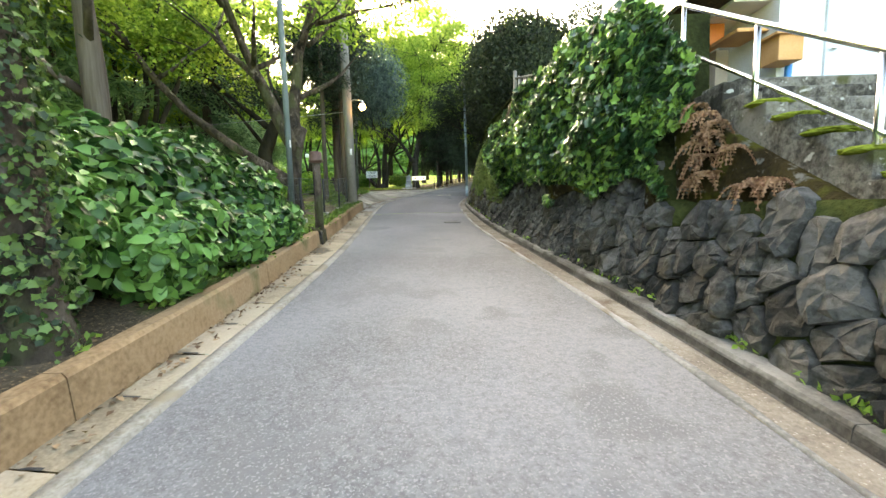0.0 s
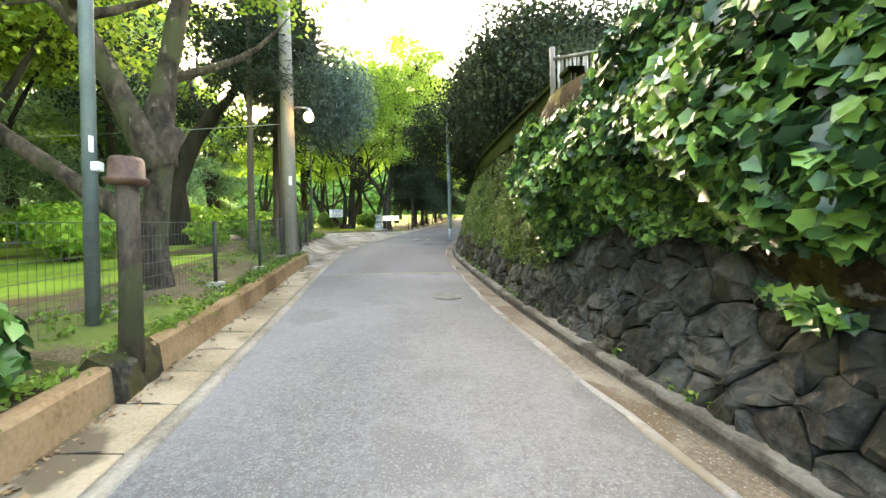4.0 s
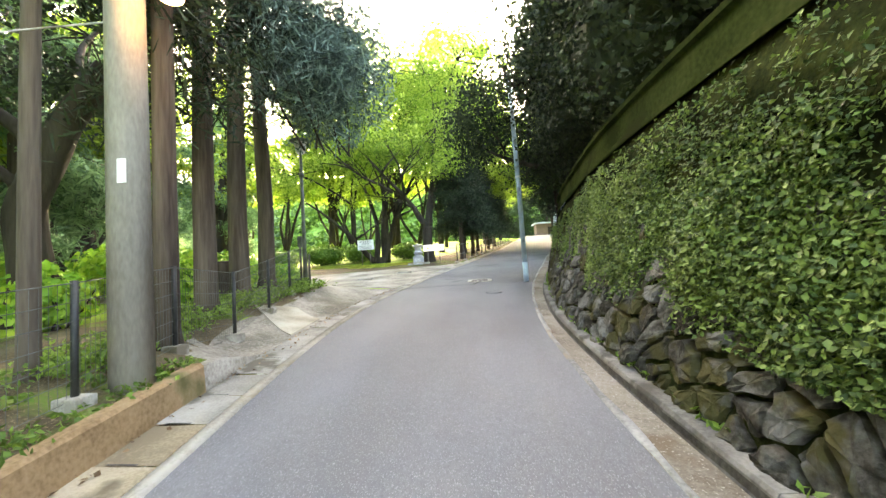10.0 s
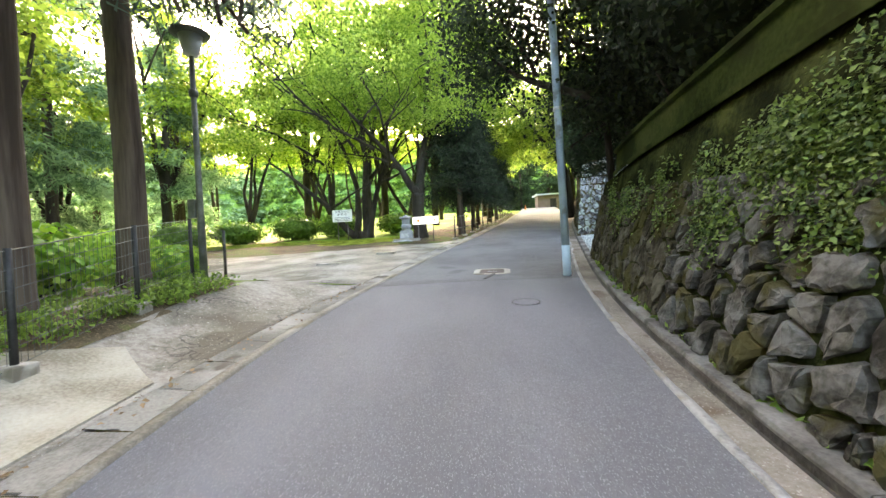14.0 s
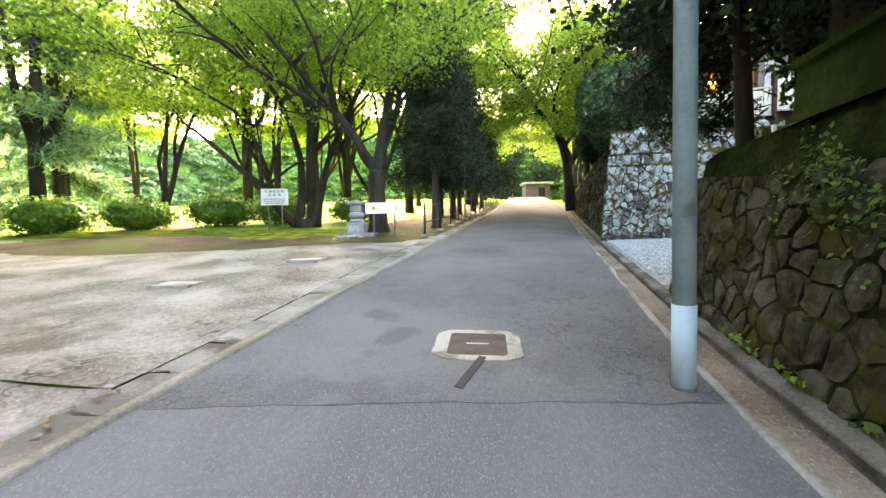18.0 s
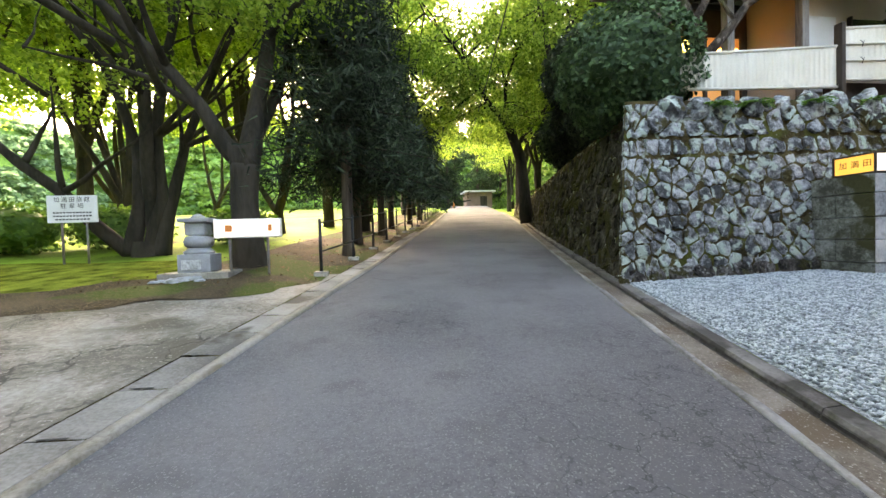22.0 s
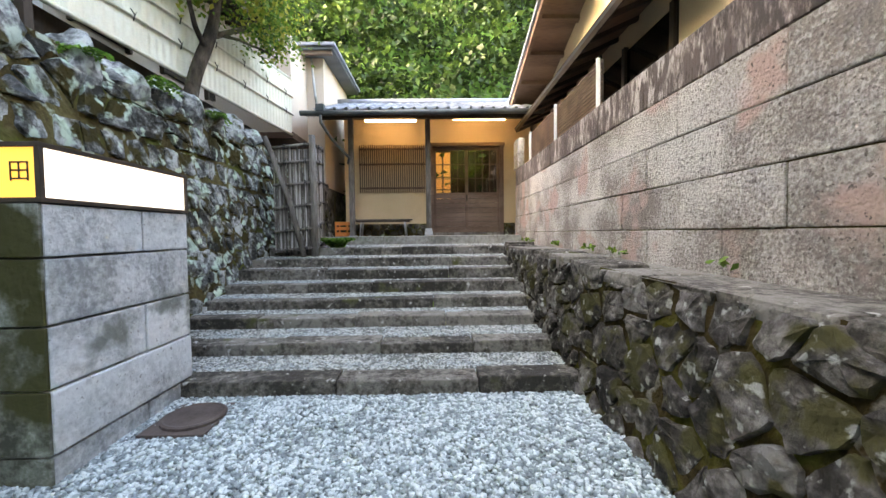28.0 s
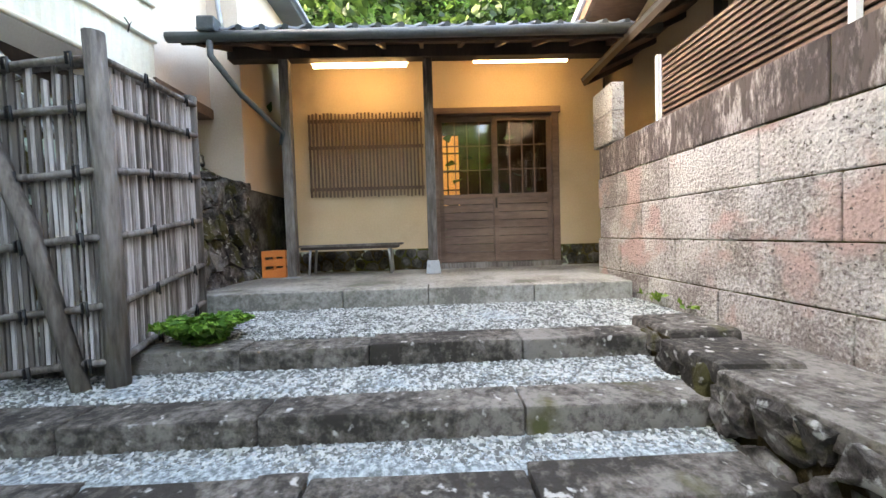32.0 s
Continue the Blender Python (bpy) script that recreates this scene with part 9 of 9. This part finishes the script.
for _ in range(22):
    x = wrng.uniform(3.4, 12.6)
    weeds += [(x + wrng.gauss(0, 0.06), 27.0 + wrng.gauss(0, 0.03), 3.86 + 0.012 * x + wrng.uniform(0, 0.05)) for _ in range(8)]
low = thing("low_weeds", "small green weeds along kerbs and walls", "weeds", at=weeds[0])
tagged(part("blades", cards("blades", np.array(weeds), 0.05, spread=0.8, rng=np.random.default_rng(18), long=1.4), L_GRASS, low), kind="stuff")
litter = []
for _ in range(900):
    y = wrng.uniform(-1, 9) if wrng.random() < 0.7 else wrng.uniform(9, 24)
    x = left_kerb(y) + abs(wrng.gauss(0.05, 0.1))
    litter.append((x, y, rise(y) + 0.028))
for _ in range(900):
    y = wrng.uniform(32.5, 40)
    x = left_kerb(y) - wrng.uniform(0.1, 4)
    litter.append((x, y, ground(x, y) + 0.05))
fallen = thing("fallen_leaves", "dry brown leaves along the gutter and under the trees", "leaf litter", at=litter[0])
tagged(part("leaf_litter", cards("leaf_litter", np.array(litter), 0.05 * np.random.default_rng(3).uniform(0.5, 1.3, len(litter)), ups=np.array((0, 0, 1.6)), spread=0.5, rng=np.random.default_rng(20)), leaf_mat("dry_fallen_leaf", (0.09, 0.05, 0.025), (0.26, 0.17, 0.09), 0.8, 0.1), fallen), kind="stuff")
rocks = random.Random(19)
for k in range(14):
    x = 4.7 + k * 0.55 + rocks.uniform(-0.15, 0.15)
    t = thing("wall_top_rock", "rough grey rock leaning on the wall top", "rock", "wall top rocks", at=(x, 31.95, 5.5))
    bm = bmesh.new()
    bmesh.ops.create_icosphere(bm, subdivisions=3, radius=1.0)
    sx, sz = rocks.uniform(0.14, 0.3), rocks.uniform(0.16, 0.3)
    lean = Matrix.Rotation(rocks.uniform(-0.5, 0.5), 4, "Y")
    for v in bm.verts:
        c = v.co * (1 + 0.35 * noise.noise(v.co * 1.6 + Vector((k * 3, 0, 0))) + 0.12 * noise.noise(v.co * 5 + Vector((k, 0, 0))))
        v.co = lean @ Vector((c.x * sx, c.y * 0.2, c.z * sz)) + Vector((x, 31.98, 5.6 + 0.02 * k))
    part("rock", bm, M_STONE_LICHEN, t)

nr = np.random.default_rng(66)
xy = np.c_[nr.uniform(2.4, 8.2, 80000), nr.uniform(27.2, 31.6, 80000)]
pebbles("loose_gravel", "blue-grey crushed stones of the forecourt", [(x, y, forecourt(x, y) + 0.006) for x, y in xy if x > right_kerb(y) + 0.2], 0.024, 67, gravel)
loose = []
for k, (x, z) in enumerate(zip(STEP_X, STEP_Z)):
    end = (STEP_X + [PORCH_X])[k + 1]
    m = int((end - x - 0.2) * 4.1 * 4300)
    loose += [(x + 0.25 + u * (end - x - 0.25), (27.45 if k < 7 else 26.97) + v * (4.15 if k < 7 else 4.6), z - 0.012 + 0.012 * u) for u, v in nr.random((m, 2))]
pebbles("tread_stones", "blue-grey crushed stones on the treads", loose, 0.0185, 68, treads, M_TREAD)


# ---- stones of the walls, last ----
# The darker stone runs on below the ivy to deepen the shade there.
stone_wall(retaining, 14.6, 1.35, 0.27, lambda u, v, out: wall_place(u, v, out), M_STONE, 0.003, 0.06, 0.5, 61, 300, keep=lambda u, v: u - 4 > -1.5 and v < wall_high(u - 4) - 0.05)
stone_wall(retaining, 10.0, 1.5, 0.27, lambda u, v, out: wall_place(u + 14.6, v, out), M_STONE_ROUGH, 0.022, 0.05, 0.5, 66, 210, tall=1.05)
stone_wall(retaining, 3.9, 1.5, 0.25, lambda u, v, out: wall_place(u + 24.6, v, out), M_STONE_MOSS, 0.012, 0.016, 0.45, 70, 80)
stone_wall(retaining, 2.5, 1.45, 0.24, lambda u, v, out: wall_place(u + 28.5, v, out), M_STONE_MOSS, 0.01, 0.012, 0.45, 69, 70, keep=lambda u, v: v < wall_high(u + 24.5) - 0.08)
stone_wall(retaining, 2.12, 1.35, 0.24, lambda u, v, out: wall_place(u + 31.0, v, out), M_STONE_BLACK, 0.022, 0.014, 0.45, 71, 60, keep=lambda u, v: v < wall_high(u + 27.0) - 0.06)
for lo, hi, stone_look in ((-1.0, 4.6, M_STONE_LICHEN), (4.6, 20.0, M_STONE_LICHEN_DARK)):
    stone_wall(wall_left, 11.2, 2.05, 0.235, left_wall_place, stone_look, 0.013, 0.02, 0.4, 62, 200, tall=1.1, keep=lambda u, v: v > 0.24 and lo < u <= hi)
    stone_wall(wall_left, 11.2, 0.3, 0.27, lambda u, v, out: left_wall_place(u, v + 2.06, out), stone_look, 0.018, 0.02, 0.16, 67, 45, tall=1.3, keep=lambda u, v: lo < u <= hi)
    stone_wall(wall_left, 11.2, 0.58, 0.33, lambda u, v, out: left_wall_place(u, v + 2.37, out), stone_look, 0.022, 0.04, 0.48, 68, 60, tall=1.2, keep=lambda u, v: lo < u <= hi)
stone_wall(wall_left, 11.2, 0.32, 0.36, left_wall_place, M_STONE_BLACK, 0.01, 0.03, 0.3, 72, 40)
stone_wall(wall_right, 7.5, 1.14, 0.26, right_wall_place, M_STONE_BLACK, 0.012, 0.035, 0.45, 63)
caps = random.Random(73)
x = 5.7
while x < 11.6:
    wide = caps.uniform(0.4, 0.75)
    edge = right_wall_place(x + wide / 2 - 4.3, 1.14, 0)
    bm = box((x + 0.006, edge.y - 0.42, edge.z - 0.1), (x + wide - 0.006, edge.y + caps.uniform(0.0, 0.035), edge.z + caps.uniform(0.0, 0.035)), 0.03)
    for v in bm.verts:
        v.co += Vector((0.02 * noise.noise(v.co * 6), 0.035 * noise.noise(v.co * 5 + Vector((3, 0, 0))), 0.025 * noise.noise(v.co * 5)))
    part("cap_stone", bm, M_STEP, wall_right, "dark grey cap stone")
    x += wide
# Roadside face uses the shade-darkened moss stone, darker than the forecourt face.
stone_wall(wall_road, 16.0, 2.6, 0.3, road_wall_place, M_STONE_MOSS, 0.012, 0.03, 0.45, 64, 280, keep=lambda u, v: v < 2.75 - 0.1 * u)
stone_wall(rock, 1.9, 1.5, 0.38, back_wall_place, M_STONE_BLACK, 0.01, 0.05, 0.4, 65)
